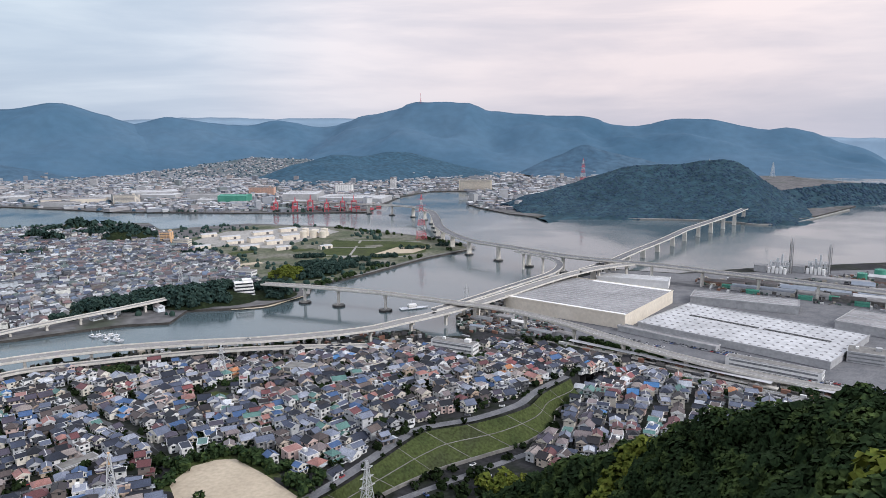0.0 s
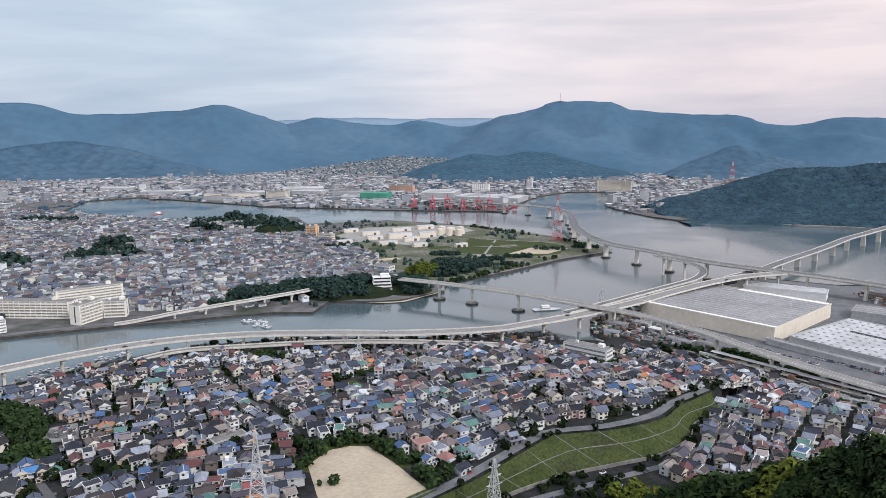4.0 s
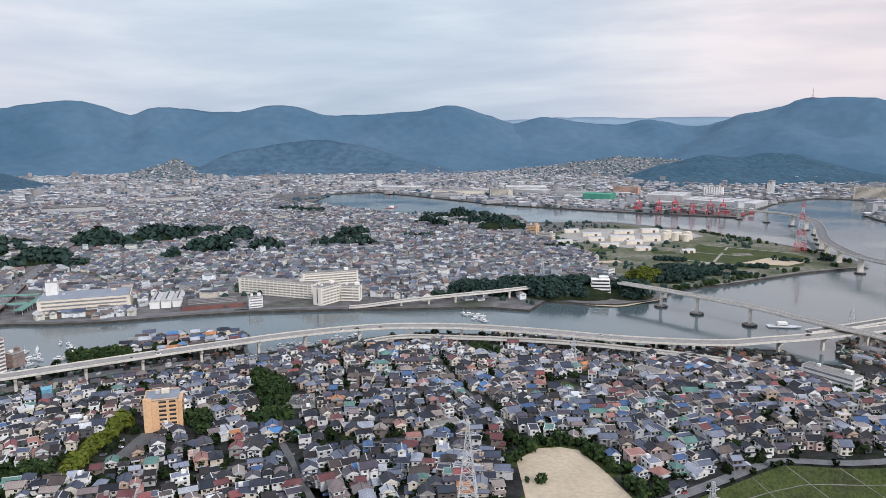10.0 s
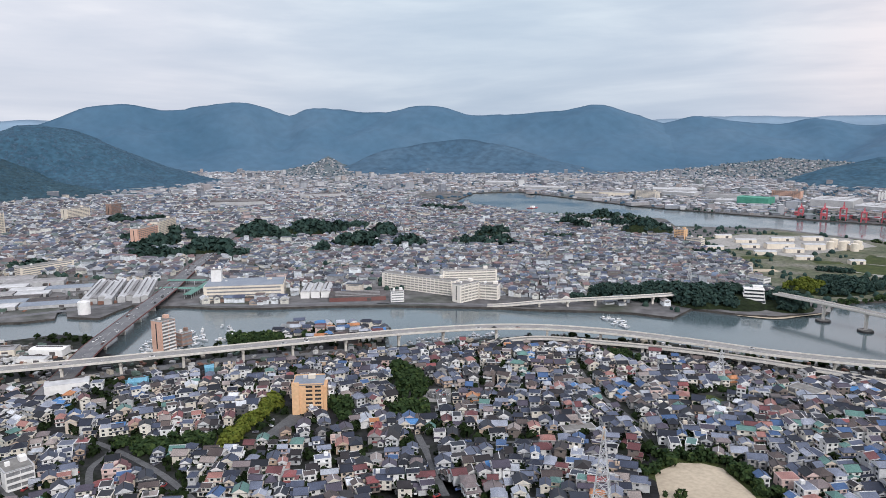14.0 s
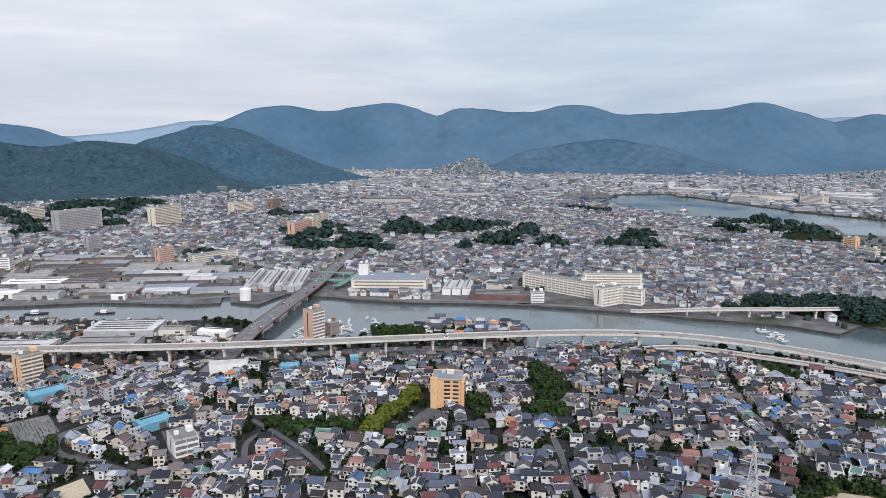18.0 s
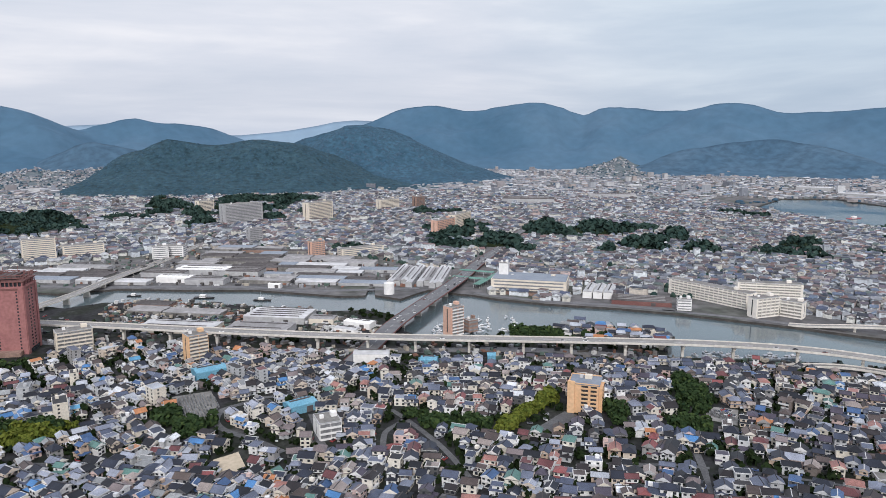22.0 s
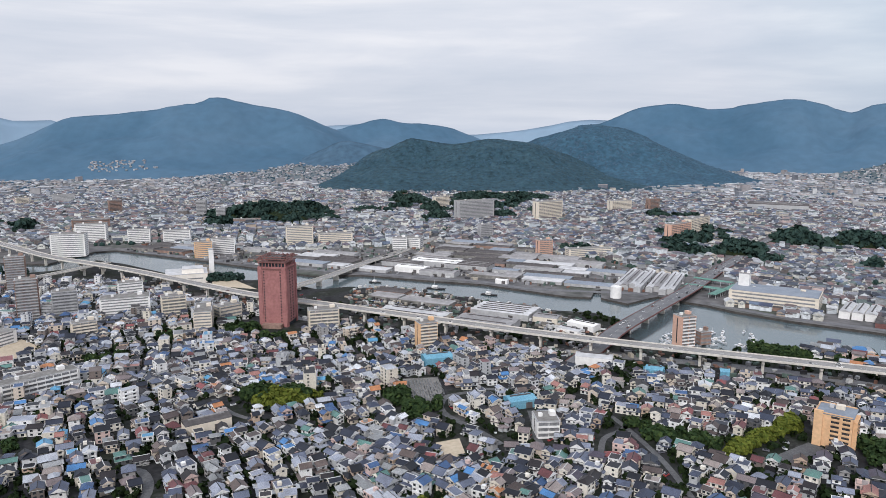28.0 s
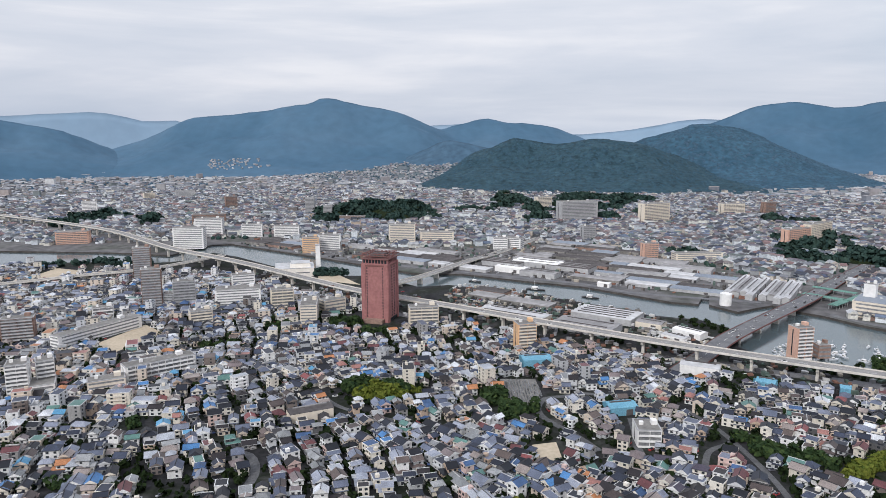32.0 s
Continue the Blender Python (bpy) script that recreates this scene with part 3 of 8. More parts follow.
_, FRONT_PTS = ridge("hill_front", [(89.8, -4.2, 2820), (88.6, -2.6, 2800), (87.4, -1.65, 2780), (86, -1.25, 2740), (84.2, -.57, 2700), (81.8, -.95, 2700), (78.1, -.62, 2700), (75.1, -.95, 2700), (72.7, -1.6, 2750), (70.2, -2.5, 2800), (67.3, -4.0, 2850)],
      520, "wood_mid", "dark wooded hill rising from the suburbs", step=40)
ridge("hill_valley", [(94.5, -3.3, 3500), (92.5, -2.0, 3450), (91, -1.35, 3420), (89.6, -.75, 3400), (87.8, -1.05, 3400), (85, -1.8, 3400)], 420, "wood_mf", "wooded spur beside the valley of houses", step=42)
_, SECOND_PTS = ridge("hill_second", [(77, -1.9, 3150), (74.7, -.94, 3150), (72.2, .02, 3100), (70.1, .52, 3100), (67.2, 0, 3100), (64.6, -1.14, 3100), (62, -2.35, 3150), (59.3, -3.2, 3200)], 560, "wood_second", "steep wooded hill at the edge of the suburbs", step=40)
_, ISLE_PTS = ridge("hill_isle", [(-5, -5.9, 1850), (-8, -4.75, 1900), (-9.8, -4.29, 1930), (-14.1, -3.01, 1960), (-17, -2.54, 1980), (-21.4, -2.23, 1970), (-23, -2.67, 1960), (-23.8, -3.27, 1950), (-25.2, -4.2, 1970), (-27, -5.3, 1990)],
      330, "wood_mid", "dark wooded hill of the former island beside the bridge", step=30, cells=18)
_, TAIL_PTS = ridge("hill_tail", [(-24.4, -4.6, 2060), (-26.1, -4.2, 2150), (-28, -3.9, 2230), (-29.6, -3.75, 2320), (-31.9, -3.65, 2450), (-35, -3.6, 2550)], 130, "wood_mid", "low wooded end of the former island", step=30, cells=14)
# the summit that the camera stands on, with its wooded spur
HILL = [(0, -300, 130), (-10, -120, 180), (0, -8, 192), (45, 62, 158), (93, 142, 144), (93, 160, 135), (92, 183, 122), (85, 219, 103), (73, 265, 70), (46, 312, 36), (19, 344, 5), (12, 372, 3)]


def home_hill():
    line = spline(HILL, 10)
    vs, n, m = [], len(line), 31
    for i, p in enumerate(line):
        q = line[min(i + 1, n - 1)] - line[max(i - 1, 0)]
        side = Vector((-q.y, q.x, 0)).normalized()
        for k in range(m):
            u = (k - 10) / 20.0
            reach = 300 if u < 0 else 330 * p.z / 200 + 12
            drop = max(0.0, 1 - abs(u) * (2.0 if u < 0 else 1.0)) ** (1.0 if u < 0 else 2.3)
            w = p + side * (u * reach)
            z = p.z * drop + 2.5 * noise.noise(Vector((w.x / 25, w.y / 25, 2.0))) * min(1.0, abs(u) * 5)
            vs.append((w.x, w.y, max(z, 2.0 if drop < 0.03 else 3.5 * 0)))
    fs = [(i * m + k, (i + 1) * m + k, (i + 1) * m + k + 1, i * m + k + 1) for i in range(n - 1) for k in range(m - 1)]
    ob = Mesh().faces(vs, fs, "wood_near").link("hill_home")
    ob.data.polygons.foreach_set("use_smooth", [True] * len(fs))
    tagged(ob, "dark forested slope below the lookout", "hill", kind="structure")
    return vs, m, n


HOME_PTS, HOME_M, HOME_N = home_hill()

# ---- houses ----
KEEP_OUT = []          # outlines on which no house stands
KEEP_LINES = []        # (line, half width) along which no house stands


def free(x, y, r=6.0):
    for (x0, y0, x1, y1), poly in KEEP_OUT:
        if x0 - r < x < x1 + r and y0 - r < y < y1 + r:
            if inside(x, y, poly):
                return False
            if near_line(x, y, poly + poly[:1])[0] < r:
                return False
    for (x0, y0, x1, y1), line, w in KEEP_LINES:
        if x0 < x < x1 and y0 < y < y1 and near_line(x, y, line)[0] < w + r:
            return False
    return True


def keep(poly):
    xs, ys = [p[0] for p in poly], [p[1] for p in poly]
    KEEP_OUT.append(((min(xs), min(ys), max(xs), max(ys)), poly))


def keep_line(pts, w):
    line = [(p[0], p[1]) for p in pts]
    xs, ys = [p[0] for p in line], [p[1] for p in line]
    KEEP_LINES.append(((min(xs) - w - 9, min(ys) - w - 9, max(xs) + w + 9, max(ys) + w + 9), line, w))

# ---- elevated roads and bridges ----
def deck_mesh(line, width, thick, key_side, key_top="deck", wall=1.0):
    """A road deck along line: top, sides and soffit, with solid parapets."""
    road, par = Mesh(), Mesh()
    n = len(line)
    prof = [(-width / 2, 0), (width / 2, 0), (width / 2, -0.6), (width * 0.3, -thick), (-width * 0.3, -thick), (-width / 2, -0.6)]
    sides = []
    for i, p in enumerate(line):
        q = line[min(i + 1, n - 1)] - line[max(i - 1, 0)]
        sides.append(Vector((q.y, -q.x, 0)).normalized())
    vs = [tuple(p + s * a + Vector((0, 0, b))) for p, s in zip(line, sides) for a, b in prof]
    m = len(prof)
    road.faces(vs, [(i * m, i * m + 1, (i + 1) * m + 1, (i + 1) * m) for i in range(n - 1)], key_top)
    o = len(road.v) - len(vs)
    k = road.slot(key_side)
    for i in range(n - 1):
        for j in range(1, m):
            a, b = i * m + j, i * m + (j + 1) % m
            road.f.append((a, b, b + m, a + m))
            road.m.append(k)
    for e in (-1, 1):
        prof2 = [(e * (width / 2 - 0.15), 0.004), (e * (width / 2 - 0.15), wall), (e * (width / 2 + 0.12), wall), (e * (width / 2 + 0.12), -0.9)]
        vs2 = [tuple(p + s * a + Vector((0, 0, b))) for p, s in zip(line, sides) for a, b in prof2]
        fs2 = [(i * 4 + j, i * 4 + j + 1, (i + 1) * 4 + j + 1, (i + 1) * 4 + j) for i in range(n - 1) for j in range(3)]
        par.faces(vs2, fs2, key_side)
    return road, par, sides


def viaduct(name, pts, width, thick, gap, label, key_side="concrete", foot=0.0, pier="tee", first=0.5, wall=1.0, category="bridge", footing=False, key_top="deck", piers=(), dry=None):
    """An elevated road with a pier every gap metres, or first at the piers named and, past the place dry, on land with no footings."""
    line = spline(pts, 8.0)
    base = thing(name, 0, 0, 0, 0, label, category)
    road, par, sides = deck_mesh(line, width, thick, key_side, key_top, wall=wall)
    part("deck", road, base, "grey asphalt road deck on pale girders")
    part("parapet", par, base)
    mark = Mesh()
    run, mark_run = first * gap, 0.0
    for i in range(len(line) - 1):
        seg = line[i + 1] - line[i]
        run += seg.length
        if i % 2 == 0 and width > 9:
            s = sides[i]
            a, b = line[i], line[i] + seg
            vs = [tuple(a - s * .12 + Vector((0, 0, .006))), tuple(a + s * .12 + Vector((0, 0, .006))), tuple(b + s * .12 + Vector((0, 0, .006))), tuple(b - s * .12 + Vector((0, 0, .006)))]
            mark.faces(vs, [(0, 1, 2, 3)], "paint")
        if piers:
            here = [q for q in piers if math.hypot(line[i].x - q[0], line[i].y - q[1]) < 4.3]
            if here:
                piers, run = [q for q in piers if q not in here], gap
            elif line[i].x < dry[0]:
                run = min(run, gap * 0.5)
        elif dry and line[i].x < dry[0]:
            run = min(run, gap * 0.5)
        if run >= gap and line[i].z - thick > foot + 2:
            run = 0.0
            p, s = line[i], sides[i]
            rot = math.degrees(math.atan2(s.y, s.x))
            pm = Mesh()
            top = p.z - thick
            cap = min(2.2, (top - foot) * 0.25)
            if pier == "tee":
                pm.box(p.x, p.y, foot - 1, 3.0, 2.2, top - cap - foot + 1, "concrete", rot)
                pm.box(p.x, p.y, top - cap, width * 0.62, 2.2, cap, "concrete", rot)
            elif pier == "pair":
                for e in (-1, 1):
                    pm.box(p.x + s.x * e * width * .24, p.y + s.y * e * width * .24, foot - 1, 2.0, 2.0, top - cap - foot + 1, "concrete", rot)
                pm.box(p.x, p.y, top - cap, width * 0.75, 2.4, cap, "concrete", rot)
            else:
                pm.box(p.x, p.y, foot - 1, 8.0, 3.0, top - foot + 1, "concrete", rot, top=0.8)
            if footing and not (dry and p.x > dry[0]):
                pm.rod((p.x, p.y, -2.0), (p.x, p.y, 1.6), 7.5, "dark", 14).rod((p.x, p.y, 1.604), (p.x, p.y, 2.2), 6.6, "darkconc", 14)
            part("pier", pm, base)
    if mark.f:
        tagged(part("lane_marking", mark, base), kind="stuff")
    return base, line


EXPRESS = [(-1640, -1110, 20), (-1558, -973, 19), (-1438, -784, 18), (-1311, -612, 17), (-1116, -433, 17), (-1037, -336, 16), (-969, -260, 16), (-866, -156, 16), (-808, -93, 16), (-739, 5, 16),
           (-656, 118, 16), (-595, 206, 16), (-546, 286, 16), (-473, 409, 16), (-417, 493, 16), (-365, 547, 16), (-300, 582, 16), (-226, 602, 16), (-154, 615, 16), (-78, 642, 16), (-38, 674, 16), (-4, 704, 16), (28, 734, 17), (65, 772, 18), (107, 819, 20), (154, 867, 22), (203, 909, 23), (251, 932, 24)]
viaduct("expressway_viaduct", EXPRESS, 14.5, 2.0, 42, "long pale concrete elevated expressway curving beside the river", foot=3.0)
viaduct("slip_road", [(-390, 500, 3.2), (-350, 546, 8), (-290, 572, 9), (-226, 592, 10), (-156, 604, 11), (-80, 620, 8), (-20, 634, 4.5), (30, 640, 3.0)], 8, 1.4, 34, "pale concrete slip road below the expressway", foot=3.0)
viaduct("loop_ramp", [(107, 1030, 25), (135, 992, 25), (153, 963, 24), (155, 928, 23), (138, 885, 22), (102, 840, 21), (62, 792, 20), (22, 748, 18), (-10, 718, 16.5)], 9, 1.6, 38, "curving interchange ramp on single piers", foot=0.0, key_top="asphalt")
viaduct("bay_bridge", [(-420, 1900, 14), (-325, 1818, 20), (-170, 1715, 24), (-75, 1660, 24), (-30, 1560, 24), (-16, 1451, 24), (-4, 1290, 24), (38, 1150, 24), (101, 1070, 25), (170, 992, 25), (235, 947, 25), (290, 916, 24.5), (344, 879, 23.5), (395, 845, 22.5), (490, 775, 21), (640, 660, 20)], 17, 2.6, 62, "long curving toll bridge over the bay on slender piers", foot=0.0, pier="wall", footing=True, key_top="asphalt")
viaduct("high_bridge", [(182, 905, 21), (236, 982, 18), (270, 1040, 16), (304, 1093, 15.5), (352, 1160, 16), (396, 1218, 18.5), (440, 1281, 20.5), (490, 1344, 21.5), (535, 1398, 23), (605, 1482, 25.5), (668, 1565, 28)], 14, 2.6, 66, "straight high bridge climbing to the wooded hill", foot=0.0, pier="wall", key_top="asphalt")
viaduct("girder_bridge", [(-216, 831, 20), (-163, 815, 20.3), (-121, 799, 20.5), (-65, 776, 20.5), (-26, 755, 20), (12, 734, 20), (63, 706, 19.5), (113, 661, 18), (155, 615, 15), (210, 565, 11), (275, 520, 8), (360, 470, 7)], 11, 2.0, 52, "slim pale girder bridge over the river", foot=0.0, footing=True, piers=[(-163, 815), (-121, 799), (-65, 776)], dry=(5, 745))
viaduct("bank_bridge", [(-470, 634, 3.0), (-452, 646, 4.5), (-416, 674, 9), (-376, 713, 11), (-346, 744, 12), (-314, 782, 13), (-290, 815, 14)], 9, 1.6, 30, "low concrete road bridge along the wooded bank", foot=1.0)
viaduct("red_girder_bridge", [(-560, 196, 3.6), (-592, 226, 6), (-637, 266, 9), (-700, 329, 10), (-797, 424, 9), (-915, 524, 5), (-1034, 637, 3.2), (-1111, 709, 3.2), (-1270, 860, 3.2)], 19, 2.6, 45, "broad road bridge with dark maroon girders and traffic", key_side="maroon", foot=0.0, pier="wall", wall=0.6, key_top="asphalt")
viaduct("river_bridge", [(-850, -85, 4), (-880, -62, 8), (-938, -18, 9), (-1040, 38, 8), (-1128, 85, 4), (-1300, 180, 3.2)], 13, 2.0, 34, "pale flat road bridge over the river", foot=0.0, pier="wall")
viaduct("branch_road", [(-1060, -330, 15), (-1000, -370, 14), (-959, -415, 12), (-925, -475, 12), (-880, -560, 10), (-830, -680, 10)], 10, 1.6, 30, "lower branch of the expressway", foot=1.0)


def ribbon(name, pts, width, key, label, z=0.02, category="road", kind="structure"):
    line = spline([(x, y, height(x, y) + z if len(q) == 0 else q[0]) for x, y, *q in pts], 6.0)
    n, vs = len(line), []
    for i, p in enumerate(line):
        q = line[min(i + 1, n - 1)] - line[max(i - 1, 0)]
        s = Vector((q.y, -q.x, 0)).normalized() * width / 2
        vs += [tuple(p - s), tuple(p + s)]
    m = Mesh().faces(vs, [(2 * i, 2 * i + 1, 2 * i + 3, 2 * i + 2) for i in range(n - 1)], key)
    return tagged(m.link(name), label, category, kind=kind)


def patch(name, outline, key, label, z=0.08, category="ground"):
    keep(outline)
    cx, cy = sum(p[0] for p in outline) / len(outline), sum(p[1] for p in outline) / len(outline)
    n = len(outline)
    vs, fs, K = [], [], 6
    for k in range(K):
        q = 1 - k / K
        for x, y in outline:
            px, py = cx + (x - cx) * q, cy + (y - cy) * q
            vs.append((px, py, height(px, py) + z))
    vs.append((cx, cy, height(cx, cy) + z))
    for k in range(K - 1):
        for i in range(n):
            fs.append((k * n + i, k * n + (i + 1) % n, (k + 1) * n + (i + 1) % n, (k + 1) * n + i))
    for i in range(n):
        fs.append(((K - 1) * n + i, (K - 1) * n + (i + 1) % n, K * n))
    return tagged(Mesh().faces(vs, fs, key).link(name), label, category, kind="structure")

# ---- kinds of things ----
def midrise(x, y, w, d, h, rot, key, label, style="flats", floor=3.0, z=2.9, category="building", name="apartment_block", roof_key="grey", group="", rail=None):
    """A block of flats (balconies), offices (window bands) or a plain works building; front along local -y."""
    base = thing(name, x, y, z, rot, label, category, group)
    body = Mesh().box(0, 0, -0.5, w, d, h + 0.5, key)
    part("body", body, base)
    part("roof_slab", Mesh().box(0, 0, h + 0.004, w + 0.3, d + 0.3, 0.5, roof_key).box(0, 0, h + 0.508, w - 1.2, d - 1.2, 0.02, "darkconc"), base)
    n = max(1, int(h / floor))
    for i in range(n):
        zz = i * h / n
        if style == "flats":
            # a flat band, its grey standing for the shade behind the balcony
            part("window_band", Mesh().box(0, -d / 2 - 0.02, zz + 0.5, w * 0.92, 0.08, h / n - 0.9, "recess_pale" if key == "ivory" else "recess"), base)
            bal = Mesh().box(0, -d / 2 - 0.62, zz + 0.02, w * 0.94, 1.1, 0.18, key).box(0, -d / 2 - 1.12, zz + 0.2, w * 0.94, 0.12, 1.35, rail or key)
            for k in range(max(2, int(w / 6)) + 1):
                bal.box(-w * 0.47 + k * w * 0.94 / max(2, int(w / 6)), -d / 2 - 0.58, zz + 0.2, 0.2, 1.0, h / n - 0.25, key)
            part("balcony", bal, base)
            part("window_band", Mesh().box(0, d / 2 + 0.02, zz + 1.0, w * 0.8, 0.08, h / n - 1.8, "pane"), base)
        elif style == "office":
            for e in (-1, 1):
                part("window_band", Mesh().box(0, e * (d / 2 + 0.02), zz + 1.0, w * 0.92, 0.08, (h / n) * 0.42, "recess"), base, "dark glazed band")
                part("window_band", Mesh().box(e * (w / 2 + 0.02), 0, zz + 1.0, 0.08, d * 0.85, (h / n) * 0.42, "recess"), base)
        else:
            m = Mesh()
            for k in range(max(2, int(w / 7))):
                m.box(-w * 0.45 + (k + 0.5) * w * 0.9 / max(2, int(w / 7)), -d / 2 - 0.02, zz + 1.0, 2.6, 0.08, 1.3, "pane")
            part("window_row", m, base)
    if style == "flats" and d > 8:
        for e in (-1, 1):
            part("end_window", Mesh().box(e * (w / 2 + 0.02), 0, h * 0.1, 0.08, 1.4, h * 0.82, "pane"), base)
    if h > 9:
        part("stair_head", Mesh().box(w * 0.3, d * 0.1, h + 0.5, min(5, w * .25), min(5, d * 0.4), 2.8, key), base)
        part("water_tank", Mesh().box(-w * 0.25, 0, h + 0.5, 2.6, 2.0, 2.2, "white"), base, "pale rooftop water tank")
    return base


def shed(x, y, w, d, h, rot, wall_key, roof_key, label, ridges=1, rise=2.0, z=2.9, name="industrial_shed", category="shed", vents=True):
    """A works hall under one or several parallel low gables, ridge along w."""
    # white walls far off are greyed, haze put into the colour
    if math.hypot(x, y) > 1700:
        wall_key = "grey" if wall_key == "white" else wall_key
    base = thing(name, x, y, z, rot, label, category, "sheds of the works")
    part("wall", Mesh().box(0, 0, -0.5, w, d, h + 0.5, wall_key), base)
    step = d / ridges
    for k in range(ridges):
        yy = -d / 2 + (k + 0.5) * step
        part("roof", Mesh().gable(0, yy, h + 0.004, w + 0.8, step - 0.06, rise, roof_key, thick=0.2), base)
        if vents:
            part("ridge_vent", Mesh().box(0, yy, h + rise - 0.2, w * 0.8, 1.2, 0.7, "darkroof" if roof_key != "darkroof" else "greyroof"), base)
    part("door", Mesh().box(w * 0.2, -d / 2 - 0.03, 0, 5, 0.1, min(4.5, h * 0.8), "darkroof"), base, "dark sliding door")
    return base


def flat_hall(x, y, w, d, h, rot, wall_key, roof_key, label, z=2.9, name="warehouse", ribs=0, domes=None, domes_key="dark"):
    base = thing(name, x, y, z, rot, label, "warehouse")
    part("wall", Mesh().box(0, 0, -0.5, w, d, h + 0.5, wall_key), base)
    part("roof", Mesh().box(0, 0, h + 0.004, w + 0.6, d + 0.6, 0.35, roof_key), base)
    part("parapet", Mesh().box(0, -d / 2 - 0.35, h - 0.2, w + 0.9, 0.25, 1.6, wall_key).box(0, d / 2 + 0.35, h - 0.2, w + 0.9, 0.25, 1.6, wall_key)
         .box(w / 2 + 0.4, 0, h - 0.2, 0.25, d + 0.4, 1.6, wall_key).box(-w / 2 - 0.4, 0, h - 0.2, 0.25, d + 0.4, 1.6, wall_key), base)
    for k in range(ribs):
        part("roof_seam", Mesh().box(0, -d / 2 + (k + 0.5) * d / ribs, h + 0.358, w * 0.96, 0.5, 0.25, "whitesteel"), base)
    if domes:
        nx, ny = domes
        one = Mesh().box(0, 0, 0, 2.6, 1.8, 0.5, domes_key, top=0.8).link("skylight", base)
        one.location = (-w / 2 + w / nx * 0.5, -d / 2 + d / ny * 0.5, h + 0.358)
        for i in range(nx):
            for j in range(ny):
                if (i, j) != (0, 0):
                    o = one.copy()
                    scene.collection.objects.link(o)
                    o.location = (-w / 2 + w / nx * (i + 0.5), -d / 2 + d / ny * (j + 0.5), h + 0.358)
    return base


def lattice_tower(x, y, h, w, rot, key, label, z=3.0, name="power_pylon", bands=None, arms=3):
    """A steel lattice mast with cross arms; bands paint it red and white in turn."""
    base = thing(name, x, y, z, rot, label, "pylon")
    n = max(6, int(h / 5))
    cols = bands or (key, key)
    seg = [Mesh(), Mesh()]
    for i in range(n):
        a, b = i / n, (i + 1) / n
        wa, wb = w / 2 * (1 - a) ** 1.15 + 0.45, w / 2 * (1 - b) ** 1.15 + 0.45
        m, k = seg[(i * 7 // n) % 2], cols[(i * 7 // n) % 2]
        q = [(-1, -1), (1, -1), (1, 1), (-1, 1)]
        t = 0.14 + 0.10 * (h / 60)
        for j in range(4):
            p, r = q[j], q[(j + 1) % 4]
            m.rod((p[0] * wa, p[1] * wa, a * h), (p[0] * wb, p[1] * wb, b * h), t, k, 4)
            m.rod((p[0] * wa, p[1] * wa, a * h), (r[0] * wb, r[1] * wb, b * h), t * 0.7, k, 4)
            m.rod((r[0] * wa, r[1] * wa, a * h), (p[0] * wb, p[1] * wb, b * h), t * 0.7, k, 4)
            m.rod((p[0] * wb, p[1] * wb, b * h), (r[0] * wb, r[1] * wb, b * h), t * 0.7, k, 4)
    part("lattice", seg[0], base)
    if seg[1].f:
        part("lattice", seg[1], base)
    for i in range(arms):
        zz = h * (0.62 + 0.13 * i)
        r = h * (0.13 - 0.018 * i)
        arm = Mesh()
        for e in (-1, 1):
            arm.rod((0, e * 0.5, zz), (e * r, 0, zz + 0.6), 0.16, cols[0], 4)
            arm.rod((0, -e * 0.5, zz), (e * r, 0, zz + 0.6), 0.16, cols[0], 4)
            arm.rod((0, 0, zz + 2.2), (e * r, 0, zz + 0.6), 0.14, cols[0], 4)
        part("cross_arm", arm, base)
        for e in (-1, 1):
            part("insulator", Mesh().rod((e * r, 0, zz + 0.5), (e * r, 0, zz - 1.6), 0.14, "dark", 5), base)
    return base


def cylinder_tank(x, y, r, h, key, label, z=2.7, name="storage_tank"):
    base = thing(name, x, y, z, 0, label, "tank", "storage tanks")
    part("shell", Mesh().rod((0, 0, -0.5), (0, 0, h), r, key, 20), base)
    part("roof", Mesh().rod((0, 0, h + 0.004), (0, 0, h + r * 0.22), r + 0.1, key, 20, r2=r * 0.15), base)
    rail = Mesh()
    for i in range(20):
        a, b = i * 0.31416, (i + 1) * 0.31416
        rail.rod((r * math.cos(a), r * math.sin(a), h + 0.9), (r * math.cos(b), r * math.sin(b), h + 0.9), 0.06, "whitesteel", 3)
    part("rail", rail, base)
    return base


def boat(x, y, rot, length, label, key="boat_i", name="boat"):
    """A small craft: pointed hull, cabin, wheelhouse glass and mast."""
    base = thing(name, x, y, 0.0, rot, label, "boat", "boats at their moorings")
    b, l = length * 0.15, length / 2
    hull = [(-l, -b, 1.2), (-l, b, 1.2), (l * 0.45, b, 1.3), (l, 0, 1.8), (l * 0.45, -b, 1.3)]
    low = [(-l * 0.95, -b * 0.7, -0.4), (-l * 0.95, b * 0.7, -0.4), (l * 0.4, b * 0.6, -0.4), (l * 0.85, 0, -0.4), (l * 0.4, -b * 0.6, -0.4)]
    part("hull", Mesh().faces(hull + low, [(0, 4, 3, 2, 1), (5, 6, 7, 8, 9)] + [(i, (i + 1) % 5, 5 + (i + 1) % 5, 5 + i) for i in range(5)], key), base)
    part("cabin", Mesh().box(-l * 0.15, 0, 1.2, length * 0.3, b * 1.3, length * 0.11 + 0.6, "white", top=0.88), base)
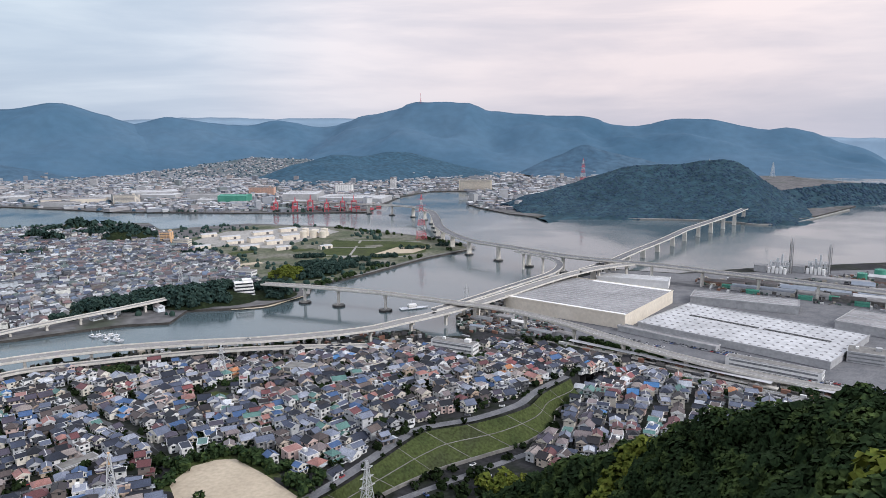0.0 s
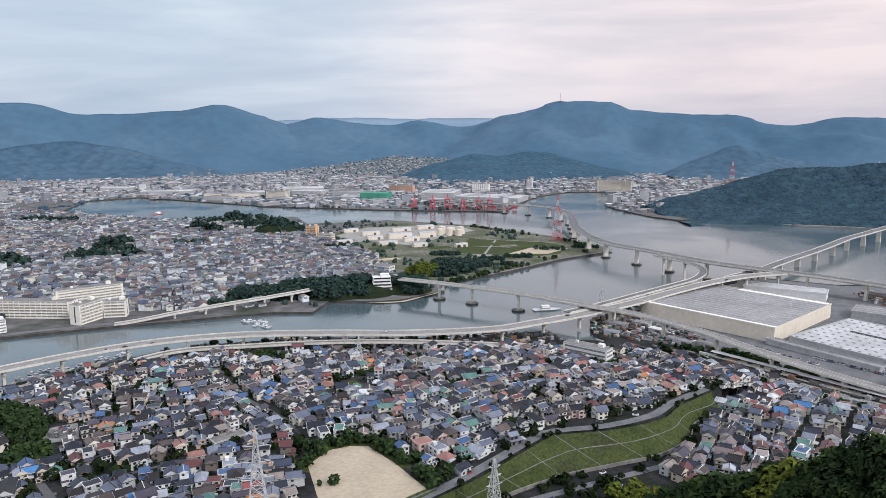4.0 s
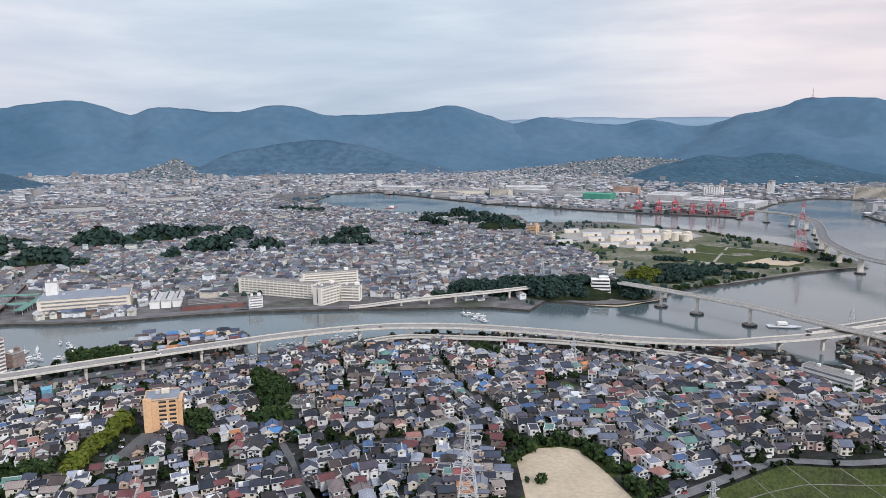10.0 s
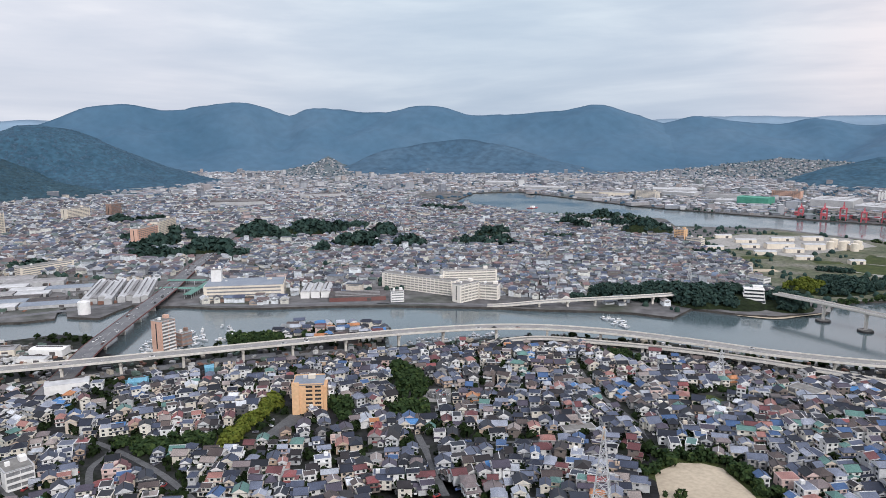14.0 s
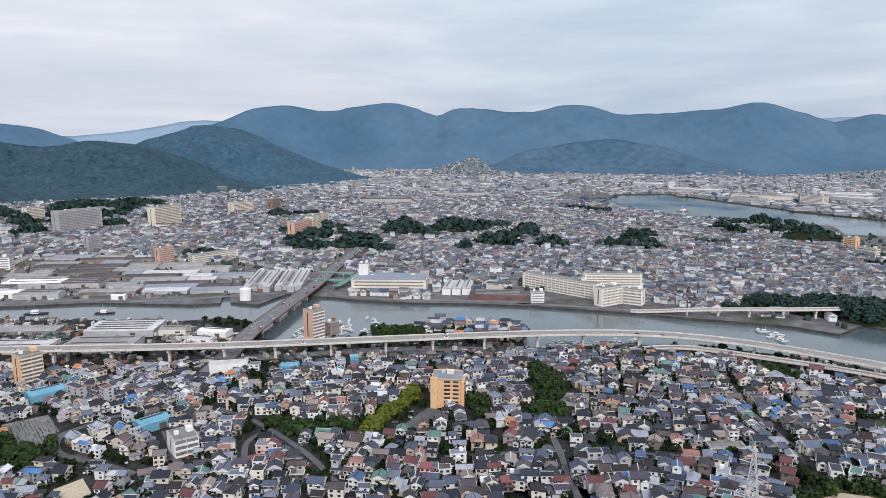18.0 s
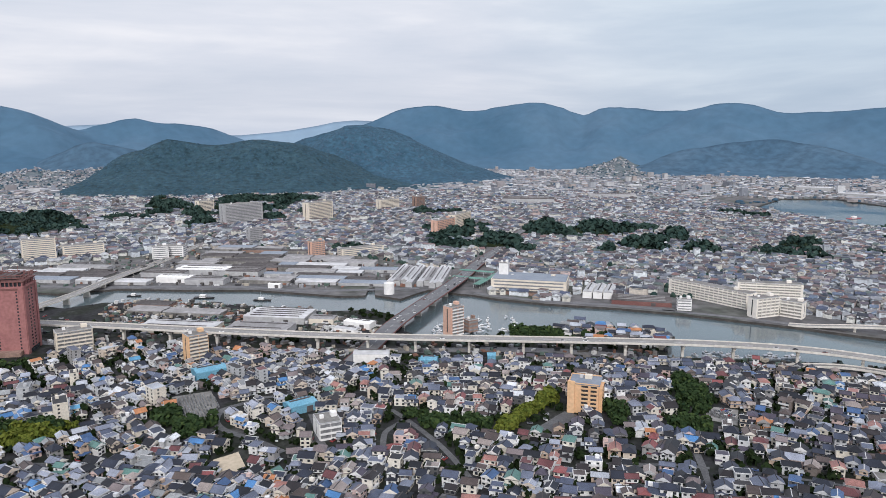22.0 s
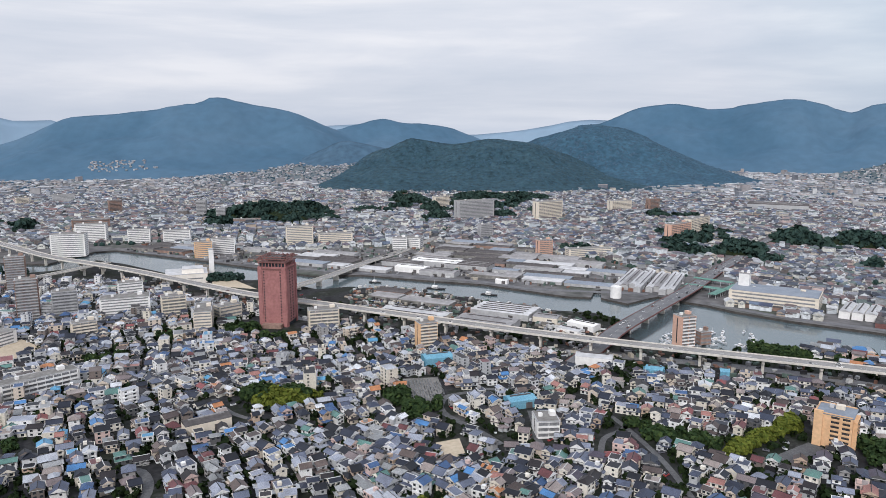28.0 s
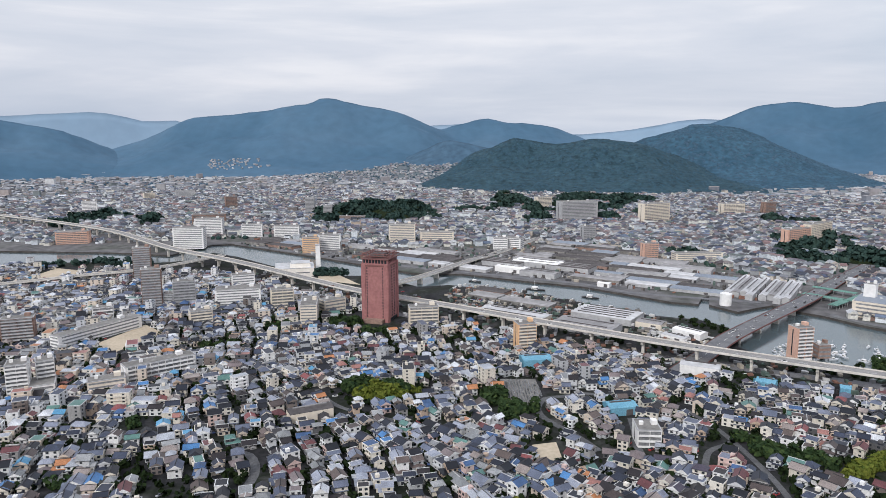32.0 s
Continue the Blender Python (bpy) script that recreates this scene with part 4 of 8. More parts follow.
    part("cabin_window", Mesh().box(-l * 0.15, 0, 1.55 + length * 0.03, length * 0.305, b * 1.32, 0.45, "pane", top=0.97), base)
    part("mast", Mesh().rod((-l * 0.2, 0, 1.5), (-l * 0.2, 0, 1.5 + length * 0.45), 0.09, "whitesteel", 5), base)
    return base


def crane(x, y, rot, h, label):
    """A quay gantry crane: four legs, portal, boom and cabin."""
    base = thing("gantry_crane", x, y, 2.6, rot, label, "crane", "red cranes on the quay")
    w, d = h * 0.32, h * 0.42
    for a in (-1, 1):
        for b in (-1, 1):
            part("leg", Mesh().box(a * w / 2, b * d / 2, 0, 1.8, 1.8, h * 0.72, "redsteel"), base)
    part("portal", Mesh().box(0, -d / 2, h * 0.66, w + 1.8, 1.9, 2.4, "redsteel").box(0, d / 2, h * 0.66, w + 1.8, 1.9, 2.4, "redsteel").box(0, -d / 2, h * 0.25, w + 1.8, 1.4, 1.6, "redsteel").box(0, d / 2, h * 0.25, w + 1.8, 1.4, 1.6, "redsteel"), base)
    part("boom", Mesh().box(0, -h * 0.25, h * 0.74, 2.6, h * 1.45, 2.4, "redsteel"), base)
    part("stay", Mesh().rod((0, d * 0.2, h * 1.05), (0, -h * 0.85, h * 0.77), 0.35, "redsteel", 5).rod((0, d * 0.2, h * 1.05), (0, h * 0.4, h * 0.77), 0.35, "redsteel", 5).box(0, d * 0.2, h * 0.74, 2.0, 1.6, h * 0.32, "redsteel"), base)
    part("cabin", Mesh().box(2.4, -h * 0.1, h * 0.66, 2.2, 3.0, 2.2, "white"), base)
    return base


# ---- trees ----
def crown_template(leaves, seed, size=0.34):
    """Leaf clumps on and inside a rounded, uneven crown of radius 1, standing on z = 0."""
    rg = np.random.default_rng(seed)
    vs, fs = [], []
    lumps = rg.normal(size=(5, 3))
    lumps /= np.linalg.norm(lumps, axis=1)[:, None]
    for i in range(leaves):
        p = rg.normal(size=3)
        p /= np.linalg.norm(p)
        r = 0.70 + 0.30 * max(0.0, float((lumps @ p).max())) - (0.45 * rg.random() if i % 5 == 0 else 0.1 * rg.random())
        c = p * r * np.array([1, 1, 0.95])
        n = p + 0.55 * rg.normal(size=3) + np.array([0, 0, 0.45])
        n /= np.linalg.norm(n)
        a = np.cross(n, rg.normal(size=3))
        a /= np.linalg.norm(a)
        b = np.cross(n, a)
        s = size * rg.uniform(0.7, 1.3)
        k = len(vs)
        for u, w in ((-1, -0.6), (0.2, -1.0), (1, 0.5), (-0.3, 1.0)):
            vs.append(c + a * s * u + b * s * w)
        fs.append((k, k + 1, k + 2, k + 3))
    v = np.array(vs)
    v[:, 2] += 1.0
    return v, np.array(fs)


def canopy_template(seed):
    """A rough low dome for crowns far off."""
    rg = np.random.default_rng(seed)
    vs, fs = [], []
    for k, (z, r, n) in enumerate(((0.0, 0.9, 6), (0.75, 0.95, 6), (1.35, 0.55, 6))):
        for i in range(6):
            a = (i + 0.5 * (k % 2)) * math.pi / 3
            q = r * rg.uniform(0.8, 1.2)
            vs.append((q * math.cos(a), q * math.sin(a), z * rg.uniform(0.85, 1.15)))
    vs.append((0, 0, 1.65))
    for k in range(2):
        for i in range(6):
            fs.append((k * 6 + i, k * 6 + (i + 1) % 6, k * 6 + 6 + (i + 1) % 6, k * 6 + 6 + i))
    for i in range(6):
        fs.append((12 + i, 12 + (i + 1) % 6, 18, 18))
    return np.array(vs), np.array(fs)


LEAFY = [crown_template(160, s, 0.215) for s in (1, 2, 3)]
LEAFY_FINE = [crown_template(400, s, 0.115) for s in (5, 6, 7, 8)]
LEAFY_TINY = [crown_template(18, s, 0.58) for s in (15, 16, 17)]
LEAFY_LOW = [crown_template(54, s, 0.345) for s in (11, 12, 13)]
CANOPY = [canopy_template(s) for s in (21, 22, 23)]


def grow(name, spots, templates, key, label, seed=0, category="trees", trunks=False):
    """Many crowns as one mesh. spots: x, y, z, radius, height."""
    rg = np.random.default_rng(seed)
    allv, allf, o = [], [], 0
    for i, (x, y, z, r, h) in enumerate(spots):
        v, f = templates[i % len(templates)]
        a = rg.uniform(0, 6.283)
        c, s = math.cos(a), math.sin(a)
        w = np.empty_like(v)
        w[:, 0] = x + r * (v[:, 0] * c - v[:, 1] * s)
        w[:, 1] = y + r * (v[:, 0] * s + v[:, 1] * c)
        w[:, 2] = z + h * 0.5 * v[:, 2]
        allv.append(w)
        allf.append(f + o)
        o += len(v)
    v, f = np.concatenate(allv), np.concatenate(allf)
    me = bpy.data.meshes.new(name)
    me.vertices.add(len(v))
    me.vertices.foreach_set("co", v.ravel())
    tri = f[:, 2] == f[:, 3]
    sizes = np.where(tri, 3, 4)
    idx = f.ravel() if not tri.any() else np.concatenate([q[:k] for q, k in zip(f, sizes)])
    me.loops.add(int(sizes.sum()))
    me.loops.foreach_set("vertex_index", idx.astype(np.int32))
    me.polygons.add(len(f))
    me.polygons.foreach_set("loop_start", np.concatenate([[0], np.cumsum(sizes)[:-1]]).astype(np.int32))
    me.materials.append(M[key])
    me.update(calc_edges=True)
    return tagged(new(name, me), label, category, kind="stuff")


GROVES = []


def grove(x, y, rx, ry, rot, tall=8.0, mound=0.0, key="leaf", dense=1.0):
    """An oval stand of trees, on a mound where it has one."""
    if x < -800:
        tall, rx, ry, mound = tall * 1.3, rx * 1.12, ry * 1.12, mound * 1.2
    GROVES.append((x, y, rx, ry, rot, tall, mound, key, dense))
    c, s = math.cos(radians(rot)), math.sin(radians(rot))
    k = [(math.cos(i * math.pi / 6), math.sin(i * math.pi / 6)) for i in range(12)]
    keep([(x + a * rx * c - b * ry * s, y + a * rx * s + b * ry * c) for a, b in k])


def plant_groves():
    rg = random.Random(5)
    spots = {"leaf": [], "bamboo": [], "far": [], "shore": []}
    mounds = Mesh()
    for x, y, rx, ry, rot, tall, mound, key, dense in GROVES:
        c, s = math.cos(radians(rot)), math.sin(radians(rot))
        far = math.hypot(x, y) > 780
        gap = (5.2 if not far else 5.8 if math.hypot(x, y) < 1150 else 7.5) / math.sqrt(dense)
        n = int(math.pi * rx * ry / (gap * gap))
        z0 = height(x, y)
        for _ in range(n):
            a, q = rg.uniform(0, 6.2832), math.sqrt(rg.random())
            jag = 0.82 + 0.25 * noise.noise(Vector((x + 2 * math.cos(a), y + 2 * math.sin(a), 0.5)))
            u, v = q * math.cos(a) * jag, q * math.sin(a) * jag
            px, py = x + u * rx * c - v * ry * s, y + u * rx * s + v * ry * c
            if math.hypot(px + 236, py - 822) < 27:
                continue
            hh = tall * rg.uniform(0.6, 1.25)
            r = hh * rg.uniform(0.36, 0.55)
            pz = (height(px, py) if not far else 2.6) + mound * max(0.0, 1 - q * q) - 0.6
            spots[("far" if math.hypot(x, y) > 1150 else "shore") if far and key == "leaf" else key].append((px, py, pz, r, hh))
        if mound:
            ringv = [(x + q * (math.cos(i * .3927) * rx * c - math.sin(i * .3927) * ry * s), y + q * (math.cos(i * .3927) * rx * s + math.sin(i * .3927) * ry * c), 2.5 + mound * (1 - q * q))
                     for q in (1.0, 0.75, 0.5, 0.25, 0.02) for i in range(16)]
            mounds.faces(ringv, [(k * 16 + i, k * 16 + (i + 1) % 16, k * 16 + 16 + (i + 1) % 16, k * 16 + 16 + i) for k in range(4) for i in range(16)], "wood_near")
    grow("woodland", spots["leaf"], LEAFY_LOW, "leaf", "dark green broadleaf trees between the houses", 1)
    grow("bamboo_grove", spots["bamboo"], LEAFY_LOW, "bamboo", "yellow-green bamboo thicket on a bank", 2)
    grow("headland_woodland", spots["shore"], LEAFY_LOW, "far_leaf", "dark broadleaf trees on the headland across the river", 4)
    grow("far_woodland", spots["far"], LEAFY_TINY, "far_leaf", "dark clumps of trees in the far suburbs", 3)
    tagged(mounds.link("wooded_mounds"), "wooded knolls in the town", "ground", kind="structure")


def wooded(name, pts, n, lo, hi, seed, key, label, test, low=6.0, templates=None, sink=0.9):
    """Crowns spread over a hill's surface points."""
    rg = random.Random(seed)
    spots = []
    for p in surface_spots(pts, n, rg, lambda x, y, z: z > low and test(x, y, z)):
        r = rg.uniform(lo, hi)
        spots.append((p.x, p.y, p.z - r * sink, r, r * 2.0))
    return grow(name, spots, templates or CANOPY, key, label, seed)

# ---- buildings in their places ----
# flats and offices along the expressway
midrise(-786, -328, 21.2, 16, 44.8, 109, "brick", "tall dark brown tower of flats with pale balcony lines", "flats", rail="grey")
keep([(-775, -335), (-782, -315), (-797, -321), (-790, -341)])
midrise(-931, -399, 22.1, 15, 45.2, 108, "brick", "slim dark brown tower of flats", "flats", rail="grey")
keep([(-920, -407), (-927, -386), (-942, -391), (-935, -412)])
midrise(-790, -293, 24.4, 15, 29.8, 109, "grey", "grey slab of flats with balconies", "flats")
keep([(-779, -302), (-787, -279), (-801, -284), (-793, -307)])
midrise(-792, -310, 11.0, 14, 15.0, 90, "grey", "low grey block of flats", "flats")
keep([(-785, -316), (-785, -304), (-799, -304), (-799, -316)])
midrise(-804, -236, 50.4, 22, 18.3, 104, "white", "white clinic with curved window bands", "office", name="clinic", category="clinic")
keep([(-787, -258), (-799, -209), (-821, -214), (-809, -263)])
midrise(-892, -255, 27.9, 16, 16.8, 111, "white", "white office block behind the clinic", "office", name="office_block")
keep([(-880, -265), (-890, -239), (-904, -245), (-894, -271)])
midrise(-789, -182, 25.3, 14, 20.8, 108, "cream", "cream block of flats with a stair tower", "flats")
keep([(-778, -192), (-786, -168), (-800, -172), (-792, -196)])
midrise(-726, -139, 17.1, 40, 21.3, 97, "cream", "long cream office wing beside the red tower", "office", name="office_block")
keep([(-705, -145), (-707, -128), (-747, -133), (-745, -150)])
midrise(-765, -121, 25.8, 14, 14.6, 126, "cream", "cream office block beside the expressway", "office", name="office_block")
keep([(-752, -127), (-767, -106), (-778, -115), (-763, -136)])
midrise(-708, -19, 30.3, 15, 20.2, 98, "cream", "cream block of flats beside the expressway", "flats")
keep([(-698, -33), (-703, -3), (-718, -5), (-713, -35)])
midrise(-666, -333, 89.1, 13, 12.5, 151, "white", "long white four-storey school with window bands", "office", name="school", category="school")
keep([(-624, -349), (-702, -306), (-708, -317), (-630, -360)])
midrise(-557, -231, 55.6, 14, 13.8, 128, "white", "long white stepped slab of flats with balconies", "flats")
keep([(-534, -249), (-569, -205), (-580, -213), (-545, -257)])
midrise(-517, -322, 15.2, 16, 24.7, 113, "white", "white flats with stacked balconies", "flats")
keep([(-507, -326), (-513, -312), (-527, -318), (-521, -332)])
midrise(-534, -311, 13.0, 14, 21.9, 122, "white", "white flats beside a lower wing", "flats")
keep([(-525, -313), (-532, -302), (-543, -309), (-536, -320)])
midrise(-520, -312, 28.6, 22, 7.8, 115, "white", "low white hall in front of the flats", "office", name="hall")
keep([(-504, -320), (-516, -294), (-536, -304), (-524, -330)])
midrise(-652, -401, 27.9, 14, 24.1, 111, "brick", "brown and grey flats with balcony rails", "flats", rail="grey")
keep([(-640, -412), (-650, -385), (-664, -390), (-654, -417)])
midrise(-712, -249, 22.4, 12, 15.3, 117, "cream", "cream flats over a shop", "flats")
keep([(-702, -256), (-712, -236), (-722, -242), (-712, -262)])
midrise(-742, -364, 21.0, 12, 11.6, 115, "white", "white flats with balconies", "flats")
keep([(-732, -371), (-741, -352), (-752, -357), (-743, -376)])
midrise(-524, -259, 26.8, 13, 9.8, 117, "cream", "low cream building with orange tiled bands", "office", name="office_block")
keep([(-512, -268), (-524, -244), (-536, -250), (-524, -274)])
midrise(-628, 76, 17.5, 14, 24.4, 103, "orange", "narrow tan tower of flats with pale balconies", "flats", rail="cream")
keep([(-619, 69), (-623, 86), (-637, 83), (-633, 66)])
midrise(-598, 313, 15.3, 13, 28.5, 101, "salmon", "salmon tower of flats by the marina", "flats", rail="white")
keep([(-590, 307), (-593, 322), (-606, 319), (-603, 304)])
midrise(-601, 334, 11.0, 10, 11.6, 95, "brick", "small red-brown building by the marina", "office", name="office_block")
keep([(-596, 329), (-596, 340), (-606, 339), (-606, 328)])
# offices and hospitals across the river
midrise(-1202, -431, 50.2, 24, 35.7, 96, "white", "white hospital block with window grid", "office", name="hospital", category="hospital")
keep([(-1187, -455), (-1193, -405), (-1217, -407), (-1211, -457)])
midrise(-1339, -441, 50.4, 22, 34.2, 97, "white", "tall white hospital wing", "office", name="hospital", category="hospital")
keep([(-1325, -465), (-1331, -415), (-1353, -417), (-1347, -467)])
midrise(-1335, -359, 37.5, 18, 23.5, 99, "white", "white office block across the river", "office", name="office_block")
keep([(-1323, -376), (-1329, -339), (-1347, -342), (-1341, -379)])
midrise(-1329, -292, 46.4, 22, 21.3, 97, "white", "broad white office block", "office", name="office_block")
keep([(-1315, -314), (-1321, -268), (-1343, -270), (-1337, -316)])
midrise(-1155, -216, 26.5, 16, 25.3, 101, "orange", "pale orange works office", "office", name="office_block")
keep([(-1145, -227), (-1150, -201), (-1165, -205), (-1160, -231)])
midrise(-1187, -191, 35.7, 18, 24.8, 108, "white", "white laboratory building by the river", "office", name="office_block")
keep([(-1173, -205), (-1184, -171), (-1201, -177), (-1190, -211)])
midrise(-1256, -71, 46.4, 20, 33.4, 97, "cream", "cream works headquarters block", "office", name="office_block")
keep([(-1243, -93), (-1249, -47), (-1269, -49), (-1263, -95)])
midrise(-1255, -9, 59.2, 20, 20.2, 95, "cream", "long cream works office", "office", name="office_block")
keep([(-1242, -38), (-1248, 21), (-1268, 20), (-1262, -39)])
midrise(-1256, -658, 54.3, 18, 22.0, 103, "salmon", "long brownish flats by the river", "flats")
keep([(-1241, -682), (-1253, -630), (-1271, -634), (-1259, -686)])
midrise(-1186, 99, 24.0, 14, 19.2, 88, "white", "white rounded office by the bridge", "office", name="office_block")
keep([(-1179, 87), (-1179, 111), (-1193, 111), (-1193, 87)])
midrise(-1551, 297, 84.9, 30, 44.2, 102, "grey", "large grey slab of flats", "flats")
keep([(-1528, 259), (-1545, 342), (-1574, 335), (-1557, 252)])
midrise(-1509, 454, 68.5, 20, 44.3, 113, "cream", "tall cream block of flats", "flats")
keep([(-1486, 426), (-1513, 489), (-1532, 482), (-1505, 419)])
midrise(-1787, 256, 39.8, 18, 32.6, 108, "cream", "cream tower of flats far off", "flats")
keep([(-1772, 240), (-1785, 278), (-1802, 272), (-1789, 234)])
midrise(-1274, 265, 24.7, 14, 26.6, 104, "grey", "grey tower of flats far off", "flats")
keep([(-1264, 255), (-1270, 279), (-1284, 275), (-1278, 251)])
midrise(-1088, 323, 24.5, 12, 24.8, 102, "salmon", "salmon flats among small houses", "flats")
keep([(-1080, 312), (-1085, 336), (-1096, 334), (-1091, 310)])
midrise(-1659, 681, 55.9, 22, 27.6, 100, "cream", "cream flats in the suburb", "flats")
keep([(-1643, 655), (-1653, 710), (-1675, 707), (-1665, 652)])
midrise(-1654, 765, 30.7, 16, 31.5, 109, "brick", "red-brown tower of flats far off", "flats")
keep([(-1641, 753), (-1651, 782), (-1667, 777), (-1657, 748)])
midrise(-1216, 614, 61.8, 14, 29.1, 119, "salmon", "long salmon slab of flats on a rise", "flats")
keep([(-1195, 590), (-1225, 644), (-1237, 638), (-1207, 584)])
midrise(-1256, 672, 82.6, 14, 33.7, 128, "cream", "cream slab of flats on a rise", "flats")
keep([(-1225, 644), (-1276, 709), (-1287, 700), (-1236, 635)])
midrise(-1072, 392, 75.5, 16, 12.2, 97, "cream", "long low cream school building", "office", name="school", category="school")
keep([(-1059, 356), (-1069, 430), (-1085, 428), (-1075, 354)])
midrise(-2576, 176, 20.0, 14, 38.7, 87, "redtower", "small red tower of flats below the hill", "flats")
keep([(-2570, 166), (-2568, 186), (-2582, 186), (-2584, 166)])
midrise(-1693, -314, 22.0, 14, 40.5, 87, "grey", "grey tower of flats far off", "flats")
keep([(-1687, -325), (-1685, -303), (-1699, -303), (-1701, -325)])
midrise(-1604, -257, 20.0, 14, 30.8, 87, "grey", "grey tower of flats far off", "flats")
keep([(-1598, -267), (-1596, -247), (-1610, -247), (-1612, -267)])
midrise(-2115, -763, 55.7, 18, 23.4, 108, "grey", "grey office block far off", "office", name="office_block")
keep([(-2098, -787), (-2115, -734), (-2132, -739), (-2115, -792)])
midrise(-2047, -844, 30.5, 18, 22.6, 122, "cream", "cream slab of flats far off", "flats")
keep([(-2031, -852), (-2047, -826), (-2063, -836), (-2047, -862)])
midrise(-1736, -863, 33.2, 18, 28.9, 111, "white", "white pointed office far off", "office", name="office_block")
keep([(-1722, -875), (-1734, -844), (-1750, -851), (-1738, -882)])
midrise(-1830, -544, 29.1, 16, 31.9, 117, "brick", "brown slab of flats far off", "flats")
keep([(-1816, -553), (-1829, -527), (-1844, -535), (-1831, -561)])
midrise(-1486, -489, 67.9, 18, 26.0, 104, "brick", "brown flats beyond the river", "flats")
keep([(-1469, -520), (-1485, -454), (-1503, -458), (-1487, -524)])
midrise(-1568, -193, 68.6, 16, 11.3, 98, "brick", "low brown school building", "office", name="school", category="school")
keep([(-1555, -226), (-1565, -158), (-1581, -160), (-1571, -228)])
# flats by the river and the long white estate
def orange_flats():
    base = thing("apartment_block", -386, 308, height(-386, 308), 45, "orange tiled block of flats with dark balconies and blue-grey roof", "building")
    w, d, h, n = 21.0, 20.0, 21.0, 7
    part("body", Mesh().box(0, 0, -0.6, w, d, h + 0.6, "orange"), base)
    part("stair_tower", Mesh().box(-w / 2 + 2.2, -d / 2 - 0.8, -0.6, 5.0, 1.6, h + 3.0, "orange"), base)
    part("side_wing", Mesh().box(w / 2 + 1.2, 1.5, -0.6, 2.4, d - 5, h - 2.4, "orange"), base)
    part("roof_slab", Mesh().box(0.6, 0, h + 0.004, w + 0.4, d + 0.4, 0.5, "slateblue"), base, "blue-grey flat roof")
    part("parapet", Mesh().box(0, -d / 2, h + 0.508, w, 0.3, 0.7, "orange").box(0, d / 2, h + 0.508, w, 0.3, 0.7, "orange").box(-w / 2, 0, h + 0.508, 0.3, d - 0.8, 0.7, "orange"), base)
    part("roof_house", Mesh().box(2, 4, h + 0.508, 5, 4, 2.6, "cream"), base)
    part("water_tank", Mesh().box(-3, 4, h + 0.508, 2.6, 2.2, 2.0, "palemetal"), base)
    for f in range(n):
        z0 = f * h / n
        # no recess is cut: dark panels on the wall stand for its shade
        for a, ww in ((1.0, 4.6), (7.2, 4.2)):
            part("balcony_opening", Mesh().box(a, -d / 2 - 0.03, z0 + 1.15, ww, 0.1, 1.35, "dark"), base, "flat dark panel for the shade of a balcony recess")
            part("balcony_rail", Mesh().box(a, -d / 2 - 0.35, z0 + 0.1, ww + 0.5, 0.6, 1.0, "orange"), base)
        for b in (-5.0, 0.6, 6.0):
            part("window", Mesh().box(-w / 2 - 0.03, b, z0 + 0.9, 0.1, 1.7, 1.3, "pane"), base)
        for b in (-3.2, 2.5, 6.4):
            if f < n - 1:
                part("balcony_opening", Mesh().box(w / 2 + 2.43, b, z0 + 1.1, 0.1, 2.6, 1.3, "dark"), base, "flat dark panel for the shade of a balcony recess")


orange_flats()
keep([(-387, 292), (-370, 309), (-385, 324), (-402, 307)])
midrise(-583, 645, 106.4, 14, 18.4, 9, "ivory", "long white stepped slab of flats on the river bank", "flats")
keep([(-634, 630), (-529, 646), (-532, 660), (-637, 644)])
midrise(-507, 641, 31.1, 13, 20.6, 84, "ivory", "white front block of flats with deep balconies", "flats")
keep([(-502, 625), (-499, 656), (-512, 657), (-515, 626)])
midrise(-490, 666, 22.5, 13, 17.2, 21, "ivory", "white front block of flats with deep balconies", "flats")
keep([(-498, 656), (-477, 664), (-482, 676), (-503, 668)])
midrise(-533, 681, 68.0, 13, 27.4, 49, "ivory", "tall white rear slab of flats", "flats")
keep([(-550, 651), (-506, 702), (-516, 711), (-560, 660)])
hall = midrise(-726, 489, 92.0, 46, 16.5, 49, "cream", "long cream factory hall with dark window bands and a blue-grey roof", "office", floor=4.1, name="factory_hall", category="factory", roof_key="cream")
part("roof_sheet", Mesh().gable(0, 0, 17.05, 90, 44, 1.6, "slateblue", thick=0.3), hall, "blue-grey metal roof sheeting")
part("loading_dock", Mesh().box(6, -26.5, -0.4, 70, 7, 4.2, "brick").box(6, -26.5, 3.804, 72, 8, 0.3, "darkroof"), hall, "low dark loading dock along the quay")
keep([(-748, 436), (-683, 510), (-718, 545), (-788, 470)])
midrise(-752, 466, 11.5, 12, 32.5, 49, "white", "white windowless lift tower on the factory hall", "plain", floor=16, name="factory_tower", category="factory")
midrise(-566, 586, 15.0, 10, 12.0, 53, "white", "small white office on the quay", "office", name="office_block")
keep([(-567, 577), (-557, 589), (-565, 595), (-575, 583)])
midrise(-1201, 116, 46.5, 20, 16.8, 65, "white", "white striped office building", "office", name="office_block")
keep([(-1202, 91), (-1182, 133), (-1200, 141), (-1220, 99)])
midrise(-1830, 261, 38.3, 18, 28.7, 70, "cream", "cream slab of flats in the suburb", "flats")
keep([(-1828, 240), (-1815, 276), (-1832, 282), (-1845, 246)])
midrise(10, 614, 42.1, 12, 11.0, -28, "white", "long white three-storey school building", "office", name="school", category="school")
keep([(-11, 619), (26, 599), (31, 609), (-6, 629)])
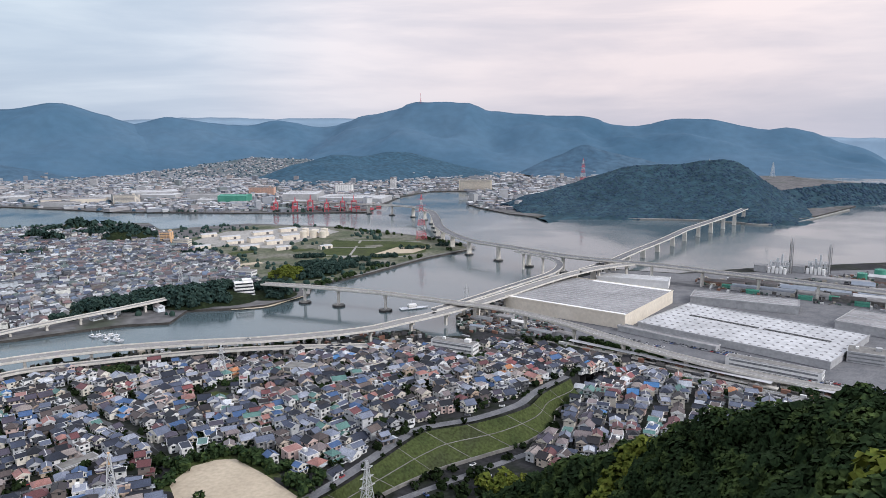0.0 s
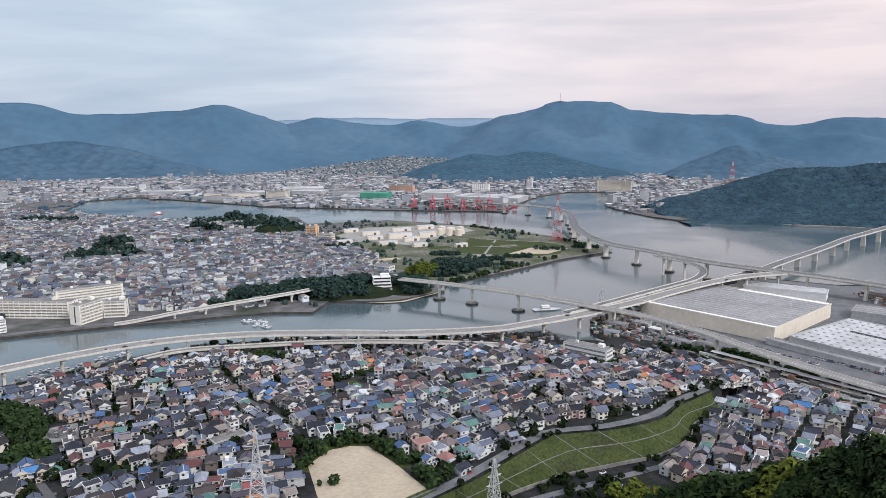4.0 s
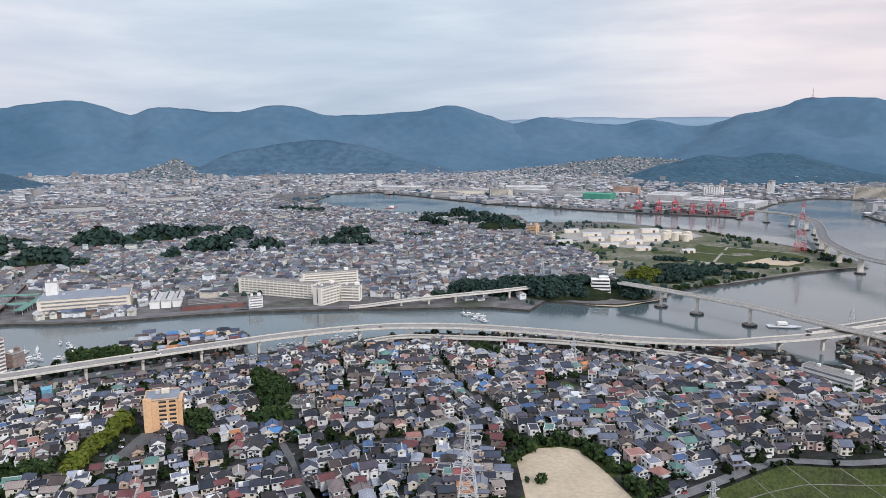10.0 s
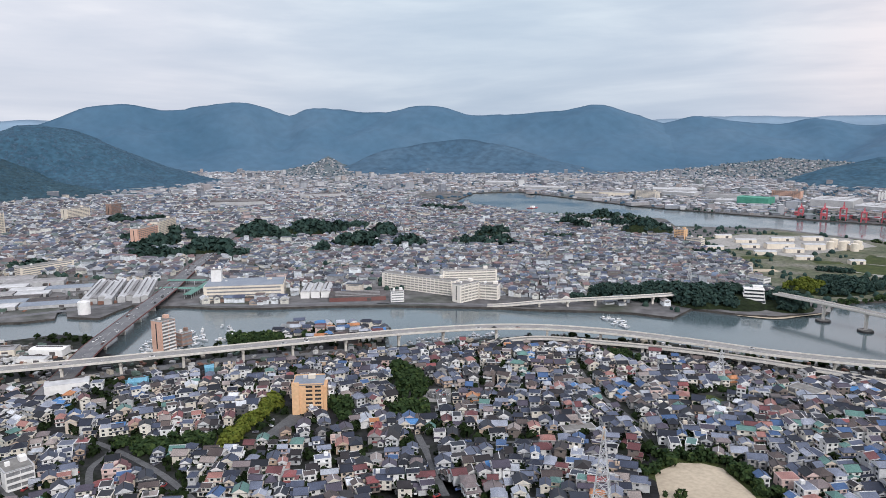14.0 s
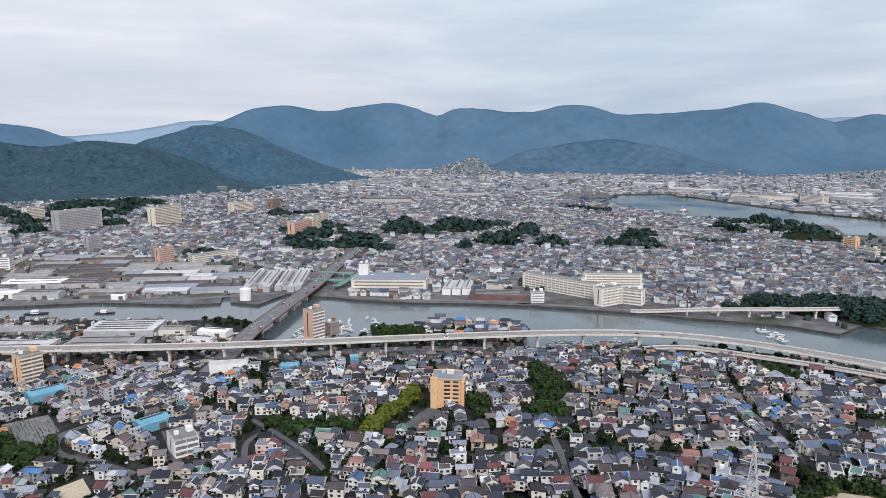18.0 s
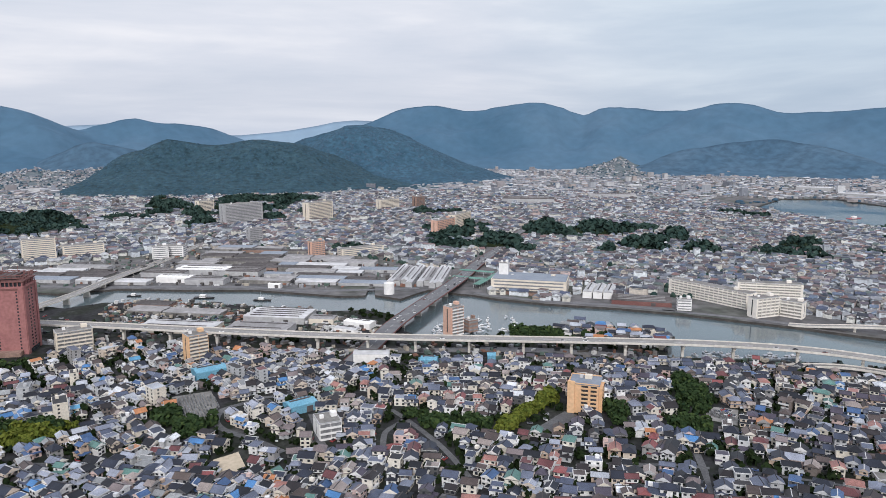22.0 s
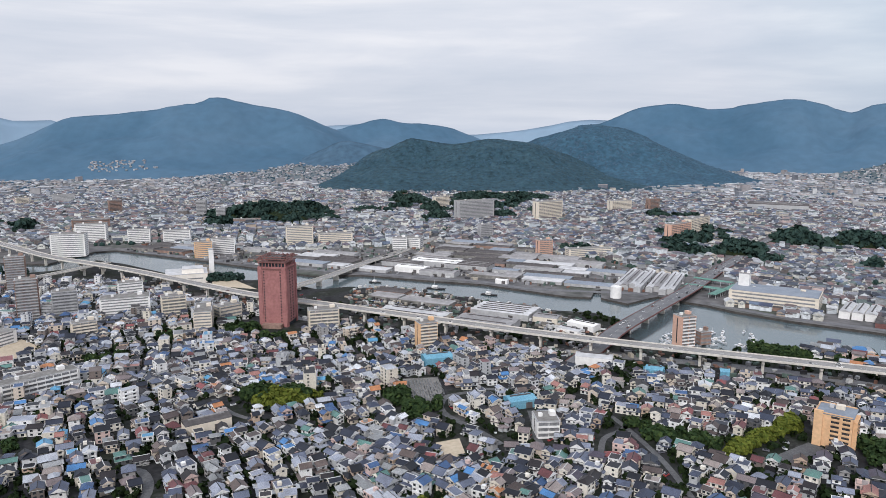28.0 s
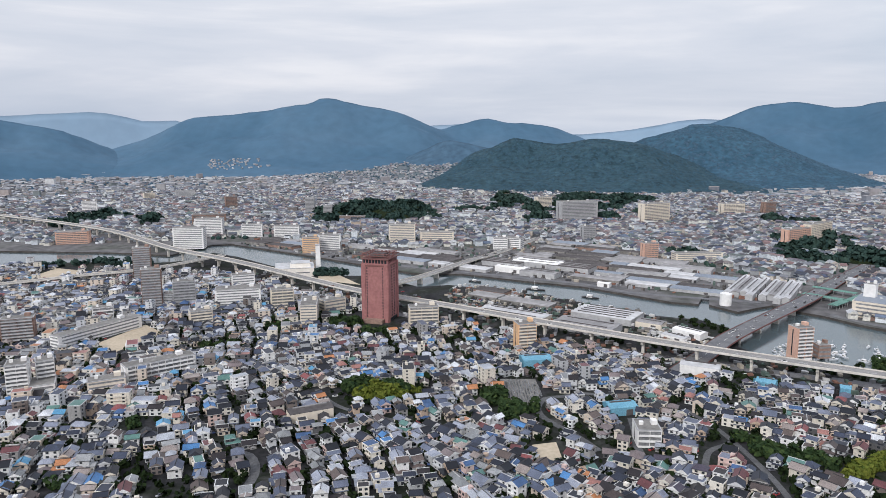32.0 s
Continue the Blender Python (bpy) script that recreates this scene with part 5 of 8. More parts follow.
midrise(272, 561, 74, 11, 7.5, -38, "white", "long white two-storey works office beside the railway", "office", name="office_block")
keep([(236, 584), (300, 534), (310, 548), (246, 598)])
midrise(365, 589, 29.2, 22, 9.1, -31, "grey", "grey works building beside the trees", "office", name="office_block")
keep([(347, 587), (372, 572), (383, 591), (358, 606)])
midrise(-118, 555, 21.8, 14, 8.5, -16, "cream", "cream flats among the houses", "flats")
keep([(-130, 551), (-109, 545), (-106, 559), (-127, 565)])
midrise(-878, 1965, 62.0, 30, 23.3, -1, "cream", "cream warehouse office at the port", "office", name="office_block")
keep([(-909, 1951), (-847, 1949), (-847, 1979), (-909, 1981)])
midrise(-492, 1249, 19.0, 14, 21.1, -3, "orange", "tan block of flats by the knoll", "flats")
keep([(-502, 1243), (-483, 1242), (-482, 1255), (-501, 1256)])
midrise(-454, 1220, 29.6, 12, 11.9, -12, "cream", "low yellow building by the knoll", "office", name="office_block")
keep([(-470, 1217), (-441, 1211), (-438, 1223), (-467, 1229)])
midrise(-271, 957, 26.2, 14, 8.7, -18, "white", "white hall on the headland", "office", name="hall")
keep([(-286, 954), (-261, 946), (-256, 960), (-281, 968)])
midrise(-321, 2310, 55.0, 26, 25.6, -1, "white", "white warehouse across the bay", "plain", name="warehouse", category="warehouse")
keep([(-349, 2297), (-294, 2297), (-293, 2323), (-348, 2323)])
midrise(108, 2389, 110.0, 30, 33.9, -2, "cream", "cream flats across the bay", "flats")
keep([(53, 2376), (162, 2372), (163, 2402), (54, 2406)])
midrise(-569, 2234, 80.0, 24, 23.0, -1, "salmon", "pale brown flats at the port", "flats")
keep([(-609, 2223), (-529, 2221), (-529, 2245), (-609, 2247)])
midrise(-173, 2462, 20.0, 20, 31.1, -3, "white", "white office across the bay", "office", name="office_block")
keep([(-184, 2453), (-164, 2451), (-162, 2471), (-182, 2473)])
# works halls and sheds
for k in range(8):
    g = k * 8.5 + (5.0 if k > 3 else 0.0)
    x0, y0 = -824 + 0.61 * g - 0.83 * 62, 338 + 0.79 * g + 0.56 * 62
    hall_k = shed(x0, y0, 118 - 14 * (k % 3), 8.3, 6.0, 146, "grey", "palemetal" if k % 4 != 1 else "greyroof", "long narrow white-roofed market hall with a dark roof light strip", 1, rise=1.9, vents=False, name="market_hall", category="hall")
    part("roof_light", Mesh().box(0, -1.7, 8.3, 92 - 14 * (k % 3), 0.9, 0.35, "darkroof"), hall_k, "dark strip of roof lights")
keep([(-815, 330), (-765, 395), (-880, 475), (-930, 405)])
# open green roofs of the fish market beside the bridge
for k, (gx, gy, gl, gw) in enumerate(((-808, 446, 44, 12), (-842, 478, 50, 10), (-776, 446, 34, 10), (-800, 478, 40, 9))):
    gm = thing("market_canopy", gx, gy, 2.6, 40 if k < 2 else 130, "long open green sheet canopy of the riverside market", "canopy", "green market canopies")
    part("roof", Mesh().gable(0, 0, 5.2, gl, gw, 1.2, "sheetgreen", thick=0.2), gm)
    for e in (-1, 1):
        for m_ in range(5):
            part("post", Mesh().box(-gl * 0.44 + m_ * gl * 0.22, e * gw * 0.42, -0.2, 0.3, 0.3, 5.5, "whitesteel"), gm)
keep([(-770, 432), (-800, 425), (-890, 500), (-865, 520), (-790, 500)])
shed(-676, 542, 48, 10.5, 7.5, 134, "white", "palemetal", "white gabled hall near the factory", 1)
keep([(-656, 508), (-640, 528), (-676, 576), (-712, 566)])
shed(-668, 551, 48, 10.5, 7.5, 134, "white", "palemetal", "white gabled hall near the factory", 1)
shed(-660, 560, 46, 10.5, 7.5, 134, "white", "palemetal", "white gabled hall near the factory", 1)
shed(-612, 566, 66, 30, 4.5, 48, "maroon", "darkroof", "long maroon shed on the quay", 4, rise=1.6)
keep([(-623, 527), (-577, 576), (-597, 595), (-643, 546)])
# flat halls between river and expressway
shed(-689, 145, 62, 34, 6.5, 55, "grey", "greyroof", "wide grey-roofed depot beside the expressway", 2, rise=1.2)
keep([(-693, 110), (-657, 161), (-685, 180), (-721, 129)])
shed(-733, 176, 66, 40, 6.5, 55, "grey", "palemetal", "wide pale-roofed depot on the river bank", 5, rise=1.2)
keep([(-736, 137), (-698, 192), (-730, 215), (-768, 160)])
shed(-737, 76, 78, 30, 5.5, 55, "cream", "palemetal", "long flat pale-roofed depot beside the expressway", 2, rise=1.2)
keep([(-747, 35), (-702, 99), (-727, 117), (-772, 53)])
shed(-697, 212, 26, 18, 6, 55, "cream", "greyroof", "low cream depot building", 1, rise=1.2)
keep([(-697, 196), (-682, 217), (-697, 228), (-712, 207)])
shed(-664, 240, 30, 14, 6, 40, "white", "white", "white rounded boat hall by the bridge", 1, rise=1.2)
keep([(-671, 225), (-648, 244), (-657, 255), (-680, 236)])
shed(-650, 222, 24, 12, 5, 40, "white", "palemetal", "small white sheet-roofed boat shed", 1, rise=1.2)
keep([(-655, 210), (-637, 225), (-645, 234), (-663, 219)])
shed(-1029, 143, 72, 30, 7, 57, "grey", "white", "large white-roofed works hall", 2, rise=1.2)
keep([(-1036, 105), (-997, 165), (-1022, 181), (-1061, 121)])
shed(-987, 100, 46, 20, 7, 57, "white", "white", "broad white-roofed works hall", 1, rise=1.2)
keep([(-991, 75), (-966, 114), (-983, 125), (-1008, 86)])
shed(-1037, 93, 60, 30, 6, 57, "grey", "darkroof", "broad dark-roofed works hall", 3, rise=1.2)
keep([(-1041, 60), (-1008, 110), (-1033, 126), (-1066, 76)])
shed(-1000, 186, 64, 32, 6, 57, "grey", "darkroof", "broad dark-roofed works hall", 3, rise=1.2)
keep([(-1004, 150), (-969, 204), (-996, 222), (-1031, 168)])
shed(-956, 135, 52, 22, 6, 57, "grey", "greyroof", "broad grey-roofed works hall", 1, rise=1.2)
keep([(-961, 107), (-933, 151), (-951, 163), (-979, 119)])
shed(-888, 208, 16, 9, 5, 57, "white", "white", "small white pump house on the quay", 1, rise=1.2)
keep([(-889, 199), (-880, 212), (-887, 217), (-896, 204)])
shed(-1027, 1900, 92.0, 40, 9.0, -1, "grey", "greyroof", "grey quay shed at the port", 2)
keep([(-1073, 1881), (-981, 1879), (-981, 1919), (-1073, 1921)])
shed(-986, 2079, 66.0, 60, 11.4, -2, "white", "palemetal", "white quay shed at the port", 2)
keep([(-1020, 2050), (-954, 2048), (-952, 2108), (-1018, 2110)])
shed(-842, 2127, 101.0, 60, 11.7, -2, "white", "palemetal", "long white-roofed port warehouse", 2)
keep([(-894, 2099), (-793, 2095), (-790, 2155), (-891, 2159)])
shed(-711, 2124, 92.0, 60, 11.7, -1, "grey", "greyroof", "long grey port warehouse", 2)
keep([(-758, 2095), (-666, 2093), (-664, 2153), (-756, 2155)])
shed(-584, 1989, 79.0, 60, 20.3, -1, "green", "green", "long green-walled port warehouse", 1)
keep([(-624, 1960), (-545, 1958), (-544, 2018), (-623, 2020)])
shed(-408, 2079, 98.0, 120, 19.3, -1, "white", "palemetal", "long white port warehouse", 3)
keep([(-458, 2020), (-360, 2018), (-358, 2138), (-456, 2140)])
shed(-250, 2022, 185.3, 110, 12.7, -11, "white", "palemetal", "very long white port warehouse", 3)
keep([(-351, 1986), (-170, 1950), (-149, 2058), (-330, 2094)])
shed(-1529, 2139, 102.0, 60, 12.2, 24, "white", "palemetal", "white-roofed depot on the plain", 2)
keep([(-1563, 2091), (-1470, 2132), (-1495, 2187), (-1588, 2146)])
shed(-886, 2178, 129.4, 80, 16.5, 24, "white", "palemetal", "white-roofed depot on the plain", 2)
keep([(-929, 2115), (-811, 2168), (-843, 2241), (-961, 2188)])
shed(-1299, 2066, 158.0, 60, 9.6, 16, "white", "palemetal", "white-roofed depot on the plain", 2)
keep([(-1367, 2015), (-1215, 2059), (-1231, 2117), (-1383, 2073)])
shed(-1028, 1979, 160.4, 60, 12.3, 17, "cream", "greyroof", "grey-roofed depot on the plain", 2)
keep([(-1096, 1927), (-943, 1974), (-960, 2031), (-1113, 1984)])
shed(-631, 2007, 114.9, 60, 8.3, 7, "white", "palemetal", "white-roofed depot on the plain", 2)
keep([(-684, 1970), (-570, 1984), (-578, 2044), (-692, 2030)])
shed(-1636, 1382, 135.0, 50, 11.8, 53, "grey", "greyroof", "grey-roofed depot on the plain", 3)
keep([(-1657, 1313), (-1575, 1421), (-1615, 1451), (-1697, 1343)])
shed(-1621, 1080, 137.2, 60, 15.4, 53, "grey", "darkroof", "dark railway works hall", 4)
keep([(-1638, 1007), (-1556, 1117), (-1604, 1153), (-1686, 1043)])
# blue and teal sheet-clad buildings among the houses
shed(-577, 79, 24.3, 16, 7.9, 99, "blue", "blue", "building clad all over in bright blue sheet", 1)
keep([(-567, 68), (-571, 92), (-587, 90), (-583, 66)])
shed(-477, 126, 20.4, 14, 5.9, 101, "blue", "blue", "building clad all over in bright blue sheet", 1)
keep([(-468, 117), (-472, 137), (-486, 135), (-482, 115)])
shed(-528, 252, 13.0, 12, 4.4, 94, "blue", "blue", "building clad all over in bright blue sheet", 1)
keep([(-522, 246), (-522, 259), (-534, 258), (-534, 245)])
shed(-526, 252, 13.6, 12, 5.1, 54, "blue", "blue", "building clad all over in bright blue sheet", 1)
keep([(-525, 243), (-517, 254), (-527, 261), (-535, 250)])
shed(-503, 300, 6.7, 9, 8.3, 63, "blue", "blue", "building clad all over in bright blue sheet", 1)
keep([(-501, 295), (-497, 301), (-505, 305), (-509, 299)])
shed(-558, 212, 30.4, 14, 7.4, 63, "white", "palemetal", "long white sheet-roofed hall", 1)
keep([(-559, 195), (-545, 222), (-557, 229), (-571, 202)])
shed(-469, -92, 30.0, 13, 6.7, 116, "cream", "darkroof", "long hall with a dark pitched roof", 1)
keep([(-457, -103), (-470, -76), (-481, -81), (-468, -108)])
# streets, car park, graveyard and plots among the houses
ribbon("street", [(-293, 321), (-264, 299), (-236, 276), (-224, 267)], 4.4, "street", "narrow asphalt street between houses", z=0.07)
keep_line([(-293, 321), (-264, 299), (-236, 276), (-224, 267)], 2.7)
ribbon("street", [(-269, 316), (-259, 325), (-241, 342), (-218, 361), (-206, 373)], 4.4, "street", "narrow asphalt street between houses", z=0.07)
keep_line([(-269, 316), (-259, 325), (-241, 342), (-218, 361), (-206, 373)], 2.7)
ribbon("street", [(-317, 251), (-306, 266), (-295, 284), (-284, 301), (-274, 311)], 4.5, "street", "narrow asphalt street between houses", z=0.07)
keep_line([(-317, 251), (-306, 266), (-295, 284), (-284, 301), (-274, 311)], 2.75)
ribbon("street", [(-415, 98), (-435, 89), (-452, 79), (-469, 70), (-486, 69), (-503, 77), (-507, 90), (-513, 108), (-508, 122)], 5, "street", "winding lane round the graveyard", z=0.07)
keep_line([(-415, 98), (-435, 89), (-452, 79), (-469, 70), (-486, 69), (-503, 77), (-507, 90), (-513, 108), (-508, 122)], 3.0)
ribbon("street", [(-466, 131), (-445, 128), (-420, 123), (-403, 123)], 5, "street", "narrow asphalt street between houses", z=0.07)
keep_line([(-466, 131), (-445, 128), (-420, 123), (-403, 123)], 3.0)
ribbon("street", [(-392, 155), (-414, 166), (-424, 181), (-441, 202)], 4, "street", "narrow asphalt street between houses", z=0.07)
keep_line([(-392, 155), (-414, 166), (-424, 181), (-441, 202)], 2.5)
ribbon("street", [(-415, -128), (-411, -119), (-398, -112), (-383, -109), (-370, -110)], 5.5, "street", "narrow asphalt street between houses", z=0.07)
keep_line([(-415, -128), (-411, -119), (-398, -112), (-383, -109), (-370, -110)], 3.25)
ribbon("street", [(-523, -97), (-488, -74), (-463, -32), (-448, 7)], 4, "street", "narrow asphalt street between houses", z=0.07)
keep_line([(-523, -97), (-488, -74), (-463, -32), (-448, 7)], 2.5)
ribbon("street", [(-481, 174), (-440, 185), (-378, 189), (-325, 184)], 4, "street", "narrow asphalt street between houses", z=0.07)
keep_line([(-481, 174), (-440, 185), (-378, 189), (-325, 184)], 2.5)
ribbon("street", [(-296, 526), (-244, 468), (-186, 420), (-142, 368)], 4, "street", "narrow asphalt street between houses", z=0.07)
keep_line([(-296, 526), (-244, 468), (-186, 420), (-142, 368)], 2.5)
patch("bare_plot", [(-424, 57), (-428, 73), (-405, 73), (-395, 57)], "sand", "bare sandy plot between houses", z=0.1)
patch("graveyard_ground", [(-545, 46), (-545, 75), (-514, 75), (-491, 66), (-489, 50)], "darkconc", "grey graveyard ground among the houses", z=0.1)
patch("small_graveyard_ground", [(-334, 367), (-345, 392), (-333, 403), (-313, 379)], "darkconc", "grey graveyard ground on the slope", z=0.1)
patch("car_park", [(-372, 256), (-388, 292), (-378, 296), (-360, 264)], "street", "asphalt car park beside the bamboo", z=0.1)
GRAVES = [(-518, 59), (-331, 384)]
midrise(-429, 131, 15.0, 18, 11.0, 86, "white", "white stepped flats with balconies", "flats")
keep([(-421, 123), (-419, 138), (-437, 139), (-439, 124)])
midrise(-214, 389, 22.0, 9, 7.0, 51, "white", "long white two-storey flats", "flats")
keep([(-217, 378), (-204, 395), (-211, 400), (-224, 383)])
# woods and thickets
grove(-553, 383, 30, 12, 55, 8, 0, "leaf", 1.5)
grove(-527, 426, 16, 7, 51, 6, 0, "leaf", 1.0)
grove(-569, 381, 17, 10, 56, 8, 0, "leaf", 1.0)
grove(-383, 242, 16, 8, 120, 7, 0, "bamboo", 1.5)
grove(-396, 267, 18, 9, 120, 7, 0, "bamboo", 1.5)
grove(-409, 293, 16, 8, 120, 8, 0, "bamboo", 1.5)
grove(-403, 210, 31, 9, 62, 8, 0, "leaf", 1.0)
grove(-425, 196, 11, 8, 65, 7, 0, "leaf", 1.0)
grove(-365, 319, 9, 20, 49, 9, 0, "leaf", 1.0)
grove(-363, 389, 15, 20, 43, 8, 0, "leaf", 1.0)
grove(-322, 349, 15, 13, 43, 8, 0, "leaf", 1.0)
grove(-393, 409, 11, 10, 44, 8, 0, "leaf", 1.0)
grove(-481, 54, 14, 14, 84, 9, 0, "leaf", 1.0)
grove(-502, 39, 10, 13, 86, 9, 0, "leaf", 1.0)
grove(-273, 561, 18, 9, 26, 6, 0, "leaf", 1.0)
grove(-258, 556, 12, 7, 25, 6, 0, "leaf", 1.0)
grove(-517, -45, 29, 13, 95, 8, 0, "leaf", 1.0)
grove(-512, -27, 12, 10, 93, 7, 0, "bamboo", 1.0)
grove(-500, 40, 10, 15, 85, 9, 0, "leaf", 1.0)
grove(-470, 47, 10, 11, 84, 8, 0, "leaf", 1.0)
grove(-510, -50, 19, 15, 96, 9, 0, "bamboo", 1.0)
grove(-522, -62, 13, 13, 97, 10, 0, "leaf", 1.0)
grove(-709, -100, 23, 11, 98, 9, 0, "leaf", 1.0)
grove(-677, -62, 16, 6, 95, 8, 0, "leaf", 1.0)
grove(-699, -162, 23, 7, 103, 7, 0, "leaf", 1.0)
grove(-632, -207, 24, 5, 108, 7, 0, "leaf", 1.0)
grove(-457, -208, 10, 9, 114, 6, 0, "leaf", 1.0)
grove(-965, -158, 32, 7, 99, 8, 0, "leaf", 1.0)
grove(-1050, -536, 76, 7, 117, 7, 0, "leaf", 1.0)
grove(-1040, -464, 37, 7, 114, 7, 0, "leaf", 1.0)
grove(-369, -215, 10, 6, 120, 7, 0, "leaf", 1.0)
grove(-540, 388, 29, 7, 54, 6, 0, "leaf", 1.0)
grove(-377, 399, 13, 11, 43, 8, 0, "leaf", 1.0)
grove(-347, 375, 12, 11, 43, 7, 0, "leaf", 1.0)
grove(-330, 345, 13, 12, 44, 8, 0, "leaf", 1.0)
grove(-141, 388, 10, 6, 20, 7, 0, "leaf", 1.0)
grove(-153, 377, 7, 6, 22, 7, 0, "leaf", 1.0)
grove(-111, 381, 10, 4, 16, 6, 0, "leaf", 1.0)
grove(-89, 364, 8, 4, 14, 6, 0, "leaf", 1.0)
grove(-70, 348, 7, 5, 11, 7, 0, "leaf", 1.0)
grove(-128, 332, 6, 4, 21, 6, 0, "leaf", 1.0)
grove(-150, 351, 5, 4, 23, 5, 0, "leaf", 1.0)
grove(-162, 529, 13, 10, 17, 5, 0, "leaf", 1.0)
grove(30, 592, 14, 10, -3, 5, 0, "leaf", 1.0)
grove(-293, 808, 38, 38, 20, 13, 9, "leaf", 1.0)
grove(-260, 827, 42, 40, 17, 13, 10, "leaf", 1.0)
grove(-210, 845, 32, 30, 14, 12, 7, "leaf", 1.0)
grove(-374, 782, 52, 22, 26, 10, 4, "leaf", 1.0)
grove(-335, 822, 36, 25, 22, 11, 6, "leaf", 1.0)
grove(-400, 733, 20, 13, 29, 8, 0, "leaf", 1.0)
grove(-342, 782, 31, 20, 24, 9, 0, "leaf", 1.0)
grove(-212, 953, 31, 30, 13, 8, 8, "bamboo", 1.0)
grove(-180, 993, 37, 45, 10, 10, 5, "leaf", 1.0)
grove(-188, 945, 27, 15, 11, 9, 3, "leaf", 1.0)
grove(-152, 1018, 29, 20, 8, 9, 0, "leaf", 1.0)
grove(-104, 1035, 38, 7, 6, 7, 0, "leaf", 1.0)
grove(-142, 1072, 35, 12, 8, 7, 0, "leaf", 1.0)
grove(-84, 1106, 36, 7, 4, 7, 0, "leaf", 1.0)
grove(-42, 1187, 38, 7, 2, 7, 0, "leaf", 1.0)
grove(6, 1217, 29, 7, -0, 7, 0, "leaf", 1.0)
grove(-214, 1108, 32, 12, 11, 7, 0, "leaf", 1.0)
grove(-402, 1147, 34, 20, 19, 7, 0, "leaf", 1.0)
grove(-581, 1290, 51, 35, 24, 10, 22, "leaf", 1.0)
grove(-559, 1325, 23, 25, 23, 9, 10, "leaf", 1.0)
grove(-681, 1140, 48, 15, 31, 7, 0, "leaf", 1.0)
grove(36, 365, 15, 15, -6, 8, 0, "bamboo", 1.0)
grove(-1063, 557, 44, 20, 62, 9, 6, "leaf", 1.0)
grove(-1073, 647, 30, 45, 59, 9, 8, "leaf", 1.0)
grove(-1105, 780, 49, 30, 55, 10, 14, "leaf", 1.0)
grove(-1069, 869, 56, 30, 51, 10, 16, "leaf", 1.0)
grove(-902, 828, 44, 20, 47, 9, 10, "leaf", 1.0)
grove(-831, 894, 30, 20, 43, 9, 8, "leaf", 1.0)
grove(-761, 969, 40, 15, 38, 8, 6, "leaf", 1.0)
grove(-785, 1062, 27, 20, 36, 9, 14, "leaf", 1.0)
grove(-770, 1399, 45, 20, 29, 8, 8, "leaf", 1.0)
grove(-695, 1377, 37, 20, 27, 8, 0, "leaf", 1.0)
grove(-1980, 187, 56, 30, 85, 9, 10, "leaf", 1.0)
grove(-1991, 298, 32, 20, 81, 8, 0, "leaf", 1.0)
grove(-2001, 422, 99, 30, 78, 9, 8, "leaf", 1.0)
grove(-1998, 523, 58, 30, 75, 9, 10, "leaf", 1.0)
grove(-1616, 373, 27, 20, 77, 9, 0, "leaf", 1.0)
grove(-1528, 720, 27, 25, 65, 9, 8, "leaf", 1.0)
grove(-1509, 785, 34, 20, 63, 9, 0, "leaf", 1.0)
grove(-1190, 1377, 37, 20, 41, 8, 0, "leaf", 1.0)
grove(-1124, 1383, 29, 20, 39, 8, 0, "leaf", 1.0)
grove(-1627, -171, 112, 60, 96, 10, 26, "leaf", 1.0)
grove(-1705, -83, 69, 45, 93, 10, 20, "leaf", 1.0)
grove(-1686, -271, 48, 30, 99, 9, 8, "leaf", 1.0)
grove(-1941, 192, 55, 30, 84, 9, 12, "leaf", 1.0)
grove(-1738, 68, 56, 20, 88, 8, 6, "leaf", 1.0)
grove(-2067, 411, 85, 30, 79, 9, 8, "leaf", 1.0)
grove(-2012, 561, 59, 30, 74, 9, 0, "leaf", 1.0)
grove(-1584, 374, 30, 20, 77, 9, 6, "leaf", 1.0)
grove(-1568, -792, 57, 15, 117, 8, 0, "leaf", 1.0)
grove(-1640, -749, 36, 20, 115, 8, 0, "leaf", 1.0)
grove(-1125, 399, 34, 15, 70, 8, 0, "leaf", 1.0)
grove(-1252, 720, 18, 12, 60, 7, 5, "leaf", 1.0)
grove(-880, 839, 22, 14, 46, 10, 3, "leaf", 1.0)
grove(-1270, 693, 15, 28, 61, 11, 10, "leaf", 1.0)
grove(-1056, 928, 16, 22, 49, 11, 10, "leaf", 1.0)
grove(-1063, 987, 23, 23, 47, 10, 2, "leaf", 1.0)
grove(-1185, 820, 29, 27, 55, 10, 4, "leaf", 1.0)
grove(-931, 882, 25, 27, 47, 10, 5, "leaf", 1.0)
grove(-1049, 797, 12, 15, 53, 11, 1, "leaf", 1.0)
grove(-1146, 561, 14, 20, 64, 9, 4, "leaf", 1.0)
grove(-998, 1005, 18, 13, 45, 10, 3, "leaf", 1.0)
grove(-1034, 654, 14, 21, 58, 12, 1, "leaf", 1.0)
grove(-1261, 626, 25, 22, 64, 8, 4, "leaf", 1.0)
grove(-1157, 634, 10, 24, 61, 11, 11, "leaf", 1.0)
grove(-893, 749, 9, 15, 50, 12, 9, "leaf", 1.0)
grove(-976, 643, 18, 26, 57, 8, 2, "leaf", 1.0)
grove(-1179, 798, 18, 29, 56, 9, 0, "leaf", 1.0)
grove(-1286, 630, 26, 17, 64, 8, 1, "leaf", 1.0)
grove(-945, 942, 13, 10, 45, 7, 2, "leaf", 1.0)
grove(-1105, 889, 11, 19, 51, 8, 12, "leaf", 1.0)
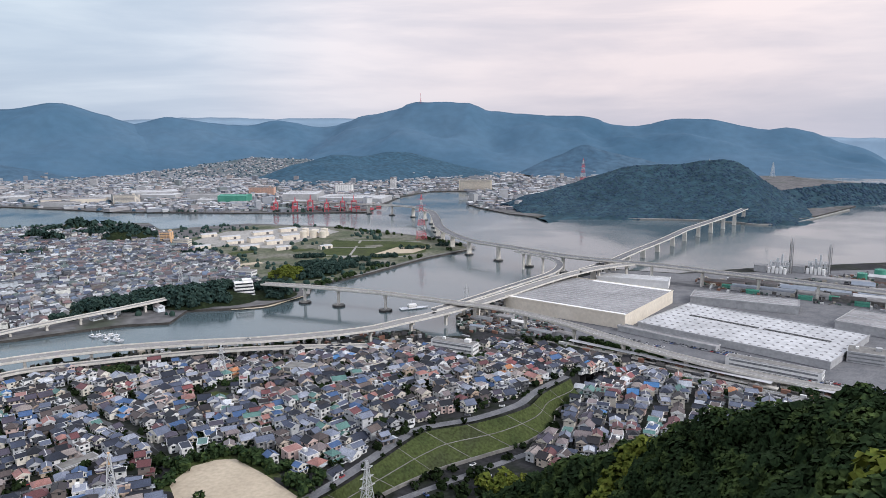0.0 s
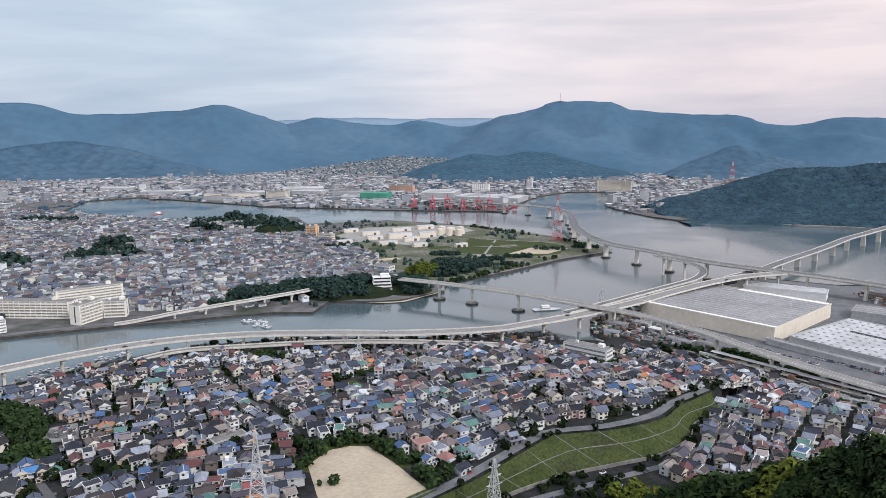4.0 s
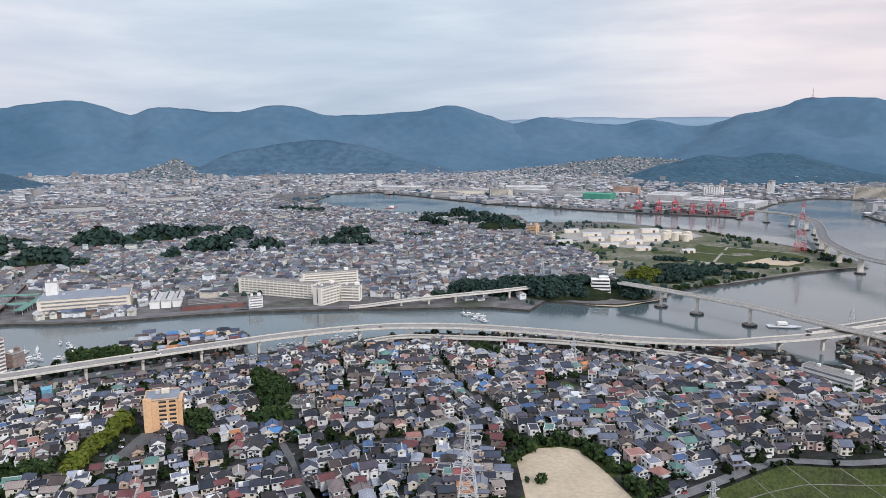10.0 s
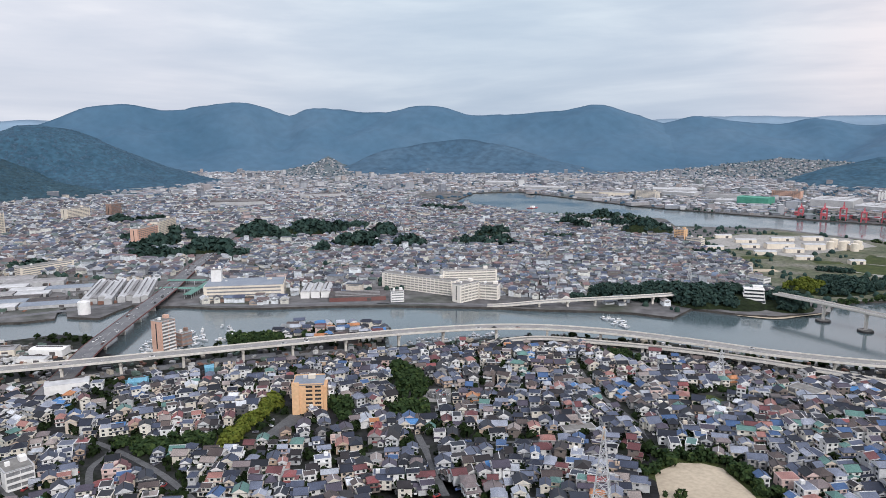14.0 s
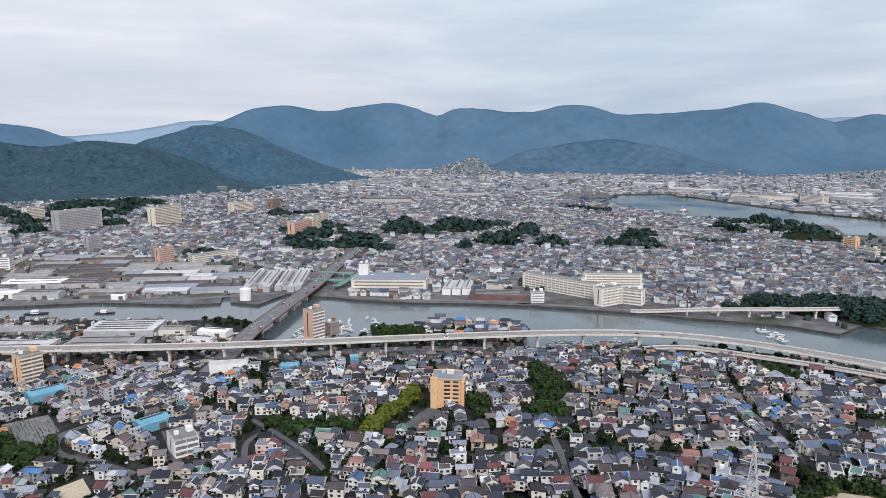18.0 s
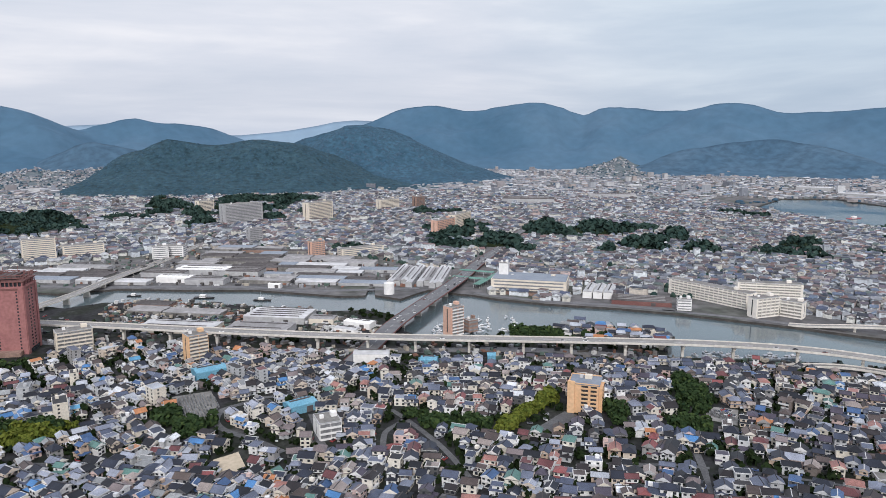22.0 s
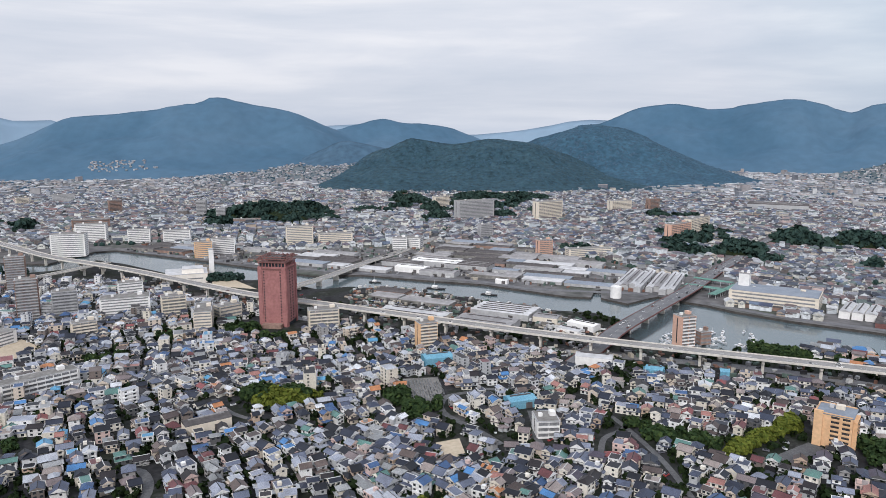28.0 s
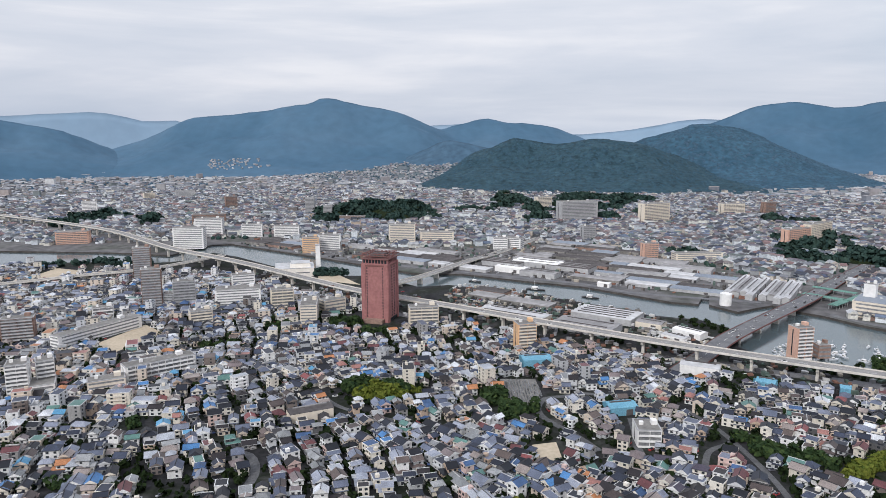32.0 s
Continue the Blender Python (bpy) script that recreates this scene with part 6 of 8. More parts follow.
grove(-1153, 602, 23, 18, 62, 12, 6, "leaf", 1.0)
grove(-1154, 666, 10, 18, 60, 8, 11, "leaf", 1.0)
grove(-969, 869, 10, 14, 48, 8, 2, "leaf", 1.0)
grove(-1037, 593, 11, 10, 60, 12, 7, "leaf", 1.0)
grove(-948, 951, 26, 23, 45, 11, 9, "leaf", 1.0)
grove(-1177, 828, 15, 27, 55, 11, 11, "leaf", 1.0)
grove(-1061, 661, 23, 22, 58, 11, 6, "leaf", 1.0)
grove(-757, 996, 14, 28, 37, 12, 1, "leaf", 1.0)
grove(-702, 1002, 20, 10, 35, 11, 2, "leaf", 1.0)
grove(-729, 1040, 10, 13, 35, 10, 7, "leaf", 1.0)
grove(-726, 978, 12, 9, 37, 12, 0, "leaf", 1.0)
grove(-795, 1106, 25, 25, 36, 11, 7, "leaf", 1.0)
grove(-785, 1093, 22, 16, 36, 11, 9, "leaf", 1.0)
grove(-791, 992, 10, 10, 39, 10, 6, "leaf", 1.0)
grove(-745, 1034, 12, 17, 36, 11, 6, "leaf", 1.0)
grove(-1800, 148, 34, 11, 85, 10, 5, "leaf", 1.0)
grove(-1862, 462, 20, 19, 76, 12, 1, "leaf", 1.0)
grove(-1878, 193, 37, 20, 84, 9, 10, "leaf", 1.0)
grove(-2007, 494, 40, 13, 76, 9, 10, "leaf", 1.0)
grove(-1719, 284, 17, 27, 81, 8, 2, "leaf", 1.0)
grove(-1928, 350, 29, 28, 80, 11, 0, "leaf", 1.0)
grove(-1866, 266, 26, 24, 82, 9, 1, "leaf", 1.0)
grove(-1740, 223, 21, 25, 83, 12, 8, "leaf", 1.0)
grove(-1742, 386, 21, 28, 78, 9, 11, "leaf", 1.0)
grove(-1717, 242, 31, 22, 82, 9, 2, "leaf", 1.0)
grove(-1840, 449, 31, 12, 76, 7, 2, "leaf", 1.0)
grove(-1931, 489, 39, 17, 76, 10, 4, "leaf", 1.0)
grove(-1756, -101, 22, 29, 93, 8, 8, "leaf", 1.0)
grove(-1707, -195, 13, 9, 97, 12, 10, "leaf", 1.0)
grove(-1591, -37, 32, 12, 91, 10, 6, "leaf", 1.0)
grove(-1566, -104, 28, 29, 94, 8, 8, "leaf", 1.0)
grove(-1605, -76, 25, 26, 93, 9, 11, "leaf", 1.0)
grove(-1638, -162, 32, 24, 96, 9, 3, "leaf", 1.0)
grove(-1633, -186, 34, 28, 96, 9, 5, "leaf", 1.0)
grove(-1708, -34, 22, 9, 91, 8, 6, "leaf", 1.0)
grove(-1633, -71, 20, 29, 92, 10, 2, "leaf", 1.0)
grove(-1562, -256, 33, 28, 99, 10, 4, "leaf", 1.0)
grove(-1975, 171, 20, 28, 85, 11, 9, "leaf", 1.0)
grove(-1990, 201, 23, 29, 84, 8, 9, "leaf", 1.0)
grove(-1763, 419, 37, 15, 77, 10, 2, "leaf", 1.0)
grove(-2171, 191, 25, 12, 85, 7, 12, "leaf", 1.0)
grove(-1572, 216, 27, 24, 82, 10, 11, "leaf", 1.0)
grove(-1658, 479, 26, 24, 74, 11, 7, "leaf", 1.0)
grove(-2055, 394, 39, 19, 79, 7, 2, "leaf", 1.0)
grove(-1966, 564, 26, 23, 74, 11, 4, "leaf", 1.0)
grove(-1849, 300, 14, 27, 81, 7, 12, "leaf", 1.0)
grove(-2057, 210, 39, 26, 84, 8, 7, "leaf", 1.0)
grove(-1662, 308, 17, 26, 80, 12, 8, "leaf", 1.0)
grove(-1544, 463, 20, 27, 73, 11, 7, "leaf", 1.0)
grove(-762, 1306, 30, 15, 30, 10, 11, "leaf", 1.0)
grove(-779, 1493, 27, 14, 28, 11, 8, "leaf", 1.0)
grove(-714, 1283, 23, 16, 29, 11, 11, "leaf", 1.0)
grove(-661, 1360, 25, 24, 26, 10, 6, "leaf", 1.0)
grove(-703, 1478, 14, 24, 25, 9, 7, "leaf", 1.0)
grove(-754, 1446, 16, 10, 28, 11, 11, "leaf", 1.0)
grove(-760, 1489, 35, 26, 27, 10, 0, "leaf", 1.0)
grove(-690, 1403, 25, 9, 26, 11, 0, "leaf", 1.0)
grove(-1617, -766, 22, 28, 115, 11, 10, "leaf", 1.0)
grove(-1580, -810, 28, 10, 117, 9, 12, "leaf", 1.0)
grove(-1507, -625, 19, 24, 113, 11, 8, "leaf", 1.0)
grove(-1612, -778, 13, 28, 116, 12, 3, "leaf", 1.0)
grove(-1574, -651, 27, 27, 112, 9, 7, "leaf", 1.0)
grove(-1562, -815, 14, 15, 118, 8, 11, "leaf", 1.0)
grove(-1526, -838, 15, 30, 119, 8, 1, "leaf", 1.0)
grove(-1501, -799, 28, 28, 118, 9, 1, "leaf", 1.0)

# ---- the dusky red tower ----
def red_tower():
    x, y, w, d, h = -733.0, -65.0, 29.0, 29.0, 62.0
    base = thing("tower_block", x, y, 2.9, 73, "dusky red tiled tower with an open steel crown", "tower")
    part("body", Mesh().box(0, 0, -0.5, w, d, h + 0.5, "redtower"), base)
    for e in (-1, 1):
        part("corner_pier", Mesh().box(e * (w / 2 - 2), -d / 2 - 0.35, 0, 4.0, 0.7, h, "redtower").box(e * (w / 2 - 2), d / 2 + 0.35, 0, 4.0, 0.7, h, "redtower"), base)
        part("corner_pier", Mesh().box(w / 2 + 0.35, e * (d / 2 - 2), 0, 0.7, 4.0, h, "redtower").box(-w / 2 - 0.35, e * (d / 2 - 2), 0, 0.7, 4.0, h, "redtower"), base)
    one = Mesh().box(0, 0, 0, 1.3, 0.14, 1.5, "pane").link("window", base)
    spots = []
    for i in range(19):
        for k in (-0.30, 0.30):
            spots.append((k * w, -d / 2 - 0.04, 2.2 + i * 3.0, 0))
            spots.append((k * w, d / 2 + 0.04, 2.2 + i * 3.0, 0))
        for k in (-0.14, -0.09, 0.09, 0.14):
            spots.append((w / 2 + 0.04, k * d, 2.2 + i * 3.0, 90))
            spots.append((-w / 2 - 0.04, k * d, 2.2 + i * 3.0, 90))
    one.matrix_basis = pose(*spots[0][:3], 0, 0, spots[0][3])
    for a, b, c, r in spots[1:]:
        o = one.copy()
        scene.collection.objects.link(o)
        o.matrix_basis = pose(a, b, c, 0, 0, r)
    part("top_floor", Mesh().box(0, 0, h, w - 3, d - 3, 4.0, "pane"), base, "recessed glazed top floor")
    for i in range(9):
        part("column", Mesh().box(-w / 2 + 1 + i * (w - 2) / 8, -d / 2 + 0.6, h, 0.7, 0.7, 4.0, "redtower"), base)
        part("column", Mesh().box(w / 2 - 0.6, -d / 2 + 1 + i * (d - 2) / 8, h, 0.7, 0.7, 4.0, "redtower"), base)
    part("roof_slab", Mesh().box(0, 0, h + 4.004, w + 1.2, d + 1.2, 0.7, "maroon"), base)
    # shadow below the top floor drawn as a darker band round the body
    part("shadow_band", Mesh().box(0, 0, h - 3.2, w + 0.9, d + 0.9, 1.6, "maroon"), base, "dark maroon shadow line below the top floor")
    for zz in (h + 7.0, h + 9.4):
        ringm = Mesh()
        for e in (-1, 1):
            ringm.box(0, e * (d / 2 - 1), zz, w, 0.5, 0.6, "maroon").box(e * (w / 2 - 1), 0, zz, 0.5, d, 0.6, "maroon")
        part("crown_rail", ringm, base)
    for e in (-1, 1):
        part("crown_beam", Mesh().box(0, e * (d / 2 + 0.9), h + 7.6, w + 4.4, 0.6, 0.7, "maroon").box(e * (w / 2 + 0.9), 0, h + 7.604, 0.6, d + 4.4, 0.7, "maroon"), base, "projecting maroon steel beam of the crown")
        part("aerial", Mesh().rod((e * 5, 3 * e, h + 9.4), (e * 5, 3 * e, h + 16), 0.22, "maroon", 5), base)
    for i in range(6):
        part("crown_joist", Mesh().box(-w / 2 + 2.5 + i * (w - 5) / 5, 0, h + 9.2, 0.4, d - 1, 0.4, "maroon"), base)
    part("ground_floor", Mesh().box(0, 0, 0.2, w + 0.3, d + 0.3, 3.6, "pane"), base, "dark glazed ground floor")
    for i in range(8):
        part("crown_post", Mesh().box(w / 2 - 1, -d / 2 + 1.2 + i * (d - 2.4) / 7, h + 5.4, 0.45, 0.45, 4.4, "maroon"), base)
    for i in range(8):
        for e in (-1, 1):
            part("crown_post", Mesh().box(-w / 2 + 1.2 + i * (w - 2.4) / 7, e * (d / 2 - 1), h + 5.4, 0.45, 0.45, 4.4, "maroon"), base)
    part("plant_room", Mesh().box(0, 0, h + 5.4, w * 0.5, d * 0.5, 3.6, "darkroof"), base)
    part("podium", Mesh().box(0, -d / 2 - 4, -0.5, w * 0.7, 8, 4.5, "brick"), base)


red_tower()
keep([(-775, -75), (-742, -105), (-688, -92), (-676, -50), (-700, -28), (-735, -25)])

# ---- harbour works ----
flat_hall(167, 785, 140, 138, 14.2, -37, "cream", "greyroof", "huge beige windowless warehouse with a ribbed grey roof", name="warehouse", ribs=16)
beige = [o for o in scene.objects if o.name.startswith("warehouse")][-1]
part("roof_edge", Mesh().box(0, -66, 14.56, 140, 6, 0.5, "white"), beige, "broad white roof edge")
part("roof_edge", Mesh().box(20, 66, 14.56, 96, 7, 0.5, "white"), beige, "broad white roof edge")
# the grey wall colour takes in shadow at the loading bays
flat_hall(298, 668, 178, 112, 6.0, -45, "grey", "palemetal", "huge white flat-roofed factory dotted with skylights", name="factory_hall", domes=(22, 10), domes_key="greyroof")
part("roof_slot", Mesh().box(-30, 8, 6.36, 70, 4, 0.5, "dark"), [o for o in scene.objects if o.name.startswith("factory_hall")][-1])
part("roof_slot", Mesh().box(40, 8, 6.36, 60, 4, 0.5, "dark"), [o for o in scene.objects if o.name.startswith("factory_hall")][-1])
flat_hall(342, 786, 112, 36, 8.0, -27, "grey", "greyroof", "low grey flat-roofed factory annexe", name="factory_hall", ribs=4)
flat_hall(436, 690, 60, 66, 8.0, -45, "grey", "greyroof", "grey factory annexe beside the white hall", name="factory_hall", ribs=3)
flat_hall(246, 901, 90, 26, 9.0, -22, "white", "palemetal", "long white shed beyond the warehouse", name="warehouse")
flat_hall(440, 610, 40, 30, 8.0, -45, "brick", "darkroof", "low red-brown works building", name="warehouse")
flat_hall(212, 652, 100, 9, 4.5, -45, "grey", "greyroof", "long open loading shed beside the railway", name="loading_shed")
for i, (px, py, pl) in enumerate(((150, 612, 90), (215, 556, 110), (262, 527, 120), (330, 478, 90))):
    pf = thing("station_platform", px, py, 3.02, -40, "railway platform under a long pale canopy", "platform", "station platforms")
    part("platform_slab", Mesh().box(0, 0, 0, pl, 6, 1.1, "concrete"), pf)
    for k in range(6):
        part("post", Mesh().box(-pl * 0.42 + k * pl * 0.168, 0, 1.1, 0.4, 0.4, 3.2, "whitesteel"), pf)
    part("canopy", Mesh().gable(0, 0, 4.3, pl * 0.92, 6.6, 0.6, "palemetal", thick=0.2), pf)
for k in range(14):
    box = thing("covered_barge", 360 + k * 24 - (k % 2) * 6, 876 - k * 16 - (k % 2) * 14, 2.9, -32, "green covered cargo cradle in the yard", "container", "green cradles in the yard")
    part("body", Mesh().box(0, 0, -0.2, 15, 8, 4.2, "green"), box)
    part("cover", Mesh().gable(0, 0, 4.004, 15.4, 8.4, 1.4, "green", thick=0.2), box)
    part("cradle_end", Mesh().box(7.8, 0, 0, 0.4, 8.2, 5.0, "palemetal"), box)


def chemical_plant(x, y, label, h):
    base = thing("process_plant", x, y, 2.9, -30, label, "plant")
    for i in range(4):
        part("column", Mesh().rod((i * 6 - 9, 3, 0), (i * 6 - 9, 3, 14 + 6 * (i % 3)), 1.5, "whitesteel", 12), base)
    frame_ = Mesh()
    for a in range(5):
        for b in range(3):
            frame_.rod((a * 6 - 12, b * 6 - 6, 0), (a * 6 - 12, b * 6 - 6, 16), 0.3, "whitesteel", 5)
    for zz in (5, 10, 15.5):
        for b in range(3):
            frame_.rod((-12, b * 6 - 6, zz), (12, b * 6 - 6, zz), 0.25, "whitesteel", 5)
        for a in range(5):
            frame_.rod((a * 6 - 12, -6, zz), (a * 6 - 12, 6, zz), 0.25, "whitesteel", 5)
    part("pipe_rack", frame_, base)
    for i in range(5):
        part("vessel", Mesh().rod((-12 + i * 5, -10, 0), (-12 + i * 5, -10, 8 + 2 * (i % 2)), 2.0, "white", 12), base)
    part("stack", Mesh().rod((14, 0, 0), (14, 0, h), 1.3, "grey", 12, r2=0.8), base, "tall slim chimney in a steel frame")
    lat = Mesh()
    for i in range(8):
        for a, b in ((-2, -2), (2, -2), (2, 2), (-2, 2)):
            lat.rod((14 + a, b, i * h / 9), (14 + a, b, (i + 1) * h / 9), 0.2, "dark", 4)
            lat.rod((14 + a, b, i * h / 9), (14 - b, a, (i + 1) * h / 9), 0.14, "dark", 4)
    part("stack_frame", lat, base)
    part("hall", Mesh().box(-24, 0, -0.3, 16, 14, 9, "grey").gable(-24, 0, 8.7, 17, 15, 2, "greyroof"), base)


chemical_plant(470, 975, "grey chemical plant with columns and a tall chimney by the bay", 50)
chemical_plant(520, 968, "grey process plant with vessels and a slim chimney by the bay", 42)
for i, (x, y, r, h) in enumerate(((585, 900, 9, 9), (608, 885, 9, 9), (590, 940, 7, 11), (640, 905, 8, 8), (560, 930, 6, 8))):
    cylinder_tank(x, y, r, h, "white" if i % 2 else "green", "white steel storage tank at the works" if i % 2 else "green steel storage tank at the works")
cylinder_tank(-789, 324, 6.5, 13.5, "white", "white storage tank on the quay point")
for i in range(6):
    cylinder_tank(-262 + (i % 3) * 18, 1318 + (i // 3) * 22, 6.5, 12 + 2 * (i % 2), "cream", "pale silo at the depot on the spit")
for x, y, w, d, h in ((-330, 1270, 46, 16, 8), (-282, 1290, 34, 14, 9), (-395, 1300, 36, 12, 5), (-370, 1245, 30, 11, 5), (-410, 1190, 28, 11, 5), (-330, 1190, 34, 10, 5), (-445, 1330, 30, 14, 5), (-350, 1360, 40, 12, 5), (-200, 1190, 22, 10, 5)) + ((-300, 1240, 30, 12, 6), (-230, 1340, 22, 12, 7), (-310, 1400, 36, 14, 6), (-270, 1180, 26, 10, 5)):
    shed(x, y, w, d, h, 38, "cream", "palemetal", "pale depot building on the spit", 1, vents=False)
for sx, sy, sw, sd, sr, sk in ((40, 722, 22, 9, -30, "palemetal"), (66, 728, 16, 10, -30, "greyroof"), (34, 690, 14, 8, -20, "slateblue"), (96, 672, 26, 8, -40, "palemetal"), (118, 664, 18, 9, -40, "greyroof"), (78, 706, 14, 9, -35, "white")):
    shed(sx, sy, sw, sd, 4.0, sr, "grey", sk, "small boat shed beside the inlet", 1, rise=1.0, z=3.0, vents=False, name="boat_shed")
# ---- halls of the works, row on row ----
rgf = random.Random(61)
keep_line(EXPRESS, 12)
keep_line([(-560, 196), (-637, 266), (-700, 329), (-797, 424), (-915, 524), (-1034, 637), (-1111, 709), (-1270, 860)], 13)
keep_line([(-850, -85), (-938, -18), (-1040, 38), (-1128, 85), (-1300, 180)], 10)
keep_line([(-800, 370), (-850, 240), (-905, 180), (-985, 30), (-1010, -20), (-1110, -175), (-1220, -330)], 6)
WORKS = (([(-805, 375), (-850, 262), (-905, 185), (-985, 40), (-1020, -60), (-1110, -180), (-1230, -355), (-1330, -350), (-1185, -100), (-1255, 250), (-1000, 425), (-880, 440), (-800, 440)], 57),
         ([(-610, 240), (-690, 120), (-770, 25), (-830, 0), (-905, 25), (-870, 85), (-760, 215), (-660, 262)], 55),
         ([(330, 930), (330, 870), (560, 690), (700, 620), (700, 1000), (470, 930)], -32))
for area, (outline, rot) in enumerate(WORKS):
    c, s_ = math.cos(radians(rot)), math.sin(radians(rot))
    us, vs_ = [x * c + y * s_ for x, y in outline], [-x * s_ + y * c for x, y in outline]
    v = min(vs_) + 8
    while v < max(vs_):
        d = rgf.uniform(15, 30)
        u = min(us) + rgf.uniform(0, 20)
        while u < max(us):
            w = rgf.uniform(26, 84)
            ends = [((u + a * w) * c - (v + d * b) * s_, (u + a * w) * s_ + (v + d * b) * c) for a in (0.04, 0.5, 0.96) for b in (0.1, 0.9)]
            x, y = (u + w / 2) * c - (v + d / 2) * s_, (u + w / 2) * s_ + (v + d / 2) * c
            if all(inside(px, py, outline) and free(px, py, 2.0) for px, py in ends) and rgf.random() < (0.93 if area != 1 else 0.45):
                wk, rk = rgf.choice((("grey", "greyroof"), ("grey", "palemetal"), ("darkconc", "darkroof"), ("brick", "darkroof"), ("darkconc", "greyroof"), ("darkconc", "darkroof"), ("grey", "slateblue")))
                shed(x, y, w - 1.5, d - 1.2, rgf.uniform(3.0, 4.8), rot, wk, rk, {"greyroof": "low grey sheet-roofed works shed", "palemetal": "low pale-roofed works shed", "darkroof": "low dark-roofed works shed", "slateblue": "low blue-grey-roofed works shed"}[rk], rgf.choice((2, 3)) if d < 20 else rgf.choice((2, 3, 4)), rise=rgf.uniform(0.9, 1.5), vents=False)
                keep([((u + a * w) * c - (v + d * b) * s_, (u + a * w) * s_ + (v + d * b) * c) for a, b in ((0, 0), (1, 0), (1, 1), (0, 1))])
            u += w + rgf.choice((0.5, 0.5, 2, 6))
        v += d + rgf.choice((0.6, 2, 6))

# ---- white tiered guest house on the headland ----
gh = thing("guest_house", -240, 834, 5.0, 22, "white tiered round-topped guest house among trees", "hotel")
for i in range(4):
    part("storey", Mesh().box(0, 0, i * 4.0 - 2.6 * (i == 0), 25 - i * 1.2, 16 - i, 2.0 + 2.6 * (i == 0), "white"), gh)
    part("window_band", Mesh().box(0, 0, i * 4.0 + 2.0, 23 - i * 1.2, 14.4 - i, 2.0, "pane"), gh, "continuous dark window band")
part("roof", Mesh().box(0, 0, 16.0, 22, 13, 0.5, "white"), gh)
part("penthouse", Mesh().box(4, 1, 16.5, 10, 8, 2.8, "white").box(4, 1, 19.304, 11, 9, 0.4, "white"), gh)
keep([(-262, 822), (-222, 830), (-226, 856), (-262, 850)])

# ---- pylons, masts, cranes ----
lattice_tower(-144, 286, 60, 13, 20, "whitesteel", "pale steel lattice pylon with an orange top above the houses", z=3.5)
part("aviation_top", Mesh().rod((0, 0, 54.5), (0, 0, 60.6), 0.6, "orange", 6), [o for o in scene.objects if o.name == "power_pylon"][0], "orange pylon top")
lattice_tower(-178, 547, 27, 7, 30, "whitesteel", "pale steel lattice pylon among the houses", z=4.0)
lattice_tower(-38, 328, 37, 8, 40, "whitesteel", "grey steel lattice pylon below the grass bank", z=2.6)
lattice_tower(26, 782, 28, 6, 40, "whitesteel", "grey steel lattice pylon beside the river", z=0.5)
lattice_tower(-40, 1288, 84, 18, 10, "redsteel", "red and white lattice power tower on the spit", z=2.6, bands=("redsteel", "whitesteel"))
lattice_tower(395, 2010, 62, 14, 10, "redsteel", "red and white lattice mast behind the wooded hill", z=60, bands=("redsteel", "whitesteel"))
lattice_tower(690, 1850, 34, 9, 10, "whitesteel", "grey power pylon on the wooded hill", z=92)
lattice_tower(823, 1780, 36, 9, 10, "whitesteel", "grey power pylon on the wooded hill", z=84)
lattice_tower(-340, 900, 26, 6, 10, "whitesteel", "grey power pylon in the woods", z=3.0)
mast = lattice_tower(-128, 4180, 62, 8, 0, "redsteel", "thin broadcasting mast on the far summit", z=352, name="radio_mast", arms=0)
for i, x in enumerate((-416, -366, -330, -288, -250, -221)):
    crane(x, 1758 - 10 * (i % 2), 6, 30 + 4 * (i % 3), "red gantry crane on the far quay")
for i in range(18):
    c = thing("cargo_container", -470 + i * 18, 1775 + 14 * (i % 3), 2.6, 3, "red stacked cargo containers on the far quay", "container", "stacked containers on the quay")
    for k in range(1 + i % 3):
        part("container", Mesh().box(0, 0, k * 2.7, 12, 4.8, 2.6, "redsteel" if (i + k) % 3 else "maroon"), c)
# chimney of the incinerator by the far bank
ch = thing("chimney", -1006, -178, 2.9, 10, "broad white concrete chimney by the river", "chimney")
inc = thing("incinerator", -972, -205, 2.9, 12, "broad white waste works building below the chimney", "works")
part("body", Mesh().box(0, 0, -0.5, 44, 52, 12.5, "ivory").box(6, 8, 12.004, 26, 28, 6.0, "ivory", top=0.9), inc)
part("roof", Mesh().box(0, 0, 12.004, 44.6, 52.6, 0.4, "palemetal").box(6, 8, 18.008, 24, 26, 0.4, "palemetal"), inc)
part("window_band", Mesh().box(22.06, 0, 5.0, 0.1, 40, 1.6, "recess"), inc)
part("door", Mesh().box(22.06, -14, 0, 0.14, 6, 4.0, "darkroof"), inc, "dark roller door")
keep([(-948, -232), (-948, -178), (-998, -178), (-998, -232)])
part("shaft", Mesh().box(0, 0, -0.4, 9, 7, 36, "white", top=0.92), ch)
part("rim", Mesh().box(0, 0, 35.6, 9, 7, 1.0, "grey"), ch)

# ---- grass bank, playing fields, open ground ----
top, foot = spline([(x, y, 0) for x, y in SLOPE_TOP], 6.0), spline([(x, y, 0) for x, y in SLOPE_FOOT], 6.0)
n_rows, n_cols = 7, 60


def along(line, t):
    i = min(len(line) - 2, int(t * (len(line) - 1)))
    return line[i].lerp(line[i + 1], t * (len(line) - 1) - i)


def bank_point(t, u):
    a, b = along(top, t), along(foot, t)
    p = a.lerp(b, u)
    h0 = 3.0 + 14.0 * max(0.0, min(1.0, (600 - a.y) / 80.0))
    return (p.x, p.y, h0 + (2.6 - h0) * u + 0.06 * noise.noise(Vector((p.x / 9, p.y / 9, 0))) * (0 < u < 1))


